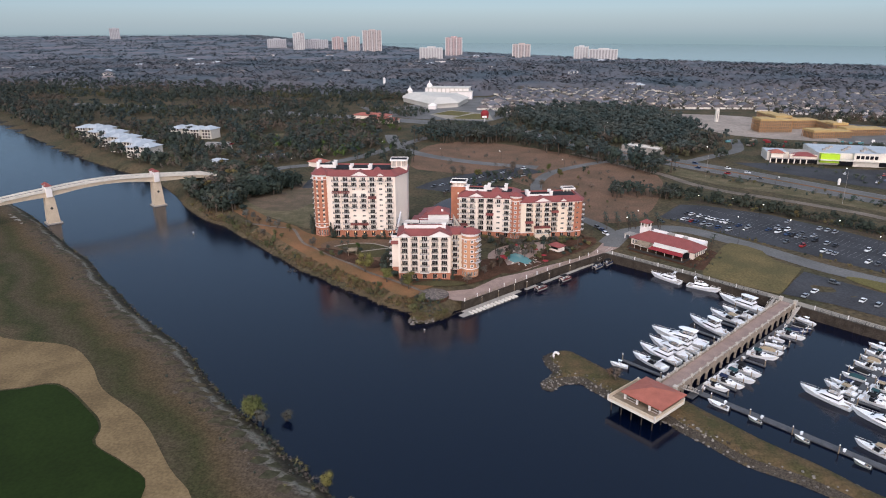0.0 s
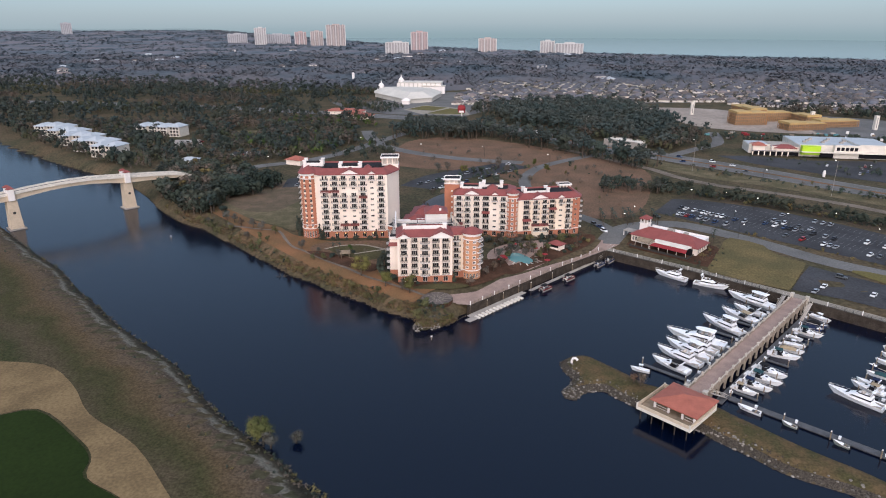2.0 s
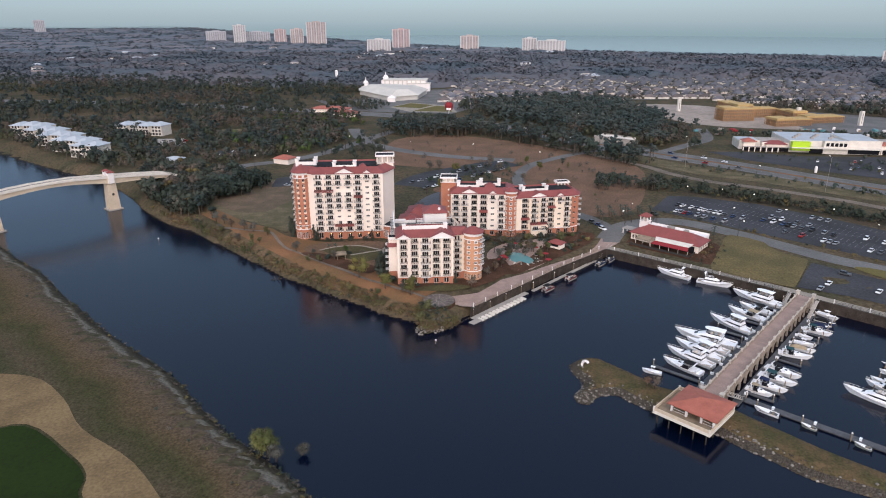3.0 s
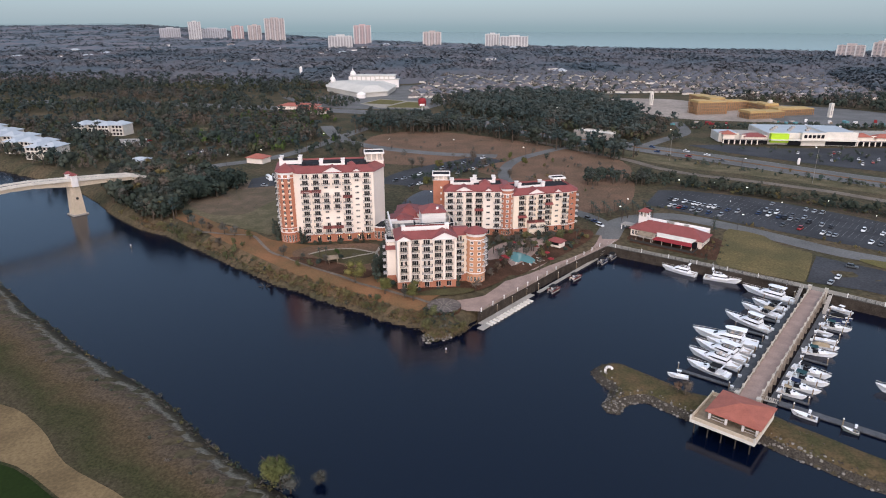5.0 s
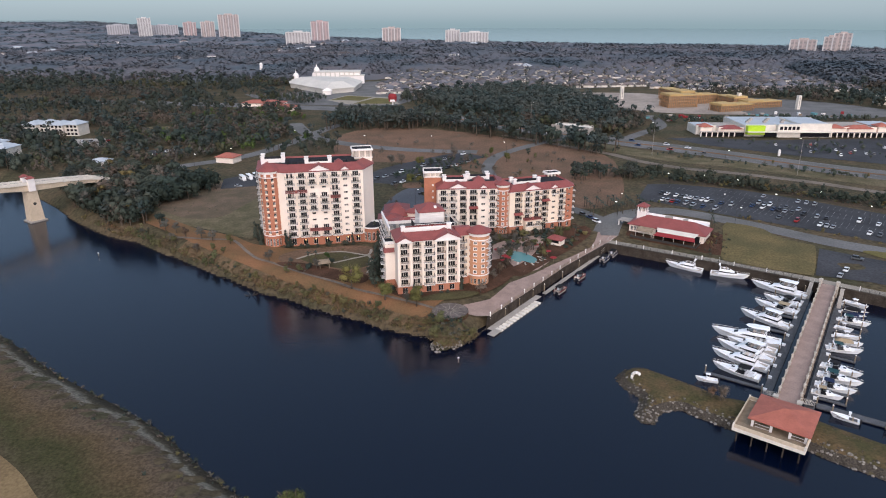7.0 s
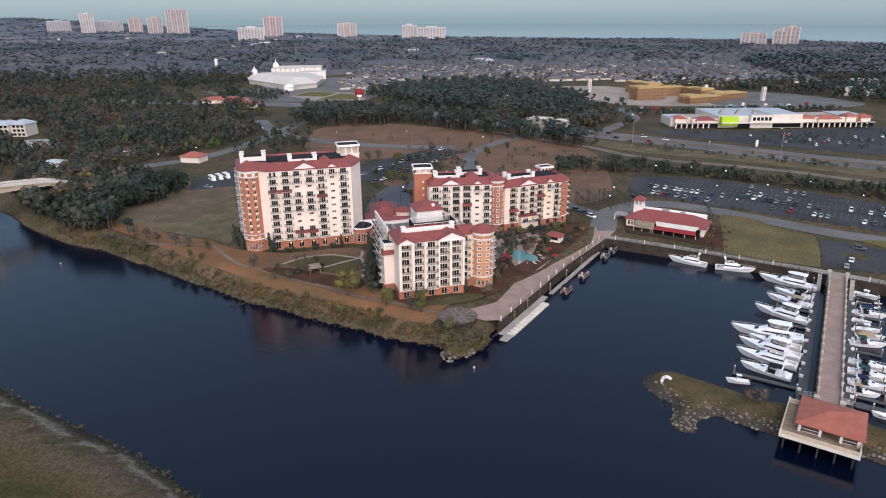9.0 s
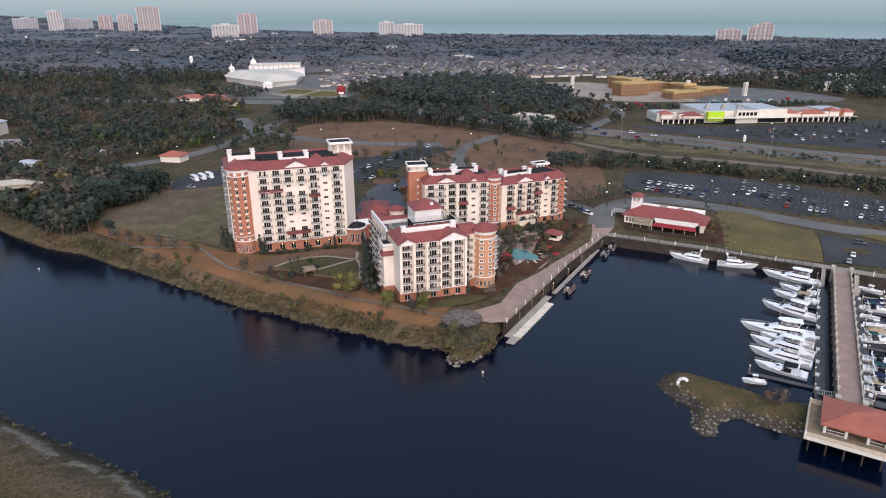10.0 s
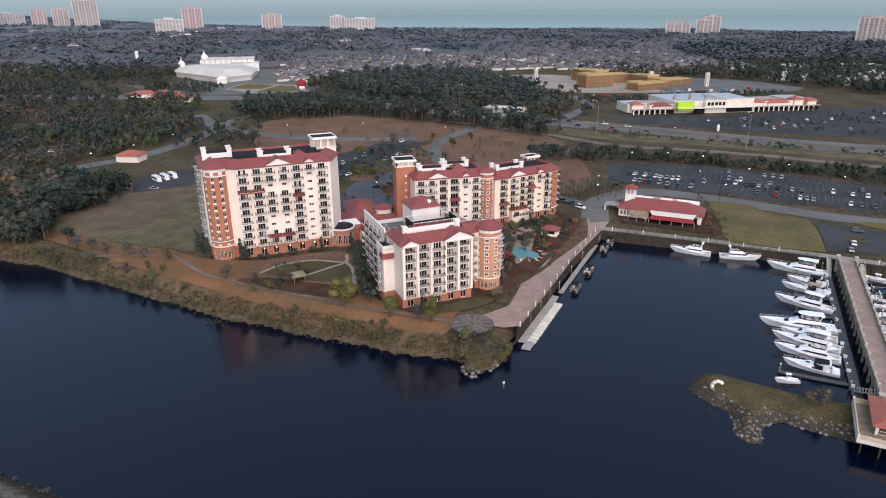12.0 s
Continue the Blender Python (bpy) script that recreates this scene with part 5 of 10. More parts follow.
def build_pavilion():
    p = thing("pavilion", "open pavilion with terracotta hip roof on a railed deck", "pavilion", (75.8, 146.5, 0), -41.4)
    part("deck", Solid().box(-8, 8, -7.7, 7.7, 3.55, 3.95), M["wood"], p, "weathered timber deck")
    part("deck_beam", Solid().box(-8.15, 8.15, -7.85, -7.6, 3.2, 4.1).box(-8.15, 8.15, 7.6, 7.85, 3.2, 4.1).box(-8.15, -7.9, -7.6, 7.6, 3.2, 4.1).box(7.9, 8.15, -7.6, 7.6, 3.2, 4.1), M["pale"], p)
    for x in (-7, -3.5, 0, 3.5, 7):
        for y in (-7, -2.5, 2.5, 7):
            # stilts take the seawall's dark colour for the shade under the deck
            part("stilt", Solid().tube(x, y, -2, 3.55, 0.2, n=8), M["seawall"], p)
    for a, b, c, d in ((-8, 8, -7.8, -7.65), (-8, -7.85, -7.6, 7.6), (7.85, 8, -7.6, 7.6), (-8, 3, 7.65, 7.8)):
        part("railing", Solid().box(a, b, c, d, 4.1, 4.95).box(a - 0.06, b + 0.06, c - 0.06, d + 0.06, 4.95, 5.05), M["bridge"], p, "buff boarded railing")
    for x in (-7.92, 7.92):
        for y in (-7.72, 7.72):
            part("corner_post", Solid().box(x - 0.2, x + 0.2, y - 0.2, y + 0.2, 4.0, 5.3), M["pale"], p)
    for x in (-4.4, -0.2, 4.0, 7.4):
        for y in (-4.2, 7.0):
            part("column", Solid().box(x - 0.28, x + 0.28, y - 0.28, y + 0.28, 3.95, 6.5), M["white"], p)
    part("roof", Solid().hip(-4.8, 7.8, -4.6, 7.4, 6.5, 1.8, 0.7), M["tile"], p, "terracotta red hip roof")
    part("soffit", Solid().box(-5.2, 8.2, -5.0, 7.8, 6.22, 6.46), M["white"], p)
    for x in (-3, 1, 5):
        ben = Solid()
        ben.box(x, x + 2, -2, -1.5, 4.35, 4.45).box(x + 0.1, x + 0.3, -1.95, -1.55, 3.95, 4.35).box(x + 1.7, x + 1.9, -1.95, -1.55, 3.95, 4.35)
        part("bench", ben, M["wood"], p)
    for x0, x1 in ((-3.9, -0.5), (4.3, 7.1)):
        part("screen_rail", Solid().box(x0, x1, -4.3, -4.2, 4.1, 4.2).box(x0, x1, -4.3, -4.2, 4.9, 5.0), M["white"], p)


build_pavilion()


# ---------------------------------------------------------------- floating docks
def dock(label, s0, s1, w0, w1, piles, group="floating docks", local=True):
    """A floating walkway between two corners of the pier's own plan."""
    d = thing("floating_dock", label, "dock", tuple(on_pier(s0, w0)), PIER_TURN, group)
    L, W = s1 - s0, w1 - w0
    part("planking", Solid().box(0, L, 0, W, 0.28, 0.55), M["dock"], d)
    part("float", Solid().box(0.15, L - 0.15, 0.15, W - 0.15, -0.3, 0.28), M["membrane"], d)
    pile = Solid().tube(0, 0, -2, 2.6, 0.17, n=8).mesh("mooring_post", M["wood"])
    cap = Solid().tube(0, 0, 2.6, 3.05, 0.24, 0.03, 8).mesh("post_cap", M["white"])
    for x, y in piles:
        q = part("mooring_post", pile, None, d, at=(x, y, 0))
        part("post_cap", cap, None, q, "white conical cap")
    return d


dock("grey planked floating dock beside the pier", 6, 97, 4.7, 7.1, [(4 + 9.4 * k, 2.55) for k in range(10)])
dock("grey planked floating dock beside the pier", 6, 96, -6.0, -3.6, [(6 + 9.4 * k, -0.15) for k in range(10)])
dock("grey planked floating dock behind the breakwater", 9.8, 12.4, -110, -6.2, [(-0.15, 4 + 12 * k) for k in range(9)])
dock("grey planked floating dock between moored boats", 38, 92, -41.6, -39.0, [(2 + 9 * k, -0.15) for k in range(6)])
dock("grey planked floating dock between moored boats", 20, 92, -78, -75.4, [(2 + 9 * k, -0.15) for k in range(8)])
for s, ww in ((11.4, 16), (52, 10.5), (66, 10), (84, 9)):
    dock("narrow grey finger dock between boats", s, s + 1.4, 7.2, 7.2 + ww, [(0.7, ww - 0.3)], "finger docks")
for s in (15, 20.5, 26, 32, 43, 53.5, 58.5, 64, 70.5, 77, 82, 87):
    dock("narrow grey finger dock between boats", s, s + 1.0, -13.0, -6.1, [(0.5, 0.3)], "finger docks")
for s in (41.5, 51, 60, 65.2, 71.5, 77.5, 83):
    dock("narrow grey finger dock between boats", s, s + 0.9, -47.5, -41.7, [], "finger docks")
    dock("narrow grey finger dock between boats", s, s + 0.9, -38.9, -33, [(0.45, 5.6)], "finger docks")

box_mesh = Solid().box(-0.45, 0.45, -0.3, 0.3, 0, 0.6).box(-0.5, 0.5, -0.34, 0.34, 0.6, 0.72).mesh("dock_box", M["gel"])
for k in range(11):
    lone("dock_box", box_mesh, None, "white fibreglass dock box on the floating dock", "dock box", group="dock boxes", at=PIER @ pose(11 + 7.9 * k, 6.6, 0.55, 0, 0, 90))
    lone("dock_box", box_mesh, None, "white fibreglass dock box on the floating dock", "dock box", group="dock boxes", at=PIER @ pose(14 + 7.4 * k, -5.5, 0.55, 0, 0, 90))
for k in range(7):
    lone("dock_box", box_mesh, None, "white fibreglass dock box on the floating dock", "dock box", group="dock boxes", at=PIER @ pose(11, -14 - 11 * k, 0.55, 0, 0, 0))
    lone("dock_box", box_mesh, None, "white fibreglass dock box on the floating dock", "dock box", group="dock boxes", at=PIER @ pose(41 + 7 * k, -40.2, 0.55, 0, 0, 90))


def gangway(s0, w0, s1, w1, z0, z1):
    a, b = on_pier(s0, w0, z0), on_pier(s1, w1, z1)
    g = thing("gangway", "grey aluminium gangway down to the floating dock", "gangway", tuple(a), math.degrees(math.atan2(b.y - a.y, b.x - a.x)), "gangways")
    L, dz = math.hypot(b.x - a.x, b.y - a.y), b.z - a.z
    tilt = pose(0, 0, 0, 0, -math.degrees(math.atan2(dz, L)), 0)
    part("walkway", Solid().box(0, math.hypot(L, dz), -0.6, 0.6, -0.12, 0, tilt), M["concrete"], g)
    r = Solid()
    for y in (-0.6, 0.56):
        r.box(0, math.hypot(L, dz), y, y + 0.05, 0.95, 1.02, tilt)
        for k in range(7):
            r.box(k * L / 6, k * L / 6 + 0.05, y, y + 0.05, 0, 0.95, tilt)
    part("railing", r, M["pale"], g)


gangway(95, -4.6, 84, -4.8, 4.2, 0.6)
gangway(97, 5.6, 87, 5.6, 4.2, 0.6)
gangway(3.5, -3.2, 10.4, -5.4, 4.2, 0.6)
gangway(3.0, 3.4, 9.0, 6.2, 4.2, 0.6)


# ---------------------------------------------------------------- boats
def hull_solid(L, B, free, stations=13):
    """A planing hull with a raked, flared bow; stern at x = 0, stem head at x = L."""
    s = Solid()
    rows = []
    for i in range(stations):
        t = (i / (stations - 1)) ** 0.9
        b = B / 2 * (0.90 + 0.10 * min(1, t * 3)) * max(0.012, 1 - max(0.0, (t - 0.28) / 0.72) ** 2.1)
        sheer = free * (0.88 + 0.62 * t ** 1.6)
        rake = 0.13 * L * max(0.0, (t - 0.55) / 0.45) ** 1.4
        flare = 0.86 - 0.42 * t
        keel = -0.4 + 0.45 * max(0.0, (t - 0.7) / 0.3) ** 2
        x = L * t
        rows.append([(x, b, sheer), (x - 0.35 * rake, b * (flare + 0.10), sheer * 0.52), (x - rake, b * flare * 0.9, 0.10), (x - rake * 1.1, 0, keel),
                     (x - rake, -b * flare * 0.9, 0.10), (x - 0.35 * rake, -b * (flare + 0.10), sheer * 0.52), (x, -b, sheer)])
    k = len(s.v)
    for r in rows:
        s.v += r
    for a in range(stations - 1):
        for j in range(6):
            s.f.append((k + a * 7 + j, k + a * 7 + 7 + j, k + a * 7 + 8 + j, k + a * 7 + j + 1))
    s.f.append(tuple(k + j for j in range(7)))
    deck = Solid()
    for a in range(stations - 1):
        p, q = rows[a], rows[a + 1]
        low = 0.28 if a < stations * 0.28 else 0.04
        camber = 0.05 * B
        for sg, e in ((-1, 6), (1, 0)):
            f = [(p[0][0], 0, p[0][2] - low + camber * p[0][1] / B), (p[0][0], p[e][1] * 0.97, p[e][2] - low), (q[0][0], q[e][1] * 0.97, q[e][2] - low), (q[0][0], 0, q[0][2] - low + camber * q[0][1] / B)]
            deck.face(*(f if sg < 0 else f[::-1]))
    return s, deck, rows


def house_solid(x0, x1, w0, w1, z0, z1, rake_front, rake_back, crown=0.12):
    """A deckhouse with raked ends and drawn-in sides."""
    lo = [(x0, -w0 / 2, z0), (x1 - 0.25 * (x1 - x0), -w0 / 2, z0), (x1, -w1 / 2, z0), (x1, w1 / 2, z0), (x1 - 0.25 * (x1 - x0), w0 / 2, z0), (x0, w0 / 2, z0)]
    k = 0.86
    x1t, x0t = x1 - rake_front, x0 + rake_back
    hi = [(x0t, -w0 / 2 * k, z1), (x1t - 0.2 * (x1t - x0t), -w0 / 2 * k, z1), (x1t, -w1 / 2 * 0.8, z1 - crown), (x1t, w1 / 2 * 0.8, z1 - crown), (x1t - 0.2 * (x1t - x0t), w0 / 2 * k, z1), (x0t, w0 / 2 * k, z1)]
    return lo, hi


def between(lo, hi, a, b, grow=0.02):
    """The band of a deckhouse from share a to share b of its height, a little proud: its windows."""
    def mix(t):
        out = []
        for p, q in zip(lo, hi):
            v = Vector(p).lerp(Vector(q), t)
            out.append((v.x + (grow if v.x > lo[1][0] else -0.0), v.y * (1 + grow), v.z))
        return out
    return [mix(a), mix(b)]


def yacht(L, style, hull_mat, label, category="boat"):
    """A motor boat with its bow towards +x and its waterline at z = 0."""
    o = thing("boat", label, category, group="moored boats")
    B, free = L * (0.31 if L < 14 else 0.275), 0.68 + L * 0.052
    h, deck, rows = hull_solid(L, B, free)
    for s in (h, deck):
        s.v = [(x - L / 2, y, z) for x, y, z in s.v]
    hull = part("hull", h, hull_mat, o)
    part("deck", deck, M["gel"], hull)
    st = Solid()
    for i in range(len(rows) - 1):
        p, q = rows[i], rows[i + 1]
        for j in (0, 6):
            sg = 1 if j == 0 else -1
            quad = [(p[j][0] - L / 2, p[j][1] + 0.03 * sg, p[j][2] - 0.16), (q[j][0] - L / 2, q[j][1] + 0.03 * sg, q[j][2] - 0.16),
                    (q[j][0] - L / 2, q[j][1] + 0.03 * sg, q[j][2] + 0.02), (p[j][0] - L / 2, p[j][1] + 0.03 * sg, p[j][2] + 0.02)]
            st.face(*(quad if sg < 0 else quad[::-1]))
    part("rub_rail", st, M["frame"], hull)
    z = free * 1.02
    if style == "fly":
        lo, hi = house_solid(-L * 0.30, L * 0.26, B * 0.82, B * 0.34, z - 0.1, z + 1.4, L * 0.19, 0.3)
        c = part("cabin", Solid().loft([lo, hi]), M["gel"], o)
        part("cabin_glazing", Solid().loft(between(lo, hi, 0.46, 0.76), False, False), M["glass"], c, "dark wraparound cabin windows")
        fl, fh = house_solid(-L * 0.28, L * 0.06, B * 0.66, B * 0.34, z + 1.35, z + 2.1, L * 0.08, 0.2)
        f = part("flybridge", Solid().loft([fl, fh], True, False), M["gel"], o)
        part("windscreen", Solid().loft(between(fl, fh, 0.8, 1.2), False, False), M["glass"], f)
        part("helm_seat", Solid().box(-L * 0.13, -L * 0.09, -B * 0.2, B * 0.2, z + 1.6, z + 2.45).box(-L * 0.25, -L * 0.2, -B * 0.25, B * 0.25, z + 1.6, z + 2.2), M["curtain"], f)
        arch = Solid()
        for y in (-B * 0.31, B * 0.31):
            arch.rod((-L * 0.24, y, z + 1.5), (-L * 0.29, y * 0.86, z + 3.5), 0.12, 6)
        arch.box(-L * 0.315, -L * 0.26, -B * 0.29, B * 0.29, z + 3.4, z + 3.56)
        arch.tube(-L * 0.29, 0, z + 3.56, z + 3.95, 0.3, 0.2, 8)
        arch.rod((-L * 0.29, B * 0.2, z + 3.5), (-L * 0.33, B * 0.22, z + 6.0), 0.03)
        part("radar_arch", arch, M["gel"], f)
        if L > 17:
            plan = [(-0.29, -0.28), (-0.10, -0.30), (-0.01, -0.20), (0.02, 0), (-0.01, 0.20), (-0.10, 0.30), (-0.29, 0.28)]
            part("hard_top", Solid().loft([[(L * p, B * q, z + 3.5) for p, q in plan], [(L * p, B * q, z + 3.6) for p, q in plan], [(L * (p * 0.9 - 0.01), B * q * 0.75, z + 3.74) for p, q in plan]]), M["gel"], f)
            posts = Solid()
            for y in (-B * 0.26, B * 0.26):
                posts.rod((-L * 0.02, y, z + 2.2), (-L * 0.03, y, z + 3.6), 0.05)
            part("top_posts", posts, M["frame"], f)
        part("cockpit", Solid().box(-L * 0.47, -L * 0.31, -B * 0.4, B * 0.4, free * 0.72, free * 0.76), M["curtain"], o, "beige cockpit sole")
    elif style == "express":
        lo, hi = house_solid(-L * 0.12, L * 0.30, B * 0.72, B * 0.32, z - 0.05, z + 0.75, L * 0.20, 0.1, 0.1)
        c = part("cabin", Solid().loft([lo, hi]), M["gel"], o)
        part("hatch", Solid().box(L * 0.03, L * 0.1, -0.4, 0.4, z + 0.72, z + 0.78), M["glass"], c)
        ws, wt = house_solid(-L * 0.20, L * 0.04, B * 0.82, B * 0.5, z, z + 1.15, L * 0.12, 0.0, 0.0)
        part("windscreen", Solid().loft([ws, wt], False, False), M["glass"], o)
        part("cockpit", Solid().box(-L * 0.40, -L * 0.02, -B * 0.38, B * 0.38, free * 0.7, free * 0.74), M["curtain"], o, "beige cockpit")
        seat = Solid().box(-L * 0.40, -L * 0.36, -B * 0.33, B * 0.33, free * 0.7, free + 0.35).box(-L * 0.14, -L * 0.10, 0.15, B * 0.33, free * 0.7, free + 0.5)
        part("seats", seat, M["gel"], o)
        arch = Solid()
        for y in (-B * 0.42, B * 0.42):
            arch.rod((-L * 0.24, y, free), (-L * 0.30, y * 0.82, z + 1.75), 0.1, 6)
        arch.box(-L * 0.33, -L * 0.26, -B * 0.36, B * 0.36, z + 1.65, z + 1.8)
        part("radar_arch", arch, M["gel"], o)
        part("canvas_top", Solid().loft([[(-L * 0.30, -B * 0.36, z + 1.8), (-L * 0.05, -B * 0.34, z + 1.7), (-L * 0.05, B * 0.34, z + 1.7), (-L * 0.30, B * 0.36, z + 1.8)],
                                         [(-L * 0.29, -B * 0.3, z + 1.95), (-L * 0.06, -B * 0.28, z + 1.88), (-L * 0.06, B * 0.28, z + 1.88), (-L * 0.29, B * 0.3, z + 1.95)]]),
             CANVAS[int(L * 7) % len(CANVAS)], o, "canvas cockpit top")
    elif style == "open":
        part("cockpit", Solid().box(-L * 0.42, L * 0.18, -B * 0.38, B * 0.38, free * 0.6, free * 0.64), M["curtain"], o)
        part("console", Solid().box(-L * 0.05, L * 0.04, -B * 0.14, B * 0.14, free * 0.64, free + 0.6), M["gel"], o)
        top = Solid()
        for x in (-L * 0.1, L * 0.03):
            for y in (-B * 0.16, B * 0.16):
                top.rod((x, y, free * 0.6), (x, y, free + 1.5), 0.04)
        part("top_frame", top, M["frame"], o)
        part("tee_top", Solid().box(-L * 0.15, L * 0.07, -B * 0.26, B * 0.26, free + 1.5, free + 1.6), M["gel"], o)
        part("outboard", Solid().box(-L * 0.56, -L * 0.5, -0.3, 0.3, -0.3, free + 0.5), M["membrane"], o)
    elif style == "skiff":
        part("cockpit", Solid().box(-L * 0.42, L * 0.26, -B * 0.36, B * 0.36, free * 0.72, free * 0.78), M["dock"], o, "grey flat boat floor")
        part("thwart", Solid().box(-L * 0.3, -L * 0.24, -B * 0.4, B * 0.4, free * 0.78, free * 1.0).box(L * 0.02, L * 0.08, -B * 0.4, B * 0.4, free * 0.78, free * 1.0), M["wood"], o)
        part("outboard", Solid().box(-L * 0.56, -L * 0.5, -0.2, 0.2, -0.3, free + 0.35), M["membrane"], o)
    elif style == "covered":
        part("cover", Solid().loft([[(-L * 0.46, -B * 0.46, free), (L * 0.2, -B * 0.44, free * 1.1), (L * 0.2, B * 0.44, free * 1.1), (-L * 0.46, B * 0.46, free)],
                                    [(-L * 0.30, -B * 0.15, free + 0.9), (L * 0.04, -B * 0.12, free + 1.0), (L * 0.04, B * 0.12, free + 1.0), (-L * 0.30, B * 0.15, free + 0.9)]]),
             CANVAS[int(L * 11) % len(CANVAS)], o, "fitted canvas boat cover")
    rail = Solid()
    pts = []
    for i in range(5, len(rows)):
        pts.append((rows[i][0][0] - L / 2 - 0.1, rows[i][0][1] * 0.94, rows[i][0][2]))
    if style in ("fly", "express") and L > 8:
        for sg in (-1, 1):
            for a, b in zip(pts[:-1], pts[1:]):
                rail.rod((a[0], sg * a[1], a[2] + 0.65), (b[0], sg * b[1], b[2] + 0.65), 0.035, 4)
                rail.rod((a[0], sg * a[1], a[2]), (a[0], sg * a[1], a[2] + 0.65), 0.03, 4)
        part("bow_rail", rail, M["frame"], o)
    return o


RED_TRIM = material("dark_red_trim", (0.16, 0.03, 0.03), 0.5, 0.15)
CANVAS = [material("navy_canvas", (0.02, 0.03, 0.07), 0.9, 0.2), material("black_canvas", (0.02, 0.02, 0.022), 0.9, 0.2),
          material("tan_canvas", (0.38, 0.30, 0.20), 0.9, 0.15), material("green_canvas", (0.03, 0.075, 0.085), 0.9, 0.2)]


def moor(o, s, w, heading, z=0.0):
    q = on_pier(s, w)
    o.matrix_basis = pose(q.x, q.y, z, 0, 0, PIER_TURN + heading)


# west side of the pier: bows away from it
for s, w, L, head, style, label in ((89.2, 15.6, 19.8, 84, "fly", "large white flybridge motor yacht at the floating dock"), (78.9, 12.8, 12.8, 82, "express", "white express cruiser at the floating dock"),
                                    (71.6, 13.7, 14.7, 81, "express", "white express cruiser at the floating dock"), (58.7, 15.1, 17.1, 76, "fly", "white flybridge yacht with black trim at the dock"),
                                    (41.3, 17.7, 20.8, 97, "fly", "long white flybridge yacht with blue-white bow at dock"), (31.0, 16.0, 17.6, 80, "fly", "white flybridge motor yacht moored at the dock"),
                                    (24.4, 16.1, 16.5, 84, "fly", "white flybridge motor yacht moored at the dock"), (17.0, 15.5, 13.4, 86, "express", "low white express cruiser moored at the dock"),
                                    (36.2, 15.0, 15.0, 88, "fly", "white flybridge motor yacht moored at the dock"), (7.6, 21.4, 6.2, 110, "open", "small white centre-console boat by the breakwater")):
    moor(yacht(L, style, M["gel"], label), s, w, head)
# east side
for s, w, L, head, style, label, m in ((17.8, -8.0, 7.8, -90, "express", "white cabin runabout at a finger dock", "gel"), (22.8, -9.5, 10.3, -88, "express", "white express cruiser at a finger dock", "gel"),
                                       (28.9, -10.0, 11.4, -92, "express", "white express cruiser at a finger dock", "gel"), (34.8, -9.9, 11.0, -96, "express", "white express cruiser at a finger dock", "gel"),
                                       (49.6, -9.4, 10.2, -76, "express", "white express cruiser at a finger dock", "gel"), (55.7, -10.0, 8.2, -84, "covered", "blue and white runabout under a cover", "gel"),
                                       (60.5, -9.4, 7.6, -86, "open", "white open fishing boat at a finger dock", "gel"), (66.8, -8.0, 5.6, -105, "open", "small white open boat at a finger dock", "gel"),
                                       (73.7, -10.3, 9.6, -90, "express", "white express cruiser at a finger dock", "gel"), (79.2, -10.2, 6.6, -80, "covered", "dark covered runabout at a finger dock", "navy"),
                                       (84.0, -10.3, 7.4, -96, "covered", "dark covered runabout at a finger dock", "navy"), (90.8, -9.6, 8.4, -110, "open", "white and red open boat at a finger dock", "gel")):
    moor(yacht(L, style, M[m], label), s, w, head)
# the farther dock to the east
for s, w, L, head, style, label, m in ((36.4, -33.8, 15.6, 84, "fly", "white flybridge yacht at the end of the dock", "gel"), (45.4, -35.2, 10.0, 82, "express", "white express cruiser at a finger dock", "gel"),
                                       (49.2, -35.0, 8.0, 86, "express", "white cabin cruiser at a finger dock", "gel"), (57.0, -35.8, 7.2, 96, "covered", "grey covered boat at a finger dock", "gel"),
                                       (62.3, -35.4, 7.4, 90, "covered", "dark covered runabout at a finger dock", "navy"), (68.2, -36.0, 7.2, 92, "express", "white cabin runabout at a finger dock", "gel"),
                                       (74.4, -36.0, 6.4, 88, "covered", "runabout under a green canvas cover", "gel"), (80.0, -35.8, 7.4, 90, "express", "white cabin runabout at a finger dock", "gel"),
                                       (87.0, -35.5, 7.6, 90, "open", "white open boat at a finger dock", "gel"), (33.6, -49.8, 17.0, 84, "fly", "white flybridge yacht at the end of the dock", "gel"),
                                       (44.5, -46.0, 10.5, -92, "express", "white express cruiser at a finger dock", "gel"), (48.5, -45.6, 9.0, -90, "express", "white cabin cruiser at a finger dock", "gel"),
                                       (55.0, -45.5, 8.4, -90, "express", "white cabin cruiser at a finger dock", "gel"), (61.5, -45.5, 8.0, -90, "covered", "dark covered runabout at a finger dock", "navy"),
                                       (68.5, -45.5, 8.8, -90, "express", "white cabin cruiser at a finger dock", "gel"), (75.0, -45.2, 7.2, -90, "open", "white open boat at a finger dock", "gel"),
                                       (17.5, -52.0, 9.5, 84, "express", "white express cruiser at a floating dock", "gel"), (8.3, -13.0, 6.8, 92, "skiff", "flat pale work boat at the dock", "gel"),
                                       (8.4, -24.0, 4.2, 90, "skiff", "small grey-green flat skiff at the dock", "skiff_green"), (8.4, -37.0, 4.2, 90, "skiff", "small grey-green flat skiff at the dock", "skiff_green"), (8.4, -52.0, 4.4, 90, "skiff", "small grey-green flat skiff at the dock", "skiff_green"),
                                       (-2.1, 15.3, 4.0, 92, "skiff", "small grey tender beside the pavilion", "gel")):
    moor(yacht(L, style, M[m], label), s, w, head)
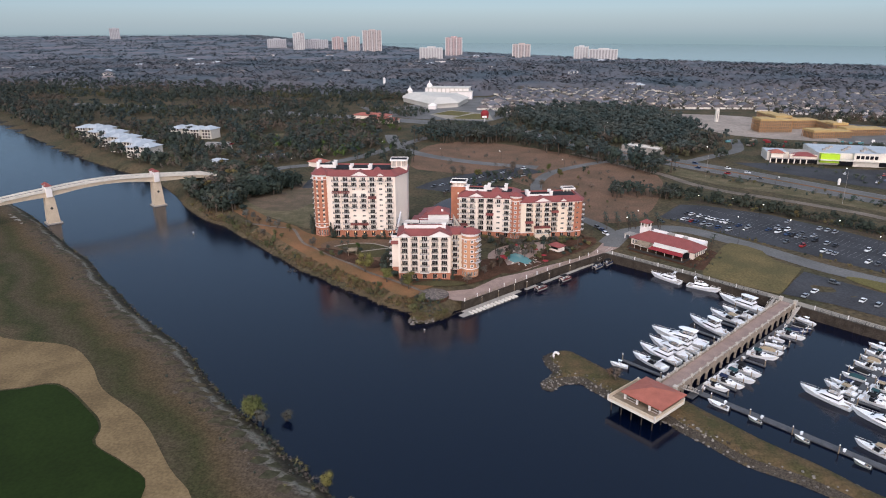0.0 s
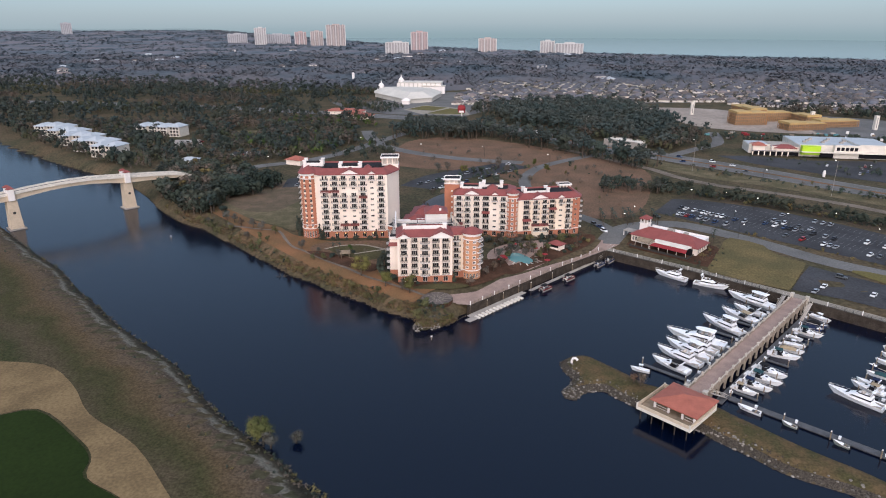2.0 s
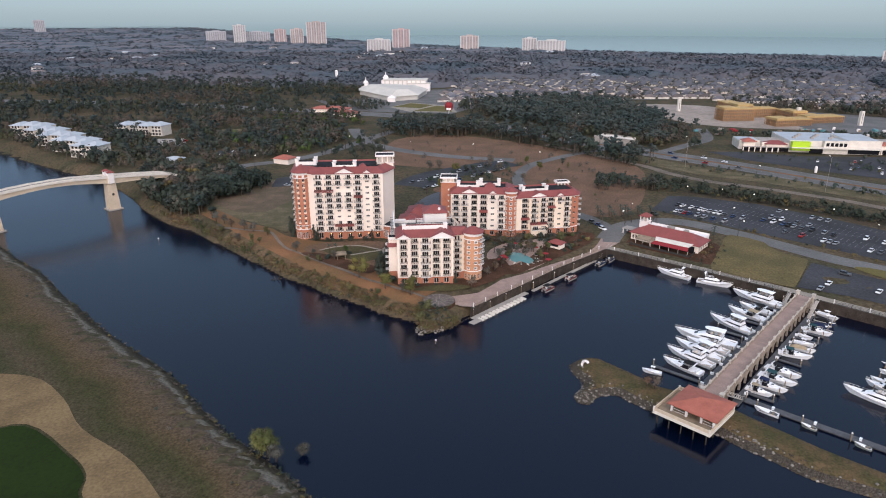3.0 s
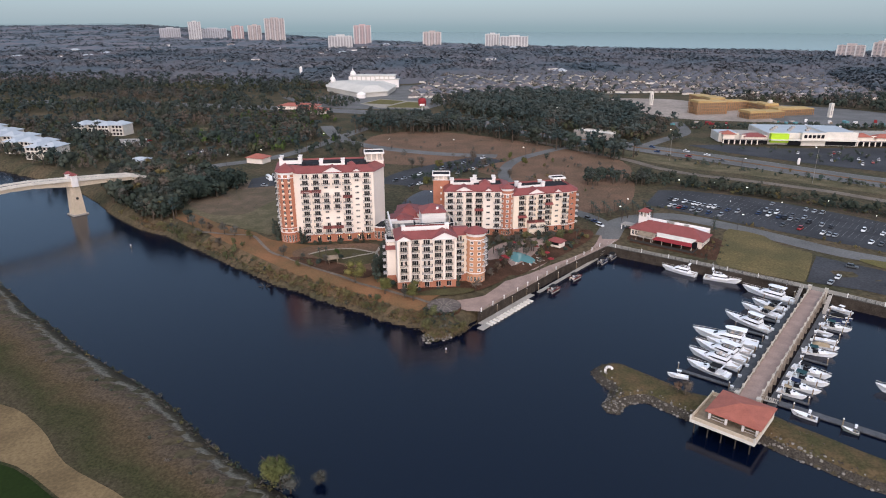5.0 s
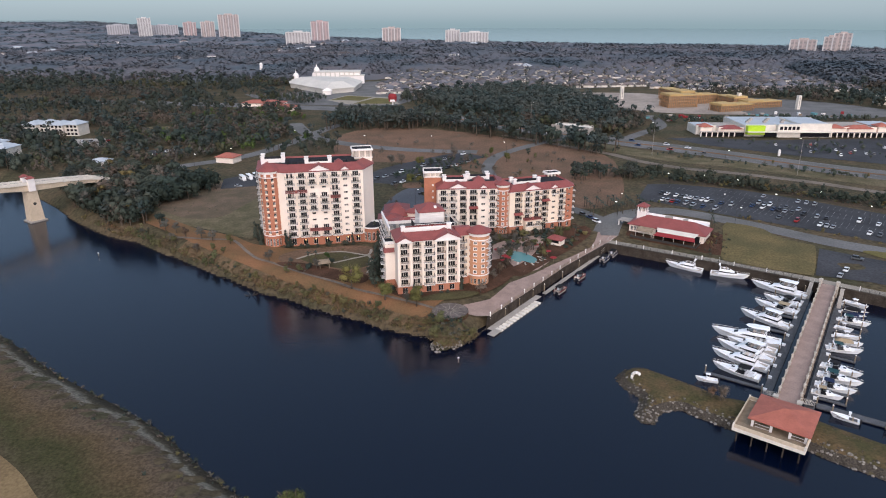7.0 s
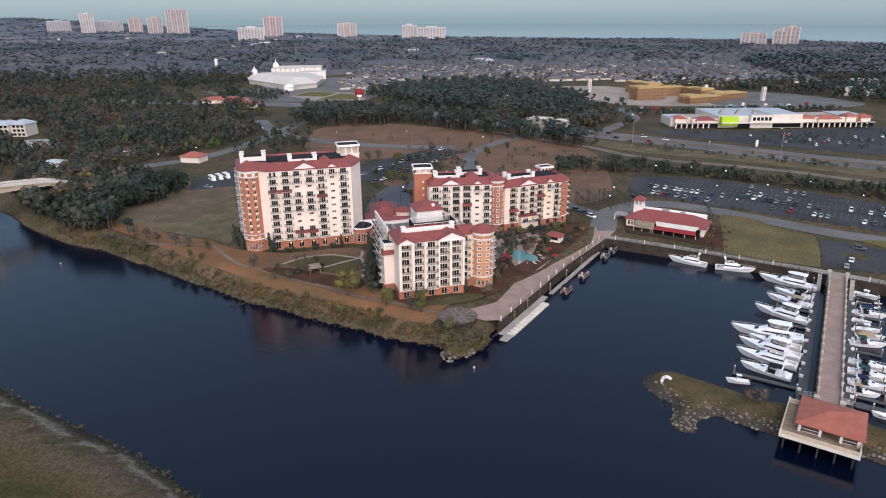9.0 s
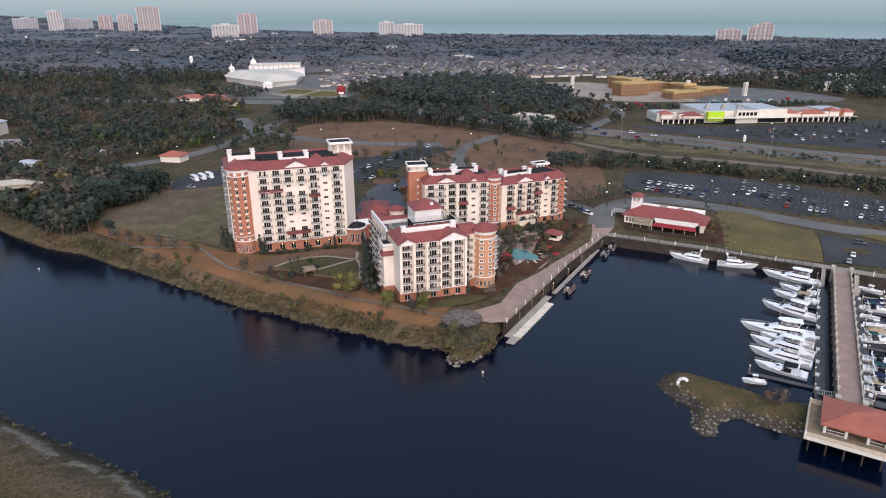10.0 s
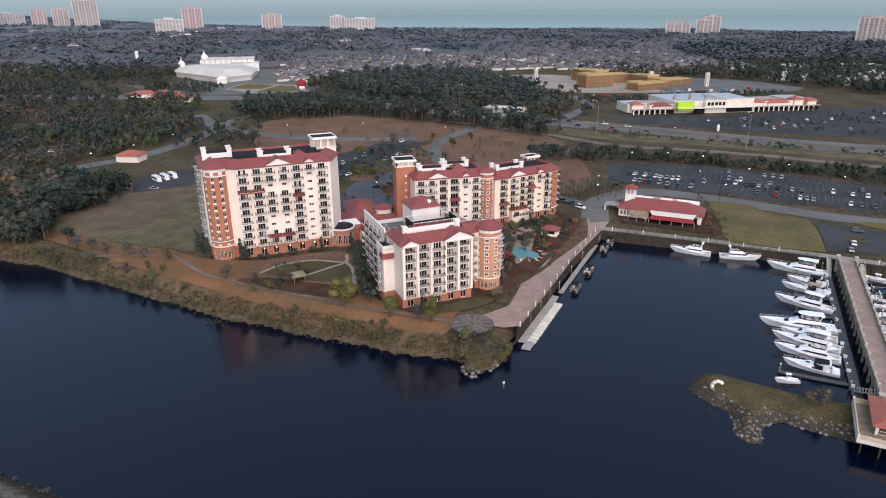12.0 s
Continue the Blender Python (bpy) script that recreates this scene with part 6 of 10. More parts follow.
# along the seawall and the quay
for x, y, L, head, style, label in ((100.5, 259.2, 15.0, 140, "fly", "white flybridge yacht moored along the seawall"), (115.2, 249.2, 14.4, -30, "fly", "white flybridge yacht moored along the seawall"),
                                    (87.2, 275.2, 9.0, 140, "open", "white centre-console boat along the seawall")):
    yacht(L, style, M["gel"], label).matrix_basis = pose(x, y, 0, 0, 0, head)


def pontoon_boat(x, y, turn, trim, label):
    """A small rental pontoon boat: two floats, a railed deck, seats and a canopy on a frame."""
    o = thing("pontoon_boat", label, "boat", (x, y, 0), turn, "pontoon boats")
    for w in (-0.95, 0.95):
        part("float", Solid().loft([[(q, w + r * math.cos(a), 0.15 + r * math.sin(a)) for a in [2 * math.pi * k / 8 for k in range(8)]] for q, r in ((-3.1, 0.25), (-2.8, 0.34), (2.6, 0.34), (3.3, 0.08))]), M["concrete"], o)
    part("deck", Solid().box(-3.0, 2.9, -1.3, 1.3, 0.5, 0.62), M["dock"], o)
    for a, b, c, d in ((-3.0, 2.9, -1.3, -1.22), (-3.0, 2.9, 1.22, 1.3), (2.82, 2.9, -1.2, 1.2)):
        part("side_panel", Solid().box(a, b, c, d, 0.62, 1.25), trim, o)
    part("seats", Solid().box(1.2, 2.6, -1.15, -0.5, 0.62, 1.1).box(1.2, 2.6, 0.5, 1.15, 0.62, 1.1).box(-2.7, -2.0, -1.1, 1.1, 0.62, 1.1), M["curtain"], o)
    part("console", Solid().box(-0.6, 0.0, 0.3, 1.0, 0.62, 1.5), M["gel"], o)
    frame_ = Solid()
    for q in (-2.4, 0.8):
        for w in (-1.2, 1.2):
            frame_.rod((q, w, 0.62), (q, w * 0.95, 2.5), 0.035)
    part("canopy_frame", frame_, M["frame"], o)
    part("canopy", Solid().loft([[(-2.6, -1.25, 2.45), (1.0, -1.25, 2.45), (1.0, 1.25, 2.45), (-2.6, 1.25, 2.45)], [(-2.4, -0.9, 2.65), (0.8, -0.9, 2.65), (0.8, 0.9, 2.65), (-2.4, 0.9, 2.65)]]), CANVAS[1], o, "dark canvas canopy")
    part("outboard", Solid().box(-3.5, -3.1, -0.25, 0.25, -0.3, 1.1), M["membrane"], o)


for x, y, turn in ((76.6, 277.4, 55), (71.0, 271.4, 52), (55.2, 252.6, 50), (44.2, 239.8, 50)):
    pontoon_boat(x, y, turn, M["navy"] if x > 60 else RED_TRIM, "dark pontoon boat with canvas canopy at the quay dock")


def quay_dock(label, x, y, L, W, turn, slots):
    d = thing("floating_dock", label, "dock", (x, y, 0), turn, "quay docks")
    part("planking", Solid().box(0, L, -W / 2, W / 2, 0.25, 0.5), M["concrete"], d)
    part("float", Solid().box(0.1, L - 0.1, -W / 2 + 0.1, W / 2 - 0.1, -0.3, 0.25), M["membrane"], d)
    for k in range(slots):
        f = Solid().loft([[(1.2 + k * 2.2, -W / 2 - 2.6, 0.1), (2.7 + k * 2.2, -W / 2 - 2.6, 0.1), (2.7 + k * 2.2, -W / 2 - 0.1, 0.1), (1.2 + k * 2.2, -W / 2 - 0.1, 0.1)],
                          [(1.35 + k * 2.2, -W / 2 - 2.4, 0.55), (2.55 + k * 2.2, -W / 2 - 2.4, 0.55), (2.55 + k * 2.2, -W / 2 - 0.1, 0.55), (1.35 + k * 2.2, -W / 2 - 0.1, 0.55)]])
        part("craft_float", f, M["pale"], d, "pale drive-on craft float")
    for k in range(4):
        q = part("mooring_post", Solid().tube(2 + k * (L - 4) / 3, W / 2 + 0.3, -2, 3.2, 0.16, n=8), M["wood"], d)
        part("post_cap", Solid().tube(2 + k * (L - 4) / 3, W / 2 + 0.3, 3.2, 3.6, 0.23, 0.03, 8), M["white"], q)


quay_dock("pale floating dock with drive-on craft floats under quay", 13.3, 209.4, 34, 2.2, 50.2, 13)
quay_dock("narrow grey floating dock along the quay wall", 37.6, 237.4, 50, 1.6, 50.2, 0)
lone("plaza_rays", ray, M["pathway"], "pale rays set into the round plaza", "paving")
part("landing", Solid().box(-3.4, 1.6, -3.6, -1.0, 0.2, 0.5), M["concrete"], [o for o in scene.objects if o.name.startswith("floating_dock") and o.get("group") == "quay docks"][0])
g = thing("gangway", "grey aluminium gangway at the quay corner", "gangway", (79.5, 288.5, 4.1), -130, "gangways")
part("walkway", Solid().box(0, 14, -0.9, 0.9, -0.15, 0, pose(0, 0, 0, 0, 12.5, 0)), M["concrete"], g)
gr = Solid()
for y in (-0.9, 0.85):
    gr.box(0, 14, y, y + 0.06, 0.95, 1.02, pose(0, 0, 0, 0, 12.5, 0))
part("railing", gr, M["pale"], g)


# ---------------------------------------------------------------- road bridge over the waterway
def build_bridge():
    b = thing("road_bridge", "buff concrete arched bridge with red-capped pier towers", "bridge", (-241.6, 301.6, 0), 50.46)
    half, top, low = 3.0, [], []
    xs = [-80, -60, -42, -24, -11, 0, 10, 20, 30.5, 41, 51, 61, 77, 92, 108, 124]
    tops = [13.5, 15.3, 17.1, 19.0, 20.3, 21.0, 21.8, 22.4, 22.6, 22.4, 21.6, 20.7, 19.2, 17.5, 13.0, 7.5]
    deps = [3.0, 3.0, 3.2, 3.6, 4.2, 4.8, 4.2, 3.7, 3.5, 3.7, 4.2, 4.8, 4.0, 3.4, 3.0, 3.0]
    def run(ya, yb, low, high):
        return Solid().loft([[(x, ya, lo), (x, yb, lo), (x, yb, hi), (x, ya, hi)] for x, lo, hi in zip(xs, low, high)])

    road = [t - 1.0 for t in tops]
    deck = run(-half, half, [z - 0.4 for z in road], road)
    girder = run(-half + 0.5, half - 0.5, [z - d + 1 for z, d in zip(road, deps)], [z - 0.4 for z in road])
    para = []
    for y in (-half - 0.25, half - 0.05):
        para.append(part("parapet", run(y, y + 0.3, [z - 0.6 for z in road], [z + 1.0 for z in road]), M["pale"], b, "pale concrete parapet"))
        for x, z in zip(xs, road):
            part("parapet_post", Solid().box(x - 0.35, x + 0.35, y - 0.12, y + 0.42, z - 0.9, z + 1.1), M["pale"], b)
    part("deck", deck, M["old_asphalt"], b)
    part("girder", girder, M["bridge"], b)
    for x, t in ((0, 20.0), (61, 19.7)):
        p = part("pier", Solid().loft([[(x - 3.4, -3.2, -3), (x + 3.4, -3.2, -3), (x + 3.4, 3.2, -3), (x - 3.4, 3.2, -3)], [(x - 2.4, -2.8, t - 4), (x + 2.4, -2.8, t - 4), (x + 2.4, 2.8, t - 4), (x - 2.4, 2.8, t - 4)]]), M["bridge"], b, "tapered buff concrete pier")
        part("footing", Solid().box(x - 4.2, x + 4.2, -4, 4, -3, 0.7), M["concrete"], p)
        medal = Solid()
        medal.loft([[(x + 0.75 * math.cos(a), -3.12, 9.5 + 0.75 * math.sin(a)) for a in [2 * math.pi * i / 14 for i in range(14)]], [(x + 0.75 * math.cos(a), -2.95, 9.5 + 0.75 * math.sin(a)) for a in [2 * math.pi * i / 14 for i in range(14)]]])
        part("medallion", medal, M["rail"], p, "round dark medallion")
        for y in (-3.3, 3.3):
            w = part("tower", Solid().box(x - 1.5, x + 1.5, y - 1.0, y + 1.0, t - 3.5, t + 3.0), M["white"], b, "white tower with red cap")
            part("tower_roof", Solid().hip(x - 1.5, x + 1.5, y - 1.0, y + 1.0, t + 3.0, 1.1, 0.35), M["roof"], w)


build_bridge()


def marker(x, y, label):
    m = thing("channel_marker", label, "marker", (x, y, 0))
    part("post", Solid().tube(0, 0, -2, 1.4, 0.18, 0.14, 8), M["wood"], m)
    part("board", Solid().box(-0.28, 0.28, -0.04, 0.04, 1.2, 1.75), M["white"], m)


marker(-148, 292, "channel marker post standing in the waterway")
marker(0.9, 189.2, "small channel marker off the rocky point")
sn = Solid()
for k in range(7):
    sn.rod((0, 0, -0.5), (2.5 * math.cos(k * 1.1), 2.0 * math.sin(k * 1.1), 0.5 + 0.3 * (k % 3)), 0.14)
lone("snag", sn, M["seawall"], "dark waterlogged branches by the bank", "snag", at=(-72.5, 244.5, 0))

sculpt = Solid()
pts = [(-1.0, 0, 0.2), (-0.9, 0, 1.6), (-0.2, 0, 2.6), (0.9, 0, 2.9), (1.7, 0, 2.3)]
for a, b_ in zip(pts[:-1], pts[1:]):
    sculpt.rod([0.85 * c for c in a], [0.85 * c for c in b_], 0.42, 8)
lone("marine_sculpture", sculpt, M["white"], "white curved marker sculpture on the breakwater grass", "sculpture", at=pose(49.5, 172.5, 2.0, 0, 0, -40), smooth=True)

# ---------------------------------------------------------------- resort grounds
drape("dry_grass", smooth_line([(-146, 331), (-124, 309), (-98, 283), (-75, 261), (-60, 247), (-45, 235.5), (-28, 223.5), (-12, 213.0), (-6, 210.5), (-6.5, 214), (-3, 221), (0, 226), (-10, 226),
                                (-20, 230), (-26, 244), (-31, 262), (-38, 277), (-60, 279), (-80, 287), (-90, 298), (-112, 312), (-138, 336)], 2, True), M["dry"], "brown winter grass along the bank", "grass", lift=0.34, step=2)
drape("bank_grass", [(x + 1.6, y + 2.4) for x, y in EAST_BANK if -118 < x < -10] + [(x + 5.6, y + 8.0) for x, y in EAST_BANK[::-1] if -118 < x < -10], M["bank_straw"], "tufted brown grass on the bank slope", "grass", lift=0.16, step=3)
drape("field", smooth_line([(-146, 338), (-112, 314), (-90, 300), (-80, 296), (-78, 330), (-76, 385), (-92, 402), (-128, 404), (-150, 372)], 3, True), M["field"], "dull mixed field grass beside the tall block", "grass", lift=0.09, step=6)
drape("rough_field", smooth_line([(-142, 350), (-120, 328), (-104, 330), (-98, 348), (-92, 372), (-104, 396), (-130, 400), (-147, 374)], 3, True), M["rough_straw"], "rough pinkish brown scrub on the field", "grass", lift=0.15, step=6)
M["garden_lawn"] = material("dull_garden_lawn", (0.088, 0.080, 0.038), 0.95, 0.3, 0.12, 1.6, bump=0.3, bump_scale=2.0, second=(0.066, 0.056, 0.030))
drape("garden_ground", smooth_line([(-66, 268), (-60, 277), (-46, 280), (-33, 281), (-26, 274), (-25.5, 250), (-31, 240), (-42, 244), (-56, 254)], 4, True), M["straw"], "brown garden ground with sparse grass", "ground cover", lift=0.42, step=5)
drape("garden_lawn", smooth_line([(-57, 266.5), (-50, 271.5), (-39, 273), (-30, 268.5), (-28.5, 258), (-36, 253.5), (-46, 258)], 4, True), M["garden_lawn"], "dull green garden lawn", "lawn", lift=0.48, step=5)
drape("garden_bed", smooth_line([(-66, 262.5), (-56, 253.5), (-44, 245), (-31, 239), (-29, 247), (-42, 254), (-56, 262)], 4, True), M["mulch"], "dark planted garden bed", "garden bed", lift=0.50, step=5)
for way_ in ([(-58.4, 266.3), (-54.5, 269.8), (-50.9, 272.1), (-45, 273.6), (-39.2, 273.3), (-31.9, 269.6), (-29.4, 269.1)], [(-42.9, 260.8), (-36, 265), (-29.4, 269.1), (-28.4, 276)], [(-29.4, 269.1), (-27.9, 261.8), (-28.8, 248.9)]):
    drape("garden_path", strip(smooth_line(way_, 4), 1.2), M["pathway"], "pale curved garden path over the lawn", "path", lift=0.56, step=4)
drape("bank_path", strip(smooth_line([(-117, 300), (-103.7, 295.1), (-92, 293.2), (-87.5, 289.5), (-81, 278.2), (-74.8, 268.9), (-67.3, 263), (-54.8, 252), (-41.4, 242), (-32.1, 233.8), (-22.7, 228), (-13.8, 222.1), (-6.7, 217.6), (-4.5, 216.8)], 5), 1.5), M["track"],
      "pale footpath winding along the bank", "path", lift=0.46)
drape("front_bed", [(-20, 229.5), (-14, 223.5), (2, 226), (14, 230), (22, 238), (30, 250), (26, 262), (16, 258), (17, 244), (5, 233.5), (-17, 229.8)], M["mulch"], "dark mulch bed with dry planting", "garden bed", lift=0.40, step=4)
drape("front_lawn", smooth_line([(-10, 222), (4, 224.5), (12, 229.5), (8, 231), (-6, 227)], 3, True), M["garden_lawn"], "small lawn below the front block", "lawn", lift=0.46, step=4)
drape("pool_deck", smooth_line([(20, 258), (34, 250), (46, 263), (58, 283), (48, 290), (30, 284), (20, 272)], 3, True), M["paving"], "pinkish pool terrace paving", "terrace", lift=0.2, step=5)
drape("pool_bed", smooth_line([(30, 246), (40, 256), (62, 281), (72, 296), (68, 302), (50, 287), (36, 262), (24, 250)], 3, True), M["mulch"], "dark planted bed between pool and promenade", "garden bed", lift=0.24, step=5)
drape("pool", smooth_line([(29, 268), (33.5, 269.5), (39.5, 263.5), (37.5, 258.5), (33.5, 260.2), (31.5, 258.5), (28.5, 262)], 5, True), M["pool"], "turquoise freeform swimming pool", "pool", lift=0.32, step=5)

# behind the resort
drape("pine_straw", smooth_line([(-60, 470), (-62, 560), (-20, 590), (40, 560), (95, 505), (128, 460), (120, 400), (104, 350), (84, 330), (60, 344), (46, 395), (10, 440), (-30, 450)], 3, True), M["straw"],
      "reddish brown pine straw clearing", "ground cover", step=14)
drape("hotel_lot", smooth_line([(-26, 322), (-4, 330), (20, 330), (46, 338), (62, 350), (52, 372), (30, 392), (0, 388), (-18, 366)], 4, True), M["forecourt"], "blue-grey asphalt hotel forecourt", "parking lot", lift=0.12, step=14)
drape("rear_lot", strip(smooth_line([(-30, 392), (-18, 420), (6, 444), (36, 470)], 4), 26), M["asphalt"], "dark asphalt car park behind the hotel", "parking lot", lift=0.13, step=14)
drape("rear_drive", strip(smooth_line([(79, 291), (81, 308), (74, 326), (60, 346), (44, 380), (40, 420), (52, 462), (84, 500), (120, 530)], 5), 8), M["old_asphalt"], "worn asphalt hotel drive", "road", lift=0.16, step=14)
drape("entry_drive", strip(smooth_line([(40, 478), (-10, 490), (-60, 520), (-90, 560), (-110, 620)], 5), 12), M["old_asphalt"], "worn asphalt entrance road", "road", lift=0.15, step=14)
drape("west_road", strip(smooth_line([(-330, 395), (-230, 408), (-169, 432), (-156, 449), (-128, 470), (-106, 508), (-85, 567), (-70, 610)], 5), 11), M["old_asphalt"], "grey road curving towards the bridge", "road", lift=0.14, step=14)
drape("west_lot", [(-118, 384), (-92, 392), (-84, 418), (-100, 428), (-122, 408)], M["asphalt"], "small dark asphalt service lot", "parking lot", lift=0.24, step=14)
drape("island_bed", smooth_line([(0, 352), (10, 350), (14, 360), (6, 368), (-2, 362)], 3, True), M["mulch"], "planted island in the forecourt", "garden bed", lift=0.2)
drape("island_bed", smooth_line([(22, 352), (34, 350), (40, 356), (30, 362)], 3, True), M["mulch"], "planted island in the forecourt", "garden bed", lift=0.2)
drape("island_bed", smooth_line([(-14, 380), (-6, 378), (0, 384), (-4, 391), (-13, 390)], 3, True), M["straw"], "planted island in the forecourt", "garden bed", lift=0.22)

# car park, lawn and roads by the restaurant
LOT = Matrix.Translation((112, 343, 0)) @ pose(0, 0, 0, 0, 0, math.degrees(math.atan2(-0.69, 0.72)))


def lot_point(u, v):
    p = LOT @ Vector((u, v, 0))
    return (p.x, p.y)


drape("car_park", [lot_point(*q) for q in ((-3, 2), (-12, 36), (0, 46), (33, 57), (75, 56), (150, 48), (150, 4), (41, 2))], M["asphalt"], "large dark asphalt car park with painted bays", "parking lot", lift=0.1, step=16)
bays = Solid()
for v, u0, u1 in ((4, 4, 45), (14, 4, 130), (20, 4, 130), (30, 30, 130), (36, 0, 130), (46, 20, 130)):
    for k in range(int((u1 - u0) / 2.7)):
        bays.box(u0 + 2.7 * k, u0 + 2.7 * k + 0.12, v, v + 4.6, 5.63, 5.634, LOT)
lone("bay_lines", bays, M["line"], "thin pale parking bay lines", "road marking", "stuff")
drape("quay_road", strip(smooth_line([(78, 294), (88, 312), (104, 322), (122, 322), (142, 305), (156, 289), (172, 270), (196, 250), (235, 214), (300, 150)], 5), 11.5), M["old_asphalt"], "worn asphalt road past the restaurant", "road", lift=0.15, step=14)
drape("restaurant_lawn", [(130, 287), (134, 296), (139, 302), (146, 297.5), (151, 291), (151.5, 283), (153, 277), (157, 272), (161, 267.5), (157, 260), (152, 252), (147.5, 245), (142.5, 238), (128.5, 246.5), (116, 256.5), (117, 262), (121, 269)],
      M["gold_lawn"], "flat straw and olive lawn above the seawall", "lawn", lift=0.3, step=3)
drape("roundabout_lawn", smooth_line([(176, 258), (190, 254), (230, 214), (222, 208), (192, 234)], 3, True), M["lawn"], "long grass island beside the road", "lawn", lift=0.22, step=10)
drape("marina_lot", [(144, 239), (152, 251), (161, 264), (182, 244), (240, 194), (226, 178), (190, 206), (160, 230)], M["asphalt"], "dark asphalt marina parking", "parking lot", lift=0.12, step=12)
HIGHWAY = [(-700, 830), (-400, 800), (-200, 752), (-62, 706), (2, 672), (42, 630), (104, 560), (156, 508), (186, 481), (215, 452), (262, 404), (315, 362), (420, 287), (760, 57)]
drape("highway", strip(smooth_line(HIGHWAY, 6), 29), M["old_asphalt"], "wide worn grey highway with several lanes", "road", lift=0.18, step=20)
drape("frontage_road", strip(smooth_line([(70, 545), (128, 471), (146, 438), (166, 416), (189, 402), (227, 374), (252, 348), (340, 270)], 6), 7), M["track"], "pale frontage track beside the highway", "road", lift=0.14, step=14)
drape("verge", strip(smooth_line([(92, 540), (140, 482), (172, 446), (206, 424), (246, 389), (300, 340), (400, 262)], 5), 22), M["field"], "dull olive highway verge", "grass", lift=0.1, step=16)
drape("embankment", [lot_point(*q) for q in ((-14, 40), (0, 49), (33, 60), (75, 59), (160, 50), (160, 72), (75, 80), (33, 80), (-6, 66))], M["heath"], "dark brushy embankment above the car park", "grass", lift=0.07, step=12)
drape("mall_road", strip(smooth_line([(150, 505), (185, 545), (215, 580), (228, 640)], 5), 10), M["old_asphalt"], "worn access road off the highway", "road", lift=0.2, step=16)
drape("mall_lot", [(196, 520), (216, 488), (262, 446), (330, 398), (450, 318), (560, 330), (540, 470), (470, 508), (380, 506), (262, 506), (225, 522)], M["asphalt"], "dark asphalt mall car park", "parking lot", lift=0.16, step=20)
lines = Solid()
hw = smooth_line(HIGHWAY[2:-1], 10)
for shift in (-12.6, -5.2, 5.2, 12.6):
    band = strip(hw, 0.3, shift)
    n = len(hw)
    for i in range(n - 1):
        a, b, c, d = band[i], band[i + 1], band[2 * n - 2 - i], band[2 * n - 1 - i]
        if abs(shift) > 10 or i % 2:
            lines.face((*a, 5.75), (*b, 5.75), (*c, 5.75), (*d, 5.75))
lone("lane_lines", lines, M["line"], "pale highway lane lines", "road marking", "stuff")
drape("median", strip(smooth_line(HIGHWAY[5:-1], 6), 3.4), M["dry"], "brown grass median strip", "grass", lift=0.25, step=14)


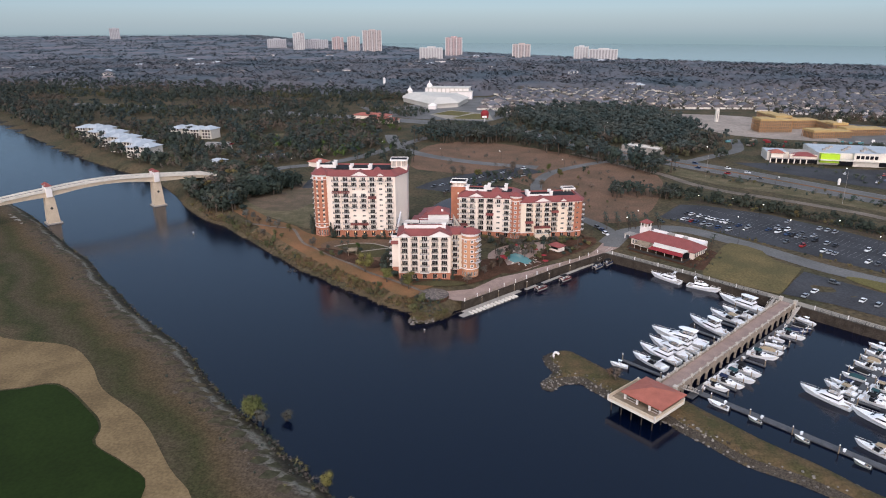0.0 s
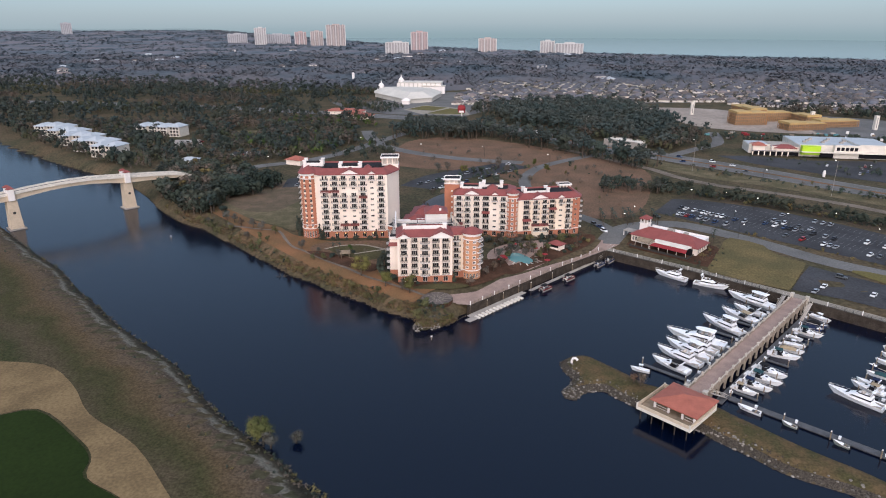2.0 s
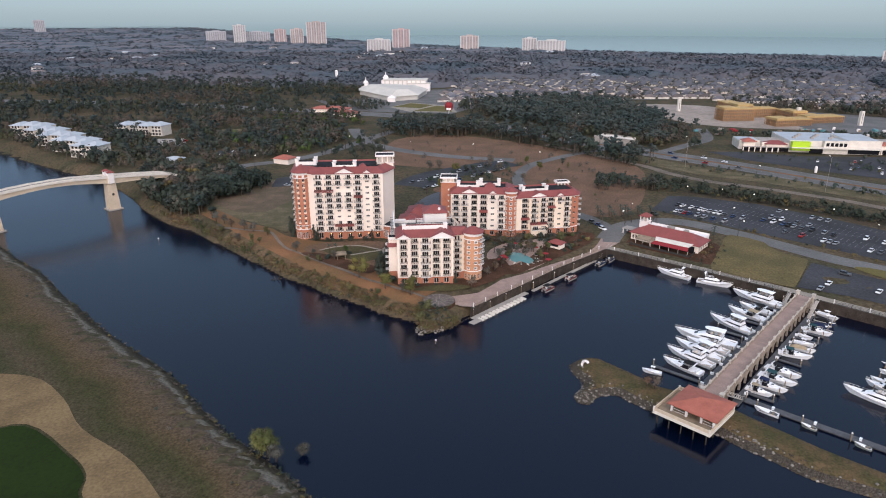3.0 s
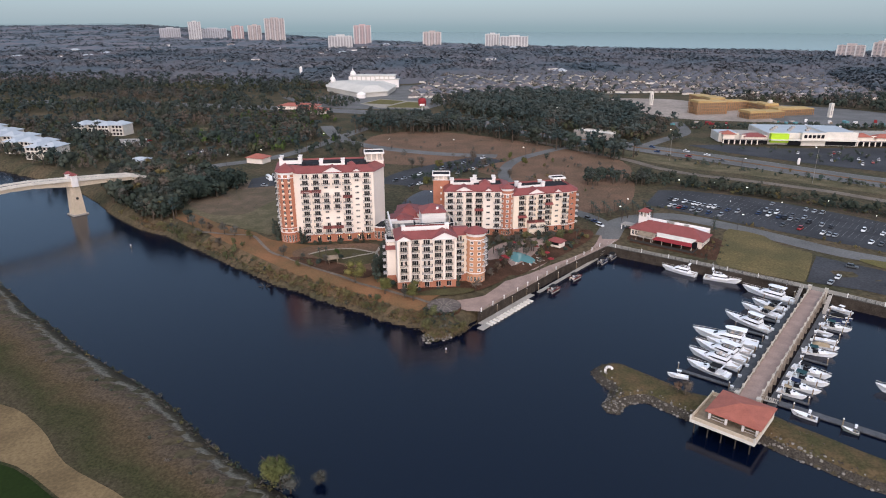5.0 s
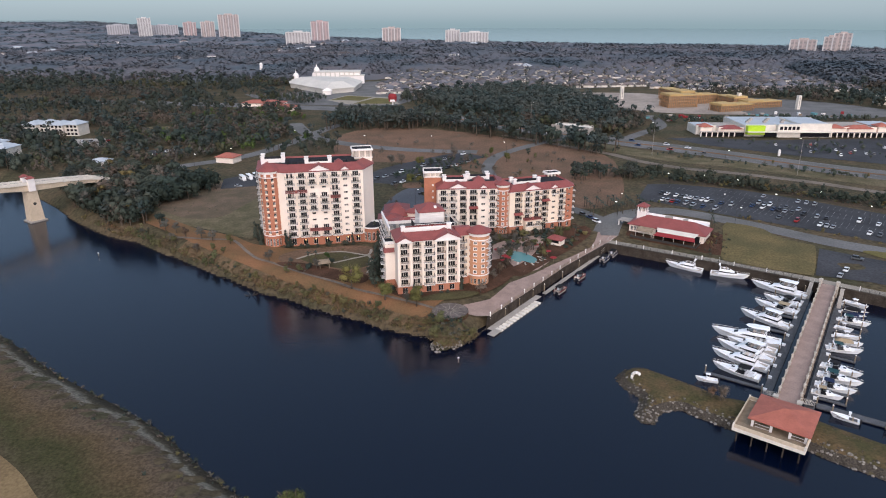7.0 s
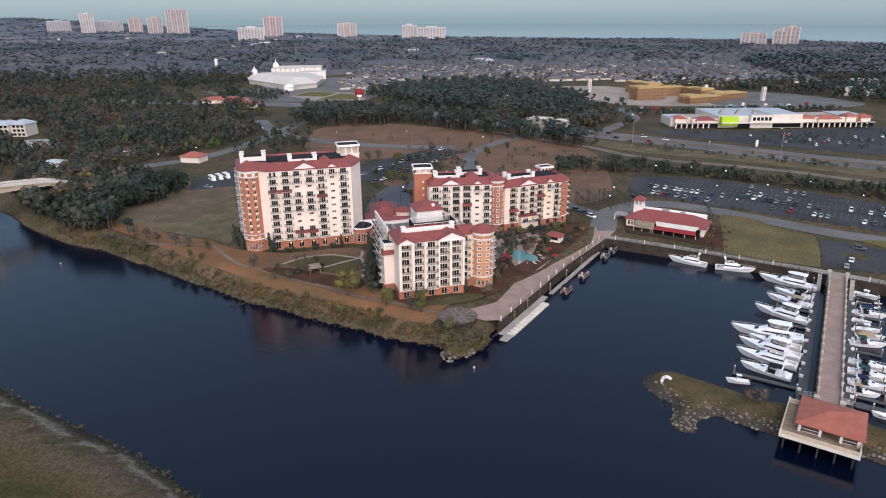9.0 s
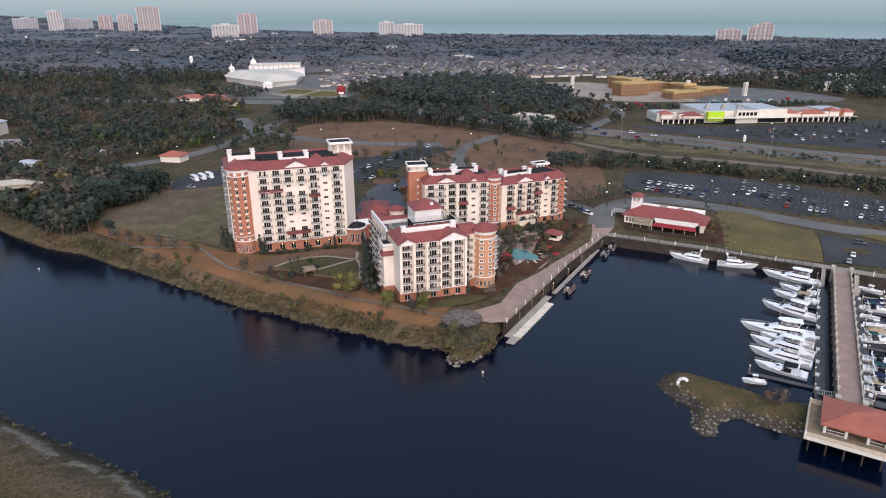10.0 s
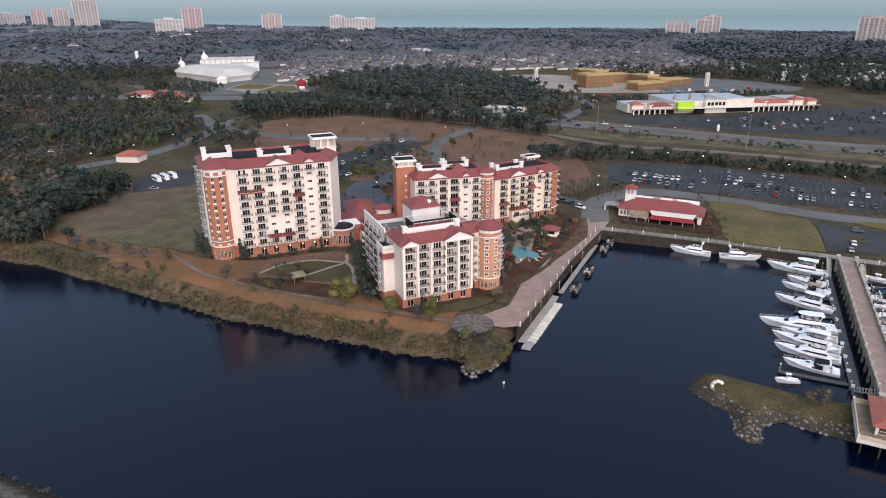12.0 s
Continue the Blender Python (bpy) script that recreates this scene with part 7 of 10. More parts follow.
# ---------------------------------------------------------------- restaurant
def build_restaurant():
    r = thing("restaurant", "cream waterside restaurant with red hip roof and bell tower", "building", (88.5, 294.0, 4.9), -38.0)
    part("wall", Solid().box(0, 33, 1.0, 13, 0, 3.9), M["cream"], r, "cream stucco wall")
    part("roof", Solid().hip(0, 33, 1.0, 13, 3.9, 3.6, 0.9), M["roof"], r, "red metal hip roof")
    part("flat_roof", Solid().box(2, 31, 13.0, 19.5, 0, 4.3).box(2, 31, 13.0, 13.4, 4.3, 4.9).box(2, 31, 19.1, 19.5, 4.3, 4.9), M["white"], r, "white flat service roof")
    part("roof_units", Solid().box(12, 15, 14.5, 17, 4.3, 5.8).box(20, 22, 15, 17, 4.3, 5.4), M["concrete"], r)
    part("terrace_roof", Solid().loft([[(14, -3.2, 3.4), (30, -3.2, 3.4), (31, 1.5, 4.2), (12.5, 1.5, 4.2)], [(14, -3.2, 3.55), (30, -3.2, 3.55), (31, 1.5, 4.35), (12.5, 1.5, 4.35)]]), M["pale"], r, "pale sloping terrace roof")
    part("red_awning", Solid().loft([[(13, -6.0, 2.5), (31, -6.0, 2.5), (30, -3.1, 3.4), (14, -3.1, 3.4)], [(13, -6.0, 2.6), (31, -6.0, 2.6), (30, -3.1, 3.5), (14, -3.1, 3.5)]]), RED, r, "dark red canvas awning")
    part("tan_awning", Solid().loft([[(4.5, -4.0, 2.6), (12, -4.0, 2.6), (11.5, 1.0, 3.9), (5.0, 1.0, 3.9)], [(4.5, -4.0, 2.7), (12, -4.0, 2.7), (11.5, 1.0, 4.0), (5.0, 1.0, 4.0)]]), M["wood"], r, "tan canvas awning")
    for x in (4.7, 8.2, 11.8, 13.2, 17.6, 22, 26.4, 30.8):
        y = -3.8 if x < 12.5 else -5.8
        part("awning_post", Solid().box(x - 0.08, x + 0.08, y - 0.08, y + 0.08, -0.8, 2.6), M["pale"], r)
    # floor coloured dark and a low dark screen added, for the terrace's dim interior
    part("terrace", Solid().box(3, 32, -6.6, 1.0, -1.0, 0.05), M["mulch"], r, "paved dining terrace, coloured dark for its dim interior")
    part("terrace_screen", Solid().box(3.1, 31.9, -6.55, -6.45, 0.05, 1.0).box(3.1, 3.2, -6.4, -4, 0.05, 1.0).box(31.8, 31.9, -6.4, 0.9, 0.05, 1.0), M["rail"], r, "low dark screen added along the terrace edge")
    part("terrace_front", Solid().box(12.5, 31.5, -0.1, 0.1, 0.05, 3.3), M["glass"], r)
    for k in range(5):
        put_window(r, (33, 1.0), (33, 13), 2 + 2.2 * k, 0.9, 1.2, 2.2, -0.03)
    for k in range(3):
        w = put_window(r, (0, 0.98), (33, 0.98), 1.2 + 1.4 * k, 0.9, 1.0, 2.0, 0.0)
    t = part("bell_tower", Solid().box(1.4, 5.4, 6.0, 10.0, 3.0, 8.6), M["white"], r, "white square tower with red pyramid roof")
    part("tower_roof", Solid().hip(1.4, 5.4, 6.0, 10.0, 11.2, 1.7, 0.5), M["roof"], t)
    c = Solid()
    for x in (1.5, 3.2, 4.9):
        for y in (6.1, 9.5):
            c.box(x, x + 0.4, y, y + 0.4, 8.6, 11.0)
    c.box(1.2, 5.6, 5.8, 10.2, 8.5, 8.75).box(1.3, 5.5, 5.9, 10.1, 10.8, 11.1)
    part("belfry", c, M["white"], t)
    part("bell_core", Solid().box(2.4, 4.4, 7.0, 9.0, 8.75, 10.8), M["curtain"], t)
    part("porch", Solid().box(-7, 0.5, 5.5, 10.5, 3.0, 3.4), M["concrete"], r, "grey flat entrance canopy")
    for x, y in ((-6.6, 5.8), (-6.6, 10.2)):
        part("porch_post", Solid().box(x - 0.2, x + 0.2, y - 0.2, y + 0.2, 0, 3.0), M["white"], r)


RED = material("red_canvas", (0.27, 0.028, 0.032), 0.8, 0.12, 0.5, 4.0)
build_restaurant()
drape("restaurant_bed", [(90, 298), (86, 290), (98, 280), (112, 266), (118, 262), (130, 282), (126, 290), (116, 276), (108, 270), (94, 288)], M["mulch"], "dark planted bed round the restaurant", "garden bed", lift=0.18, step=5)

# pool house, umbrellas, gazebo
hut = thing("pool_house", "small pink pool house with red hip roof", "hut", (51.5, 279.5, 5.2), -38)
part("wall", Solid().box(-3, 3, -2.2, 2.2, 0, 2.6), M["cream"], hut)
part("roof", Solid().hip(-3, 3, -2.2, 2.2, 2.6, 1.5, 0.6), M["roof"], hut)
part("opening", Solid().box(-2.2, 2.2, -2.24, -2.1, 1.0, 2.2), M["glass"], hut)


def umbrella_mesh():
    s = Solid()
    n = 8
    k = 0
    rim = ring(0, 0, 2.1, 1.5, n)
    for i in range(n):
        s.face(rim[i], rim[(i + 1) % n], (0, 0, 2.65))
    return s.mesh("canopy", RED)


um, pole = umbrella_mesh(), Solid().tube(0, 0, 0, 2.6, 0.05, n=6).mesh("pole", M["wood"])
rr = random.Random(5)
for k in range(9):
    a = rr.uniform(0, 6.28)
    x, y = 34 + (9 + rr.uniform(0, 5)) * math.cos(a), 264.5 + (9.5 + rr.uniform(0, 4)) * math.sin(a)
    u = thing("parasol", "red canvas parasol on the pool terrace", "parasol", (x, y, height(x, y) + 0.2), 0, "pool parasols")
    part("canopy", um, None, u)
    part("pole", pole, None, u)
lounge = Solid().box(-0.33, 0.33, -0.95, 0.4, 0.3, 0.4).box(-0.33, 0.33, 0.4, 1.0, 0.3, 0.4, pose(0, 0, 0, 22, 0, 0)).mesh("sun_lounger", M["curtain"])
for k in range(16):
    a = k / 16 * 6.28
    x, y = 33.8 + (7.2 + 0.6 * (k % 2)) * math.cos(a), 264.3 + (7.6 + 0.5 * (k % 2)) * math.sin(a)
    lone("sun_lounger", lounge, None, "beige sun lounger on the pool terrace", "sun lounger", group="sun loungers", at=pose(x, y, height(x, y) + 0.22, 0, 0, math.degrees(a) + 90))
gz = thing("gazebo", "small timber gazebo with tan roof beside the lawn", "gazebo", (-46.2, 256.6, 5.8), 15)
part("roof", Solid().hip(-2, 2, -2, 2, 2.6, 0.9, 0.4), M["wood"], gz)
for x in (-1.8, 1.8):
    for y in (-1.8, 1.8):
        part("post", Solid().box(x - 0.1, x + 0.1, y - 0.1, y + 0.1, 0, 2.6), M["wood"], gz)


# ---------------------------------------------------------------- cars
PAINT = [material("car_" + n, c, 0.3, 0.05, 0.5, 2.0, metal=mt, spec=0.5) for n, c, mt in
         (("white", (0.8, 0.8, 0.8), 0), ("silver", (0.45, 0.46, 0.48), 0.5), ("black", (0.015, 0.015, 0.018), 0), ("grey", (0.12, 0.125, 0.13), 0.4), ("red", (0.3, 0.02, 0.02), 0), ("blue", (0.03, 0.06, 0.14), 0.2))]
PAINT_NAMES = ["white", "silver", "black", "dark grey", "red", "dark blue"]
tyre = Solid()
tyre.loft([[(0.33 * math.cos(a), y, 0.33 + 0.33 * math.sin(a)) for a in [2 * math.pi * i / 10 for i in range(10)]] for y in (-0.11, 0.11)])
TYRE = tyre.mesh("wheel", M["membrane"])


def car_template(k, tall, wheels=True):
    c = thing("car", f"parked {PAINT_NAMES[k]} {'sport utility car' if tall else 'saloon car'} on the asphalt", "car", (0, 0, 0), 0, "parked cars")
    h = 0.95 if tall else 0.82
    ring_lo = [(-2.25, -0.82), (2.1, -0.8), (2.3, -0.5), (2.3, 0.5), (2.1, 0.8), (-2.25, 0.82)]
    b = Solid().loft([[(x, y, 0.28) for x, y in ring_lo], [(x * 1.01, y * 1.08, 0.55) for x, y in ring_lo], [(x * 0.98, y * 1.02, h) for x, y in ring_lo]])
    part("body", b, PAINT[k], c)
    x0, x1, top = (-2.1, 0.9, 1.72) if tall else (-1.5, 0.85, 1.42)
    cab = Solid().loft([[(x0, -0.78, h), (x1, -0.78, h), (x1, 0.78, h), (x0, 0.78, h)], [(x0 + 0.35, -0.62, top), (x1 - 0.65, -0.62, top), (x1 - 0.65, 0.62, top), (x0 + 0.35, 0.62, top)]], False, False)
    part("window_band", cab, M["glass"], c)
    part("top", Solid().box(x0 + 0.33, x1 - 0.63, -0.64, 0.64, top - 0.04, top + 0.03), PAINT[k], c)
    for x in (-1.4, 1.4) if wheels else ():
        for y in (-0.75, 0.75):
            part("wheel", TYRE, None, c, at=(x, y, 0))
    return c


CARS = {}


def park(x, y, turn, k=None, tall=None, z=None):
    k = rr.choice((0, 0, 0, 0, 1, 1, 2, 2, 3, 3, 4, 5)) if k is None else k
    tall = rr.random() < 0.5 if tall is None else tall
    zz = height(x, y) + 0.17 if z is None else z
    m = pose(x, y, zz, 0, 0, turn)
    key = (k, tall, y < 380)
    if key not in CARS:
        CARS[key] = car_template(*key)
        CARS[key].matrix_basis = m
        return CARS[key]
    return copy_thing(CARS[key], m)


lot_turn = math.degrees(math.atan2(-0.69, 0.72)) + 90
for v, us in ((8, (9, 11.7, 14, 16.6, 21, 25, 30, 36)), (20.5, (3, 6, 11, 14, 16.5, 19, 22, 25, 27.6, 30, 35, 40)), (25.5, (49, 54, 59, 61.7, 64.4, 68, 73, 79, 83)), (33, (50, 52.7, 55.4, 63, 69)),
              (49, (48, 65, 69, 73)), (12, (65, 73, 83, 85.7, 88.4, 103, 107, 112, 119)), (30, (96, 104, 110)), (40, (108, 118))):
    for u in us:
        x, y = lot_point(u, v)
        park(x, y, lot_turn + rr.choice((0, 180)) + rr.uniform(-3, 3))
x, y = lot_point(4, -7)
park(x, y, lot_turn - 90, 2, True)
for x, y, a in ((74, 318, -60), (76.5, 313.5, -55), (77.5, 307, -62), (152, 236.5, 48), (157, 240.5, 48), (168, 250, -40), (172, 232, 48), (176, 228, 48), (205, 206, 48), (-109, 408, 20), (-109, 389, -20), (66, 335, -50)):
    park(x, y, a)
for k in range(26):
    t = 0.02 + k / 27
    a = (-30 + 66 * t, 392 + 78 * t)
    side = 8.5 if k % 2 else -8.5
    if rr.random() < 0.75:
        park(a[0] - side * 0.76 + 3, a[1] + side * 0.65 - 2, 140 + 90)
for k in range(14):
    park(20 + 30 * math.cos(0.4 + k * 0.16), 350 + 22 * math.sin(0.4 + k * 0.16), 30 + 9 * k)
for k in range(18):
    q = hw[14 + int(3.1 * k)]
    side = (6.5, -6.5, 10.0, -9.5)[k % 4]
    park(q[0] + side * 0.68 + rr.uniform(-3, 3), q[1] + side * 0.73 + rr.uniform(-3, 3), -44 if side > 0 else 136)
for k in range(60):
    u, v = rr.uniform(0, 1), rr.choice((0.15, 0.32, 0.5, 0.68, 0.85))
    x, y = 250 + 190 * u, 492 - 74 * u * v - 40 * v
    if rr.random() < 0.55:
        park(x, y, 62)

van_body = material("shuttle_white", (0.8, 0.8, 0.79), 0.35, 0.05)
for x, y, a in ((-110, 405, 300), (-106.5, 407.5, 300), (-103, 410, 300)):
    v = thing("shuttle_bus", "white shuttle bus parked on the service lot", "bus", (x, y, 5.65), a, "shuttle buses")
    part("body", Solid().box(-3.6, 3.0, -1.1, 1.1, 0.4, 2.9).loft([[(3.0, -1.1, 0.4), (4.0, -1.0, 0.4), (4.0, 1.0, 0.4), (3.0, 1.1, 0.4)], [(3.0, -1.1, 1.5), (3.9, -0.95, 1.3), (3.9, 0.95, 1.3), (3.0, 1.1, 1.5)]]), van_body, v)
    part("window_band", Solid().box(-3.2, 2.6, -1.13, 1.13, 1.6, 2.4), M["glass"], v)
    for xx in (-2.4, 2.8):
        for yy in (-1.0, 1.0):
            part("wheel", TYRE, None, v, at=(xx, yy, 0.05))


# ---------------------------------------------------------------- poles and lamps
def lamp(x, y, h, label="tall grey street lamp beside the road", group="street lamps"):
    z = height(x, y)
    l = thing("street_lamp", label, "street lamp", (x, y, z), rr.uniform(0, 360), group)
    part("pole", Solid().tube(0, 0, 0, h, 0.11, 0.06, 6), M["concrete"] if h > 12 else M["rail"], l)
    part("arm", Solid().rod((0, 0, h - 0.2), (1.6, 0, h + 0.2), 0.05), M["rail"], l)
    part("head", Solid().box(1.3, 2.1, -0.16, 0.16, h + 0.1, h + 0.28), LAMPHEAD, l)


LAMPHEAD = bpy.data.materials.new("lit_lamp_head")
LAMPHEAD.use_nodes = True
LAMPHEAD.node_tree.nodes["Principled BSDF"].inputs["Emission Color"].default_value = (1, 0.95, 0.85, 1)
LAMPHEAD.node_tree.nodes["Principled BSDF"].inputs["Emission Strength"].default_value = 2.0
for x, y in ((161.7, 459.8), (228, 393), (98, 577)):
    lamp(x, y, 22, "tall pale highway mast beside the road", "highway masts")
for u, v in ((0, 38), (33, 46), (38, 12), (75, 44), (60, 28), (100, 30), (16, 46)):
    lamp(*lot_point(u, v), 8)
for x, y in ((-128, 462), (-150, 446), (-112, 492), (-98, 530), (20, 372), (-8, 345), (60, 470), (10, 500), (-40, 505), (96, 330), (142, 300), (60, 560), (200, 430), (90, 315)):
    lamp(x, y, 8)

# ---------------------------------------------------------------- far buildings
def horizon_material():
    """A glowing backdrop in the distant sea's colour, paled with height as haze, melting into the sky."""
    m = bpy.data.materials.new("glowing_sea_backdrop")
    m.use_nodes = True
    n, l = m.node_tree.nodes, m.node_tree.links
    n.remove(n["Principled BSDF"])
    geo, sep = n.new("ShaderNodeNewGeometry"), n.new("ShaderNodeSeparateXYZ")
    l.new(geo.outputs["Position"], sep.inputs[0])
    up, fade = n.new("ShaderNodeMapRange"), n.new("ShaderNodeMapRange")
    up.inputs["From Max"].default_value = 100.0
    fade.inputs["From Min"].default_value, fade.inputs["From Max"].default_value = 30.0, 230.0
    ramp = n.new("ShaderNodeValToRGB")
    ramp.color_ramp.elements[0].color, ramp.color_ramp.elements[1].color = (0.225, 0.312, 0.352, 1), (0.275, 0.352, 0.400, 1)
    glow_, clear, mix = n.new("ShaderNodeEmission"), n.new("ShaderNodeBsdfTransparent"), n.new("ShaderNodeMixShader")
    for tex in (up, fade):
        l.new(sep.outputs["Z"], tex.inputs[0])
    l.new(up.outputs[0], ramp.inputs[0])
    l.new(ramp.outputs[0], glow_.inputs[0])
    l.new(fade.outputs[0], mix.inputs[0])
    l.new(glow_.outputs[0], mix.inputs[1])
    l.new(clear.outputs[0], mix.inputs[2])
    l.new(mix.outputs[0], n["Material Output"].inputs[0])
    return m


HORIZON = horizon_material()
# upright glowing band, added to stand for sea and haze beyond the water sheet
backdrop_band = Solid()
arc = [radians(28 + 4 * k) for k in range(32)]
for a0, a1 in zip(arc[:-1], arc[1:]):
    backdrop_band.face((4700 * math.cos(a1), 4700 * math.sin(a1), -1), (4700 * math.cos(a0), 4700 * math.sin(a0), -1), (4700 * math.cos(a0), 4700 * math.sin(a0), 240), (4700 * math.cos(a1), 4700 * math.sin(a1), 240))
lone("backdrop", backdrop_band, HORIZON, "glowing blue-grey backdrop of distant sea hazing into the sky", "backdrop", "structure")

# tower colours are paled and greyed, so they carry the haze of distance
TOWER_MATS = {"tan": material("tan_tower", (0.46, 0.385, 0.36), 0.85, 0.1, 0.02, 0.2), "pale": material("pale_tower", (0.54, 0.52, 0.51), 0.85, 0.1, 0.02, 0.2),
              "rose": material("rose_tower", (0.46, 0.34, 0.33), 0.85, 0.1, 0.02, 0.2), "dim": material("haze_grey_tower", (0.42, 0.42, 0.44), 0.85, 0.1, 0.02, 0.2)}
# the shade of recessed balconies, put into a flat grey
M["slot"] = material("shaded_balconies", (0.26, 0.24, 0.25), 0.9, 0.2, 0.05, 0.3)


def sea_tower(x, y, w, z0, top, kind, steps=1):
    """A seaside apartment tower: piers, flat panels in the grey of shaded balconies, and a stepped head."""
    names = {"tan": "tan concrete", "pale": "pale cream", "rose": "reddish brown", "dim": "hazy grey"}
    t = thing("apartment_tower", f"{names[kind]} seaside apartment tower beyond the woods", "building", (x, y, 4), -math.degrees(math.atan2(x, y)), "seaside towers")
    h, d, n = top - 4, 22.0, max(3, round(w / 9))
    part("wall", Solid().box(-w / 2, w / 2, -d / 2 + 1.2, d / 2, 0, h), TOWER_MATS[kind], t)
    for k in range(n + 1):
        xx = -w / 2 + w * k / n
        part("fin", Solid().box(xx - w / n * 0.16, xx + w / n * 0.16, -d / 2, -d / 2 + 1.2, 0, h + (2.5 if k % 2 else 0.5)), TOWER_MATS["pale" if kind != "dim" else "dim"] if k % 2 == 0 else TOWER_MATS[kind], t)
    floors = int(h / 3.1)
    for k in range(n):
        xx = -w / 2 + w * (k + 0.5) / n
        s = Solid()
        for f in range(floors):
            s.box(xx - w / n * 0.3, xx + w / n * 0.3, -d / 2 + 1.1, -d / 2 + 1.19, f * 3.1 + 0.9, f * 3.1 + 2.7)
        part("balcony_row", s, M["slot"], t)
    part("roof_house", Solid().box(-w * 0.18, w * 0.2, -4, 6, h, h + 4.5).box(-w / 2, w / 2, -d / 2 + 1.0, d / 2 + 0.2, h, h + 0.8), TOWER_MATS[kind], t)


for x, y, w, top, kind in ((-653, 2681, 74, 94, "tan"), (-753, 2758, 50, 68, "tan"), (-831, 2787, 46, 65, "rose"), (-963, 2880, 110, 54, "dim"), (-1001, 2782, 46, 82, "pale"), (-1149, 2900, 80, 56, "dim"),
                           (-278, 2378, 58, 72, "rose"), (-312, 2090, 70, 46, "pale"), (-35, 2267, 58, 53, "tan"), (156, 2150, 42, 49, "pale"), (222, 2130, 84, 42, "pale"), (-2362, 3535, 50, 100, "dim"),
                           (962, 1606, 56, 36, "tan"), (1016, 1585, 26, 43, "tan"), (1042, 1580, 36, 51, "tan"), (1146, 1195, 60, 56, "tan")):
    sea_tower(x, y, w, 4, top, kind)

# white theatre with cupolas, its lawn and the red sign
th = thing("theatre", "large white theatre hall with ornate cupolas", "building", (-110, 900, 5.5))
hall = [(6, -56), (38, -32), (44, 40), (-14, 62), (-54, 48), (-50, 26)]
part("hall", Solid().prism(hall, 0, 5.5), M["theatre"], th)
part("hall_roof", Solid().loft([[(x, y, 5.5) for x, y in offset_ring(hall, -1.5)], [(x, y, 6.3) for x, y in offset_ring(hall, -1.5)], [(x, y, 13.0) for x, y in offset_ring(hall, 15)]]), M["theatre"], th, "pale sloping hall roof")
part("stage_house", Solid().box(-24, 40, 78, 108, 0, 15).box(14, 46, 72, 84, 0, 11), M["white"], th)
part("stage_parapet", Solid().box(-25, 41, 77, 109, 15, 16.2).box(13, 47, 71, 85, 11, 11.8), M["theatre"], th)
for k in range(9):
    part("pilaster", Solid().box(-22 + 6.6 * k, -20.6 + 6.6 * k, 77.2, 78, 0, 15), M["theatre"], th)
part("entrance_porch", Solid().box(2, 12, -62, -54, 0, 5).hip(2, 12, -62, -54, 5, 3, 0.8), M["white"], th)
for x, y, z in ((-48, 66, 6.0), (-22, 92, 12.0)):
    s = Solid().box(x - 6, x + 6, y - 6, y + 6, 0, z + 2).tube(x, y, z + 2, z + 6, 4.4, 4.0, 12).tube(x, y, z + 6, z + 6.5, 4.6, 4.6, 12)
    s.loft([ring(x, y, z + 6.5 + 3.6 * math.sin(a), 3.8 * math.cos(a) + 0.05, 12) for a in [0, 0.4, 0.8, 1.2, 1.5]])
    s.tube(x, y, z + 10, z + 12, 0.9, 0.8, 8).tube(x, y, z + 12, z + 15, 0.5, 0.1, 8)
    part("cupola", s, M["white"], th, "white domed cupola with finial")
drape("theatre_lot", [(-205, 850), (-160, 770), (-110, 742), (-20, 732), (8, 790), (-8, 900), (-30, 1000), (-60, 1000), (-150, 870)], M["old_asphalt"], "grey theatre car park", "parking lot", lift=0.15, step=40)
drape("lawn_kerb", [(-98, 786), (-78, 832), (-24, 802), (-14, 742), (-70, 745)], M["pathway"], "pale path round the theatre lawns", "path", lift=0.25, step=20)
for q in ([(-94, 788), (-77, 826), (-46, 809), (-60, 776)], [(-57, 772), (-42, 802), (-28, 794), (-20, 747), (-66, 751)]):
    drape("theatre_lawn", q, M["lawn"], "bright lawn before the theatre", "lawn", lift=0.36, step=20)
drape("pond", smooth_line([(-38, 850), (-20, 850), (-12, 930), (-20, 990), (-40, 960)], 4, True), M["water"], "small dark pond beside the theatre", "water", lift=0.3, step=40)
sg = thing("roadside_sign", "tall red and white sign structure by the highway", "sign", (-22, 712, 5.5), 0)
part("mast", Solid().tube(0, 0, 0, 9, 0.8, n=8), M["white"], sg)
part("red_tower", Solid().loft([ring(0, 0, 7, 3.8, 10), ring(0, 0, 12, 4.6, 10), ring(0, 0, 14.5, 3.6, 10), ring(0, 0, 15.2, 2.2, 10)]), RED, sg)
part("panel", Solid().box(-2.6, 2.6, -4.9, -4.4, 7.5, 9.6), M["white"], sg)
wt = thing("water_tower", "slim white tower above the woods", "tower", (-241, 1148, 5.5))
part("shaft", Solid().tube(0, 0, 0, 16, 2.6, 2.4, 10), M["white"], wt)
part("cap", Solid().tube(0, 0, 16, 17.5, 2.7, 1.2, 10), M["white"], wt)


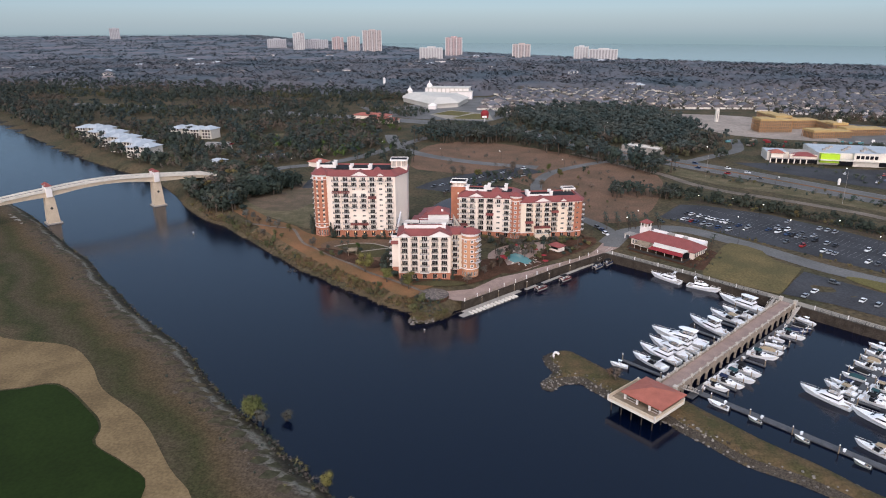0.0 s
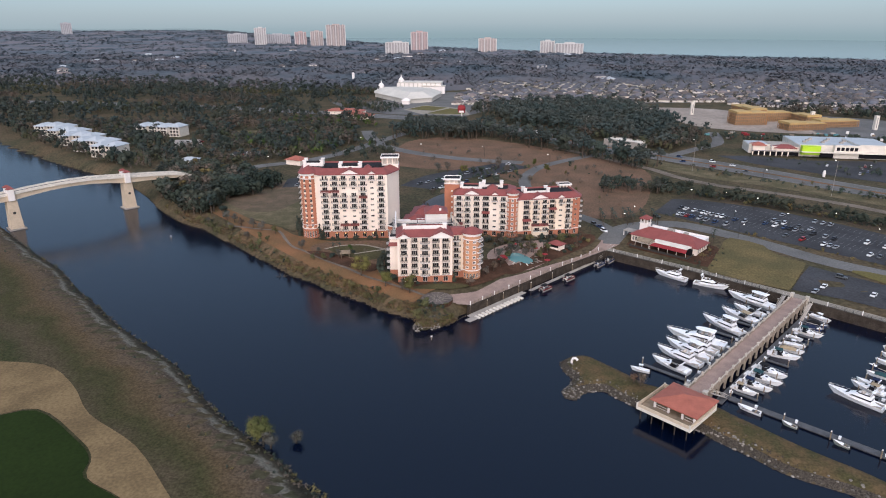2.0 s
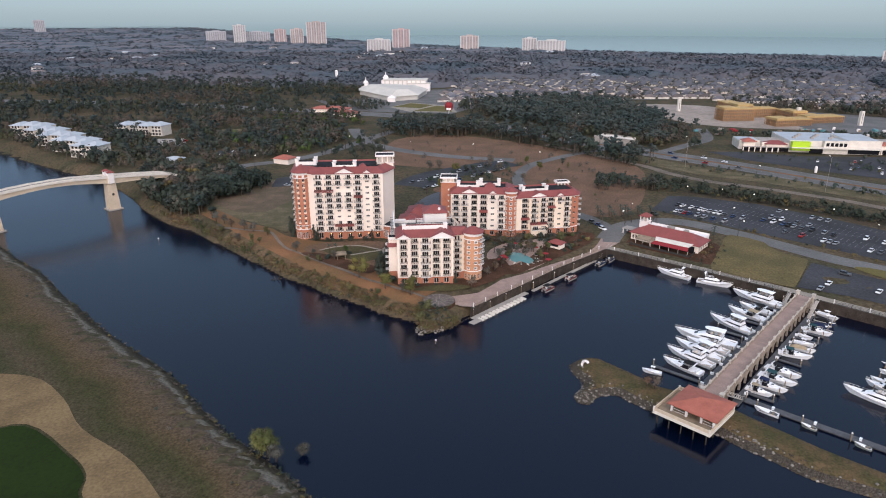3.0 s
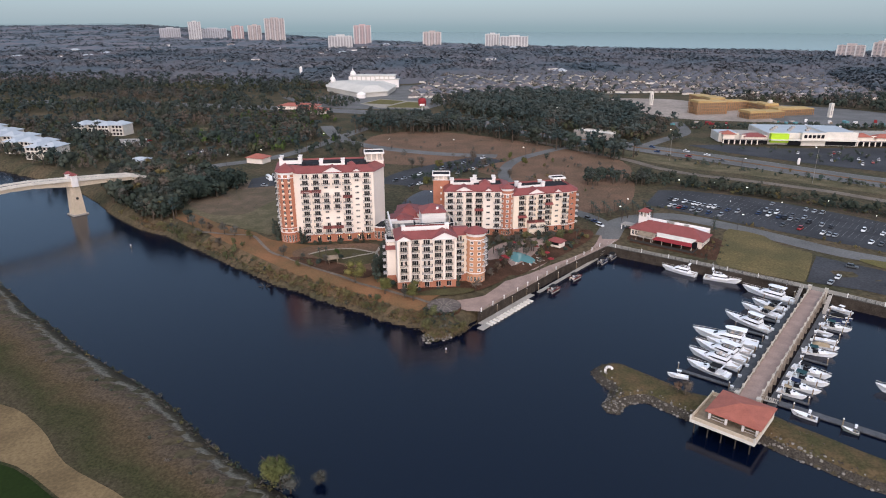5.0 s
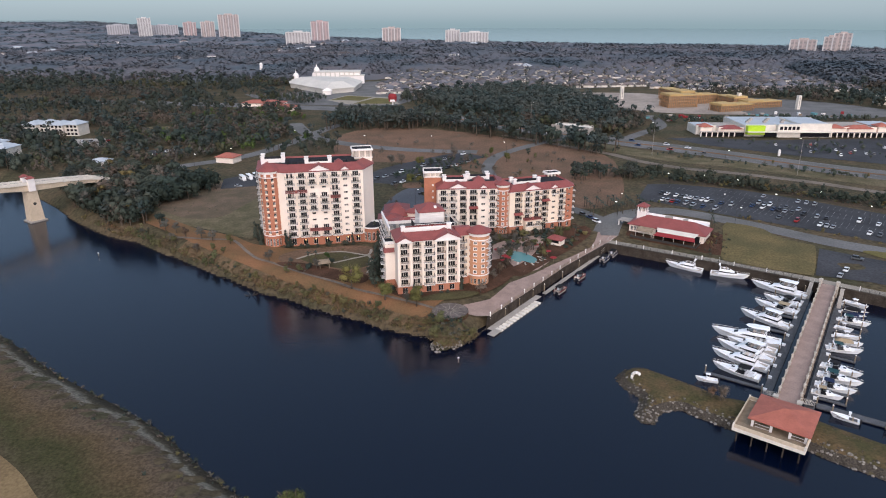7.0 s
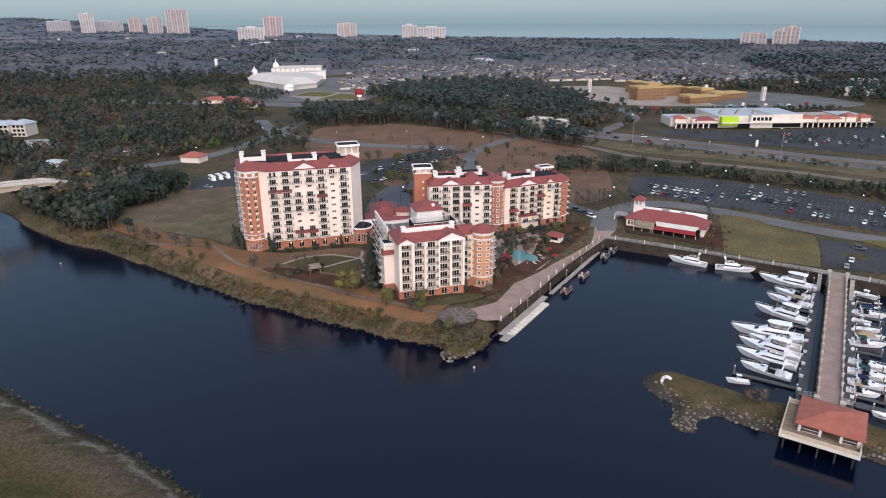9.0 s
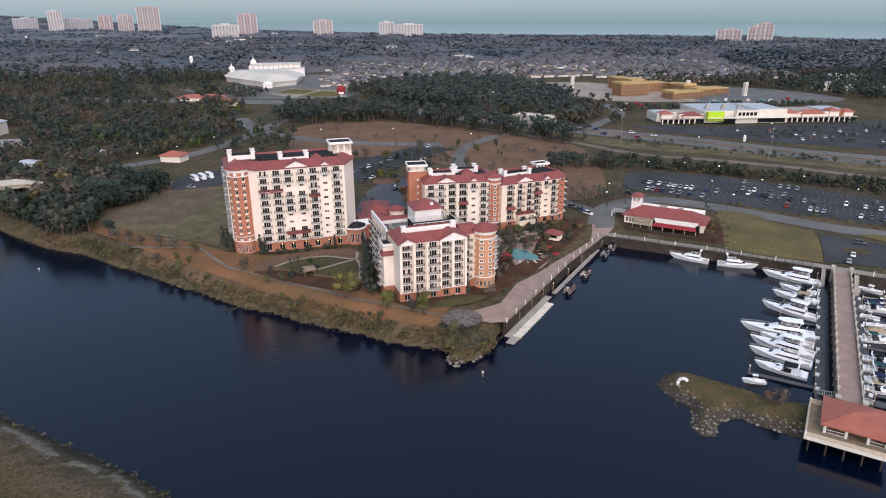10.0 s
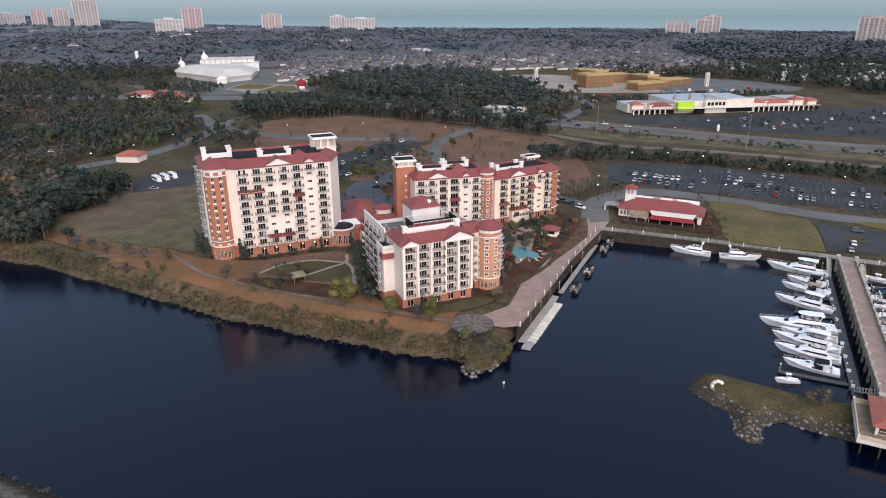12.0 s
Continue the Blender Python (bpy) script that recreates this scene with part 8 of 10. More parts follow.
def simple_building(name, label, x, y, turn, w, d, h, wall, roof, up=2.5, group="", rows=0, flat=False):
    b = thing(name, label, "building", (x, y, height(x, y)), turn, group)
    if rows:
        n = int(w / 4)
        fl = h / rows
        ops = [(1.2 + k * w / n, 1.2 + k * w / n + 1.9, f * fl + 0.9, f * fl + fl - 0.5) for k in range(n) for f in range(rows)]
        part("front_wall", opening_wall((-w / 2, -d / 2), (w / 2, -d / 2), 0, h, ops, 0.4), wall, b)
        part("wall", Solid().box(-w / 2, w / 2, -d / 2 + 0.4, d / 2, 0, h), wall, b)
        g = Solid()
        for o in ops:
            g.box(o[0] - w / 2, o[1] - w / 2, -d / 2 + 0.3, -d / 2 + 0.38, o[2], o[3])
        part("windows", g, M["glass"], b)
    else:
        part("wall", Solid().box(-w / 2, w / 2, -d / 2, d / 2, 0, h), wall, b)
    if flat:
        part("roof", Solid().box(-w / 2 + 0.5, w / 2 - 0.5, -d / 2 + 0.5, d / 2 - 0.5, h, h + 0.3), roof, b)
        part("parapet", Solid().box(-w / 2, w / 2, -d / 2 - 0.1, -d / 2 + 0.5, h, h + 1.0).box(-w / 2, w / 2, d / 2 - 0.5, d / 2, h, h + 1.0), wall, b)
    else:
        part("roof", Solid().hip(-w / 2, w / 2, -d / 2, d / 2, h, up, 0.8), roof, b)
        for k in range(int(w / 11) if rows else 0):
            x0 = -w / 2 + 1.5 + k * w / int(w / 11)
            part("bay", Solid().box(x0, x0 + 6, -d / 2 - 2.2, -d / 2 + 1, 0, h), wall, b)
            part("bay_roof", Solid().hip(x0, x0 + 6, -d / 2 - 2.2, -d / 2 + 5, h, up * 0.8, 0.6), roof, b)
    return b


WROOF = material("pale_metal_roof", (0.44, 0.47, 0.50), 0.5, 0.1, 0.1, 1.0)
def condominium(x, y, turn, bays, low=9.0):
    """A white block of stepped bays, each with its own pale hip roof and balcony openings."""
    b = thing("condominium", "white three-storey condominium with stepped pale roofs", "building", (x, y, height(x, y)), turn, "white condominiums")
    wide = 11.5
    for k in range(bays):
        x0 = (k - bays / 2) * wide
        y0 = -8.5 + 2.4 * (k % 2)
        ops = [(u, u + 2.6, f * 3.0 + 0.7, f * 3.0 + 2.6) for f in range(3) for u in (1.2, 4.5, 7.8)]
        part("front_wall", opening_wall((x0 + 0.02, y0), (x0 + wide - 0.02, y0), 0, low, ops, 0.8), M["pale"], b)
        part("bay", Solid().box(x0 + 0.02, x0 + wide - 0.02, y0 + 0.85, 8.5, 0, low), M["pale"], b)
        part("dark_glazing", Solid().box(x0 + 1.0, x0 + wide - 1.0, y0 + 0.74, y0 + 0.83, 0.6, low - 0.3), M["glass"], b)
        part("roof", Solid().hip(x0, x0 + wide, y0, 8.5, low + 0.02 + 0.25 * (k % 2), 2.6 + 0.5 * (k % 2), 0.7), WROOF, b)


for x, y, t, w in ((-400, 570, -10, 34), (-371, 546, -10, 34), (-342, 521, -10, 34), (-314, 497, -10, 34), (-290, 476, -10, 23)):
    condominium(x, y, t, max(2, round(w / 11.5)))
condominium(-299, 578, -10, 4)
simple_building("gatehouse", "small building with red hip roof by the road", -131, 459, -20, 13, 10, 4, M["cream"], M["tile"], 2.4)
for x, y, t, w, d in ((-160, 742, -10, 44, 18), (-132, 706, -14, 22, 14), (-150, 718, 10, 16, 16)):
    simple_building("eatery", "low building with orange-red tiled roofs among trees", x, y, t, w, d, 4.2, M["cream"], M["tile"], 2.6, "red roofed eateries")
simple_building("filling_station", "low shop with pale flat canopy by the highway", 130, 556, -40, 34, 14, 5, M["concrete"], M["pale"], 1.5, flat=True)
simple_building("house", "small white roofed lodge among trees", -211, 450, 10, 12, 9, 4, M["white"], WROOF, 2.0)
simple_building("house", "small white roofed lodge among trees", -196, 432, 30, 11, 8, 4, M["white"], WROOF, 2.0)

# shopping mall
LIME = material("lime_panel", (0.42, 0.62, 0.03), 0.5, 0.05)
mall = thing("mall", "long pale shopping mall with lime green entrance", "building", (214, 522, 6.0), -6)
for name, x0, x1, y0, y1, h, mat in (("block", 46, 108, 4, 52, 8.5, "pale"), ("block", 26, 46, 6, 36, 6, "cream"), ("block", 10, 26, 12, 34, 6.5, "pale"), ("block", 70, 88, 0, 8, 9.5, "pale"), ("block", 88, 112, 1, 40, 10, "pale"),
                                     ("block", 112, 150, 6, 38, 6.5, "cream"), ("block", 150, 172, 8, 40, 7, "orange")):
    b = part(name, Solid().box(x0, x1, y0, y1, 0, h), M[mat], mall)
    part("roof", Solid().box(x0 + 0.4, x1 - 0.4, y0 + 0.4, y1 - 0.4, h, h + 0.25), WROOF if mat != "cream" else M["concrete"], b)
    part("parapet", Solid().box(x0, x1, y0 - 0.05, y0 + 0.4, h, h + 0.9), M[mat], b)
part("lime_entrance", Solid().box(46.5, 60, -0.5, 5, 2.2, 9.0), LIME, mall, "lime green entrance box")
part("shopfront", Solid().box(60, 111, 0.6, 0.95, 0.4, 4.2), M["glass"], mall)
part("shopfront_roof", Solid().box(46, 112, -3, 2, 4.3, 4.8), M["pale"], mall)
for k in range(5):
    part("clerestory", Solid().box(71.5 + 3.2 * k, 73.8 + 3.2 * k, -0.2, -0.02, 6, 8.6), M["glass"], mall)
for x0, x1, y, h in ((113, 124, 4, 7), (127, 146, 4, 6.5), (151, 160, 6, 8), (28, 44, 4, 6), (12, 22, 8, 7), (163, 172, 6, 7)):
    part("shop_roof", Solid().hip(x0, x1, y, y + 10, h, 2.4, 0.6), M["tile"] if x0 > 100 or x0 < 20 else M["roof"], mall)
    part("shop_bay", Solid().box(x0 + 0.5, x1 - 0.5, y + 0.5, y + 9.5, 0, h), M["cream"], mall)
for x0, x1, y in ((10.5, 45.5, 3.4), (112.5, 172, 3.2)):
    part("arcade_glass", Solid().box(x0, x1, y, y + 0.2, 0.3, 3.4), M["glass"], mall, "dark shopfront glass under the arcade")
    part("arcade_roof", Solid().box(x0, x1, y - 2.4, y + 0.3, 3.6, 4.0), M["concrete"], mall)
    for k in range(int((x1 - x0) / 4.4)):
        part("arcade_post", Solid().box(x0 + 4.4 * k, x0 + 4.4 * k + 0.7, y - 2.3, y - 1.7, 0, 3.6), M["cream"], mall)
for k in range(12):
    part("unit", Solid().box(52 + 4.6 * k, 54.4 + 4.6 * k, 18 + 8 * (k % 3), 20.5 + 8 * (k % 3), 8.7, 10), M["concrete"], mall)

sgn = thing("mall_sign", "white rounded sign at the mall entrance", "sign", (247, 447, 5.8), 20)
part("panel", Solid().loft([ring(0, 0, 0, 0.8, 10), ring(0, 0, 2.4, 1.0, 10), ring(0, 0, 4.2, 0.8, 10), ring(0, 0, 4.6, 0.3, 10)]), M["white"], sgn)

# building site with timber frames
drape("site_yard", smooth_line([(330, 640), (400, 606), (480, 630), (450, 725), (365, 770), (345, 700)], 3, True), M["old_asphalt"], "grey worn building yard", "ground cover", lift=0.35, step=40)
drape("cleared_site", smooth_line([(172, 832), (198, 792), (216, 696), (250, 655), (330, 636), (400, 640), (424, 680), (384, 730), (306, 772), (298, 804), (266, 828)], 3, True), M["dirt"], "pale cleared building site", "ground cover", lift=0.25, step=40)
TIMBER = material("fresh_timber", (0.40, 0.22, 0.11), 0.8, 0.2, 0.05, 0.8)
SHEATH = material("yellow_sheathing", (0.48, 0.33, 0.14), 0.8, 0.15, 0.05, 0.8)


def timber_frame(x, y, turn, w, d, floors, label):
    b = thing("timber_frame", label, "building frame", (x, y, 5.8), turn, "timber frames")
    for f in range(floors):
        z = f * 3.0
        part("floor_deck", Solid().box(-w / 2, w / 2, -d / 2, d / 2, z + 2.7, z + 3.0), TIMBER, b)
        s = Solid()
        for k in range(int(w / 2.2) + 1):
            for yy in (-d / 2, 0, d / 2 - 0.2):
                s.box(-w / 2 + 2.2 * k - 0.35, -w / 2 + 2.2 * k + 0.35, yy, yy + 0.2, z, z + 2.7)
        for k in range(int(d / 2.2)):
            for xx in (-w / 2, w / 2 - 0.2):
                s.box(xx, xx + 0.2, -d / 2 + 2.2 * k, -d / 2 + 2.2 * k + 0.8, z, z + 2.7)
        part("studs", s, TIMBER, b)
    part("core", Solid().box(-w / 2 + 1, w / 2 - 1, -d / 2 + 1.2, d / 2 - 1.2, 0, floors * 3 - 0.3), M["wood"], b)
    part("sheathing", Solid().box(-w / 2, w / 2, -d / 2, d / 2, floors * 3.0, floors * 3.0 + 0.8).box(-w / 2, -w / 2 + w * 0.45, -d / 2, d / 2, floors * 3.0 + 0.8, floors * 3.0 + 2.0), SHEATH, b, "yellow roof sheathing")


for x, y, t, w, d, f, s in ((280, 700, 10, 34, 18, 4, "four-storey"), (314, 728, 10, 36, 18, 3, "three-storey"), (294, 742, 96, 50, 17, 4, "four-storey"), (322, 668, 14, 40, 18, 2, "low"), (362, 690, 14, 44, 18, 2, "low"), (340, 705, 100, 30, 16, 3, "three-storey")):
    timber_frame(x, y, t, w, d, f, f"{s} fresh timber building frame on cleared ground")
for x, y in ((241, 768), (343, 696), (392, 668)):
    st = thing("stair_core", "pale block stair core on the building site", "stair core", (x, y, 5.8), 10, "stair cores")
    part("shaft", Solid().box(-1.7, 1.7, -1.7, 1.7, 0, 14), M["pale"], st)
    part("slit", Solid().box(-0.4, 0.4, -1.74, -1.7, 2, 12), M["slot"], st)
mats = [M["pool"], M["concrete"], M["wood"], RED, M["white"]]
for k in range(40):
    x, y = rr.uniform(215, 420), rr.uniform(600, 640)
    lone("site_crate", Solid().box(-2, 2, -1.2, 1.2, 0, rr.uniform(0.8, 2.6)), mats[k % 5], "wrapped crate of building material on the site", "crate", group="site stacks", at=pose(x, y, 5.9, 0, 0, rr.uniform(0, 90)))

# housing estate
HR = [material("house_roof_" + n, c, 0.85, 0.2, 0.05, 1.5, spread=0.35) for n, c in (("grey", (0.125, 0.120, 0.130)), ("brown", (0.165, 0.138, 0.130)), ("slate", (0.118, 0.120, 0.138)))]
HOUSES = []
for k, roof in enumerate(HR):
    wallm = Solid().box(-7, 7, -5.5, 5.5, 0, 3).box(-7, -1, -8, -5.5, 0, 3).mesh("wall", (M["cream"], M["pale"], M["white"])[k])
    rm = Solid().hip(-7, 7, -5.5, 5.5, 3, 3.2, 0.5).hip(-7, -1, -9.5, -3, 3, 2.4, 0.4).mesh("roof", roof)
    gm = Solid().box(-6.2, -1.8, -8.03, -7.99, 0.2, 2.4).box(1.5, 3, -5.53, -5.49, 0.9, 2.2).box(4.5, 6, -5.53, -5.49, 0.9, 2.2).mesh("door", M["white"])
    HOUSES.append((wallm, rm, gm))
ESTATE = [(-45, 985), (-35, 820), (95, 835), (235, 890), (270, 900), (430, 800), (560, 800), (600, 900), (660, 1150), (470, 1225), (260, 1195), (0, 1172)]
count = 0
rest_walls, rest_roofs = Solid(), Solid()
for row in range(20):
    for col in range(46):
        x, y = -60 + col * 18.5 + 6 * math.sin(row * 1.7), 815 + row * 24.0 + 14 * math.sin(col * 0.22 + row * 0.35)
        if not inside(np.array([x]), np.array([y]), ESTATE)[0] or (col + row) % 9 == 0:
            continue
        turn = rr.choice((0, 0, 180)) + rr.uniform(-14, 14) + 15 * math.sin(col * 0.22)
        k = (row * 7 + col * 3) % 3
        if count < 250:
            w, r_, g_ = HOUSES[k]
            h = thing("house", ("grey", "brown", "slate")[k] + " roofed single-storey house in a dense estate", "house", (x, y, 5.6), turn, "estate houses")
            part("wall", w, None, h)
            part("roof", r_, None, h)
            part("garage_door", g_, None, h)
        else:
            m = pose(x, y, 5.6, 0, 0, turn)
            rest_walls.box(-7, 7, -5.5, 5.5, 0, 3, m)
            one = Solid().hip(-7, 7, -5.5, 5.5, 3, 3.2, 0.5)
            base = len(rest_roofs.v)
            rest_roofs.v += [tuple(m @ Vector(p)) for p in one.v]
            rest_roofs.f += [tuple(base + i for i in q) for q in one.f]
        count += 1
lone("far_house_walls", rest_walls, M["pale"], "pale walls of far estate houses", "houses", "stuff")
lone("far_house_roofs", rest_roofs, HR[2], "slate roofs of far estate houses", "houses", "stuff")
for k in range(5):
    drape("estate_street", strip(smooth_line([(-40 + 20 * k, 826 + 45 * k), (140, 862 + 52 * k), (330, 905 + 50 * k), (520, 905 + 55 * k), (720, 985 + 50 * k)], 5), 7), M["old_asphalt"], "pale estate street between houses", "road", lift=0.2, step=60)
# scattered roofs and clearings in the far woods
for k in range(46):
    x, y = rr.uniform(-1400, 300), rr.uniform(1150, 2300)
    if x < -0.9 * y:
        continue
    simple_building("far_house", "pale house showing among far woods", x, y, rr.uniform(-30, 30), rr.uniform(14, 30), 12, rr.uniform(6, 11), M["white"], rr.choice((HR[0], HR[2], WROOF, HR[1])), 3.5, "far houses")
for x, y, w in ((560, 640, 40), (620, 690, 30), (520, 700, 36), (680, 760, 44), (600, 780, 30), (740, 700, 50)):
    simple_building("store", "pale flat roofed store behind the mall", x, y, -20, w, 20, 7, M["pale"], WROOF, 2, "far stores", flat=True)
drape("condominium_lot", [(-262, 513), (-274, 552), (-252, 556), (-233, 521)], M["concrete"], "pale worn car park behind the condominiums", "parking lot", lift=0.3, step=14)
drape("inn_lot", [(-190, 476), (-170, 487), (-178, 508), (-198, 501)], M["asphalt"], "small dark car park among trees", "parking lot", lift=0.3, step=14)
drape("wood_clearing", [(-231, 575), (-207, 570), (-218, 612), (-237, 608)], M["field"], "small grass clearing in the woods", "grass", lift=0.3, step=14)
for k in range(9):
    park(-264 + 2.9 * k, 522 + 0.5 * k + 16 * (k % 2), 70)
for k in range(7):
    park(-192 + 3.0 * k, 484 + 1.3 * k + 8 * (k % 2), 25)
drape("golf_clearing", smooth_line([(-560, 1130), (-420, 1150), (-330, 1090), (-400, 1060), (-540, 1080)], 4, True), M["lawn"], "pale clearing in the woods", "grass", lift=0.3, step=60)
drape("far_road", strip(smooth_line([(-900, 1250), (-520, 1190), (-240, 1170), (60, 1140)], 5), 14), M["pathway"], "pale far road through the woods", "road", lift=0.4, step=60)

# ---------------------------------------------------------------- plants
def leaf_material(name, color, spread=0.22, warm=0.0, patch=0.035, each=0.25):
    """Foliage whose shade changes from leaf clump to leaf clump and from tree to tree."""
    m = bpy.data.materials.new(name)
    m.use_nodes = True
    n, l = m.node_tree.nodes, m.node_tree.links
    b = n["Principled BSDF"]
    b.inputs["Roughness"].default_value = 0.85
    b.inputs["Specular IOR Level"].default_value = 0.15
    geo, info = n.new("ShaderNodeNewGeometry"), n.new("ShaderNodeObjectInfo")
    noise_ = n.new("ShaderNodeTexNoise")
    noise_.inputs["Scale"].default_value = patch
    l.new(geo.outputs["Position"], noise_.inputs["Vector"])
    hue = n.new("ShaderNodeValToRGB")
    r, g, bl = color
    hue.color_ramp.elements[0].position, hue.color_ramp.elements[1].position = 0.35, 0.65
    hue.color_ramp.elements[0].color = (r * 0.75, g * 0.85, bl * 0.85, 1)
    hue.color_ramp.elements[1].color = (r * (1.25 + warm), g * 1.1, bl, 1)
    l.new(noise_.outputs[0], hue.inputs[0])
    a = n.new("ShaderNodeMapRange")
    a.inputs["To Min"].default_value, a.inputs["To Max"].default_value = 1 - spread, 1 + spread
    l.new(geo.outputs["Random Per Island"], a.inputs[0])
    c = n.new("ShaderNodeMapRange")
    c.inputs["To Min"].default_value, c.inputs["To Max"].default_value = 1 - each, 1 + each
    l.new(info.outputs["Random"], c.inputs[0])
    mul = n.new("ShaderNodeMath")
    mul.operation = "MULTIPLY"
    l.new(a.outputs[0], mul.inputs[0])
    l.new(c.outputs[0], mul.inputs[1])
    s = n.new("ShaderNodeVectorMath")
    s.operation = "SCALE"
    l.new(hue.outputs[0], s.inputs[0])
    l.new(mul.outputs[0], s.inputs["Scale"])
    l.new(s.outputs[0], b.inputs["Base Color"])
    return m


LEAF = {"pine": leaf_material("pine_needles", (0.050, 0.063, 0.060), 0.14), "wood_olive": leaf_material("wood_olive_leaves", (0.080, 0.084, 0.050), 0.16), "brown": leaf_material("bare_twigs", (0.108, 0.096, 0.082), 0.16, 0.05), "spring": leaf_material("yellow_green_leaves", (0.122, 0.118, 0.042), 0.2, 0.1), "olive": leaf_material("spring_leaves", (0.104, 0.098, 0.046), 0.2, 0.1), "thick": leaf_material("thicket_leaves", (0.036, 0.045, 0.035)), "straw": leaf_material("straw_scrub", (0.145, 0.108, 0.066), 0.22, 0.1),
        "green": leaf_material("fresh_leaves", (0.062, 0.095, 0.030)), "dark": leaf_material("evergreen_leaves", (0.049, 0.061, 0.050), 0.15), "reed": leaf_material("dry_reeds", (0.15, 0.125, 0.065), 0.25),
        # grey and deep: distance haze is put into these leaf colours as a blue tint
        "grey": leaf_material("haze_tinted_woods", (0.112, 0.122, 0.144), 0.12, 0.05, 0.006), "deep": leaf_material("far_evergreens", (0.095, 0.111, 0.133), 0.12, 0.0, 0.006), "russet": leaf_material("russet_twigs", (0.10, 0.068, 0.05), 0.3)}
M["bark"] = material("bark", (0.11, 0.085, 0.065), 0.95, 0.35, 1.0, 6.0)


def fast_mesh(name, verts, quads, mat):
    me = bpy.data.meshes.new(name)
    verts, quads = np.asarray(verts, np.float32), np.asarray(quads, np.int32)
    me.vertices.add(len(verts))
    me.vertices.foreach_set("co", verts.ravel())
    me.loops.add(quads.size)
    me.loops.foreach_set("vertex_index", quads.ravel())
    me.polygons.add(len(quads))
    me.polygons.foreach_set("loop_start", np.arange(0, quads.size, 4, dtype=np.int32))
    me.polygons.foreach_set("use_smooth", np.ones(len(quads), bool))
    me.materials.append(mat)
    me.update(calc_edges=True)
    return me


def clumps(rng, balls, count, size, aspect=0.7, low=0.6, rough=0.32, up=0.45):
    """Leaf sprays: small bent quads scattered through the outer part of some balls (x, y, z, rx, rz); low aspects make twigs."""
    balls = np.array(balls, float)
    share = balls[:, 3] ** 2 * balls[:, 4]
    pick = rng.choice(len(balls), count, p=share / share.sum())
    b = balls[pick]
    d = rng.normal(size=(count, 3))
    d /= np.linalg.norm(d, axis=1, keepdims=True)
    rad = rng.uniform(low, 1.12, (count, 1))
    p = b[:, :3] + d * rad * np.stack([b[:, 3], b[:, 3], b[:, 4]], 1)
    nrm = d * 0.9 + rng.normal(0, rough, (count, 3)) + [0, 0, up]
    nrm /= np.linalg.norm(nrm, axis=1, keepdims=True)
    t = np.cross(nrm, rng.normal(size=(count, 3)))
    t /= np.linalg.norm(t, axis=1, keepdims=True)
    s = np.cross(nrm, t)
    k = size * rng.uniform(0.55, 1.5, (count, 1))
    v = np.stack([p - t * k, p - s * k * aspect + nrm * k * 0.15, p + t * k, p + s * k * aspect + nrm * k * 0.15], 1).reshape(-1, 3)
    return v, np.arange(4 * count).reshape(-1, 4)


def lumps(rng, balls, scale=0.8, sides=6):
    """The leafy masses inside a crown: uneven rounded lumps, one for each ball."""
    vs, fs, at = [], [], 0
    for x, y, z, r, rz in balls:
        a0 = rng.uniform(0, 6.28)
        shift = rng.normal(0, 0.1, 2) * r
        for k, (q, up) in enumerate(((0.75, -0.65), (1.0, 0.05), (0.55, 0.72))):
            a = a0 + 0.4 * k + np.arange(sides) * 2 * np.pi / sides
            w = r * q * scale * rng.uniform(0.75, 1.22, sides)
            vs.append(np.stack([x + shift[0] * k / 2 + w * np.cos(a), y + shift[1] * k / 2 + w * np.sin(a), z + rz * scale * (up + rng.normal(0, 0.1, sides))], 1))
        i = np.arange(sides)
        for k in range(2):
            fs.append(np.stack([at + k * sides + i, at + k * sides + (i + 1) % sides, at + (k + 1) * sides + (i + 1) % sides, at + (k + 1) * sides + i], 1))
        t = at + 2 * sides
        fs.append(np.array([[t, t + 1, t + 2, t + 3], [t, t + 3, t + 4, t + 5]]) if sides == 6 else np.array([[t, t + 1, t + 2, t + 3], [t, t, t + 3, t + 4]]))
        at += 3 * sides
    return np.concatenate(vs), np.concatenate(fs)


def foliage(rng, balls, cards, size, scale=0.62, sides=6, aspect=0.7):
    """Uneven inner lumps with leaf sprays standing out from them; scale 0 leaves the lumps out."""
    if not scale:
        return clumps(rng, balls, cards, size, aspect, 0.8, 0.2, 1.0)
    v1, f1 = clumps(rng, balls, cards, size, aspect)
    v0, f0 = lumps(rng, balls, scale, sides)
    return np.concatenate([v0, v1]), np.concatenate([f0, f1 + len(v0)])


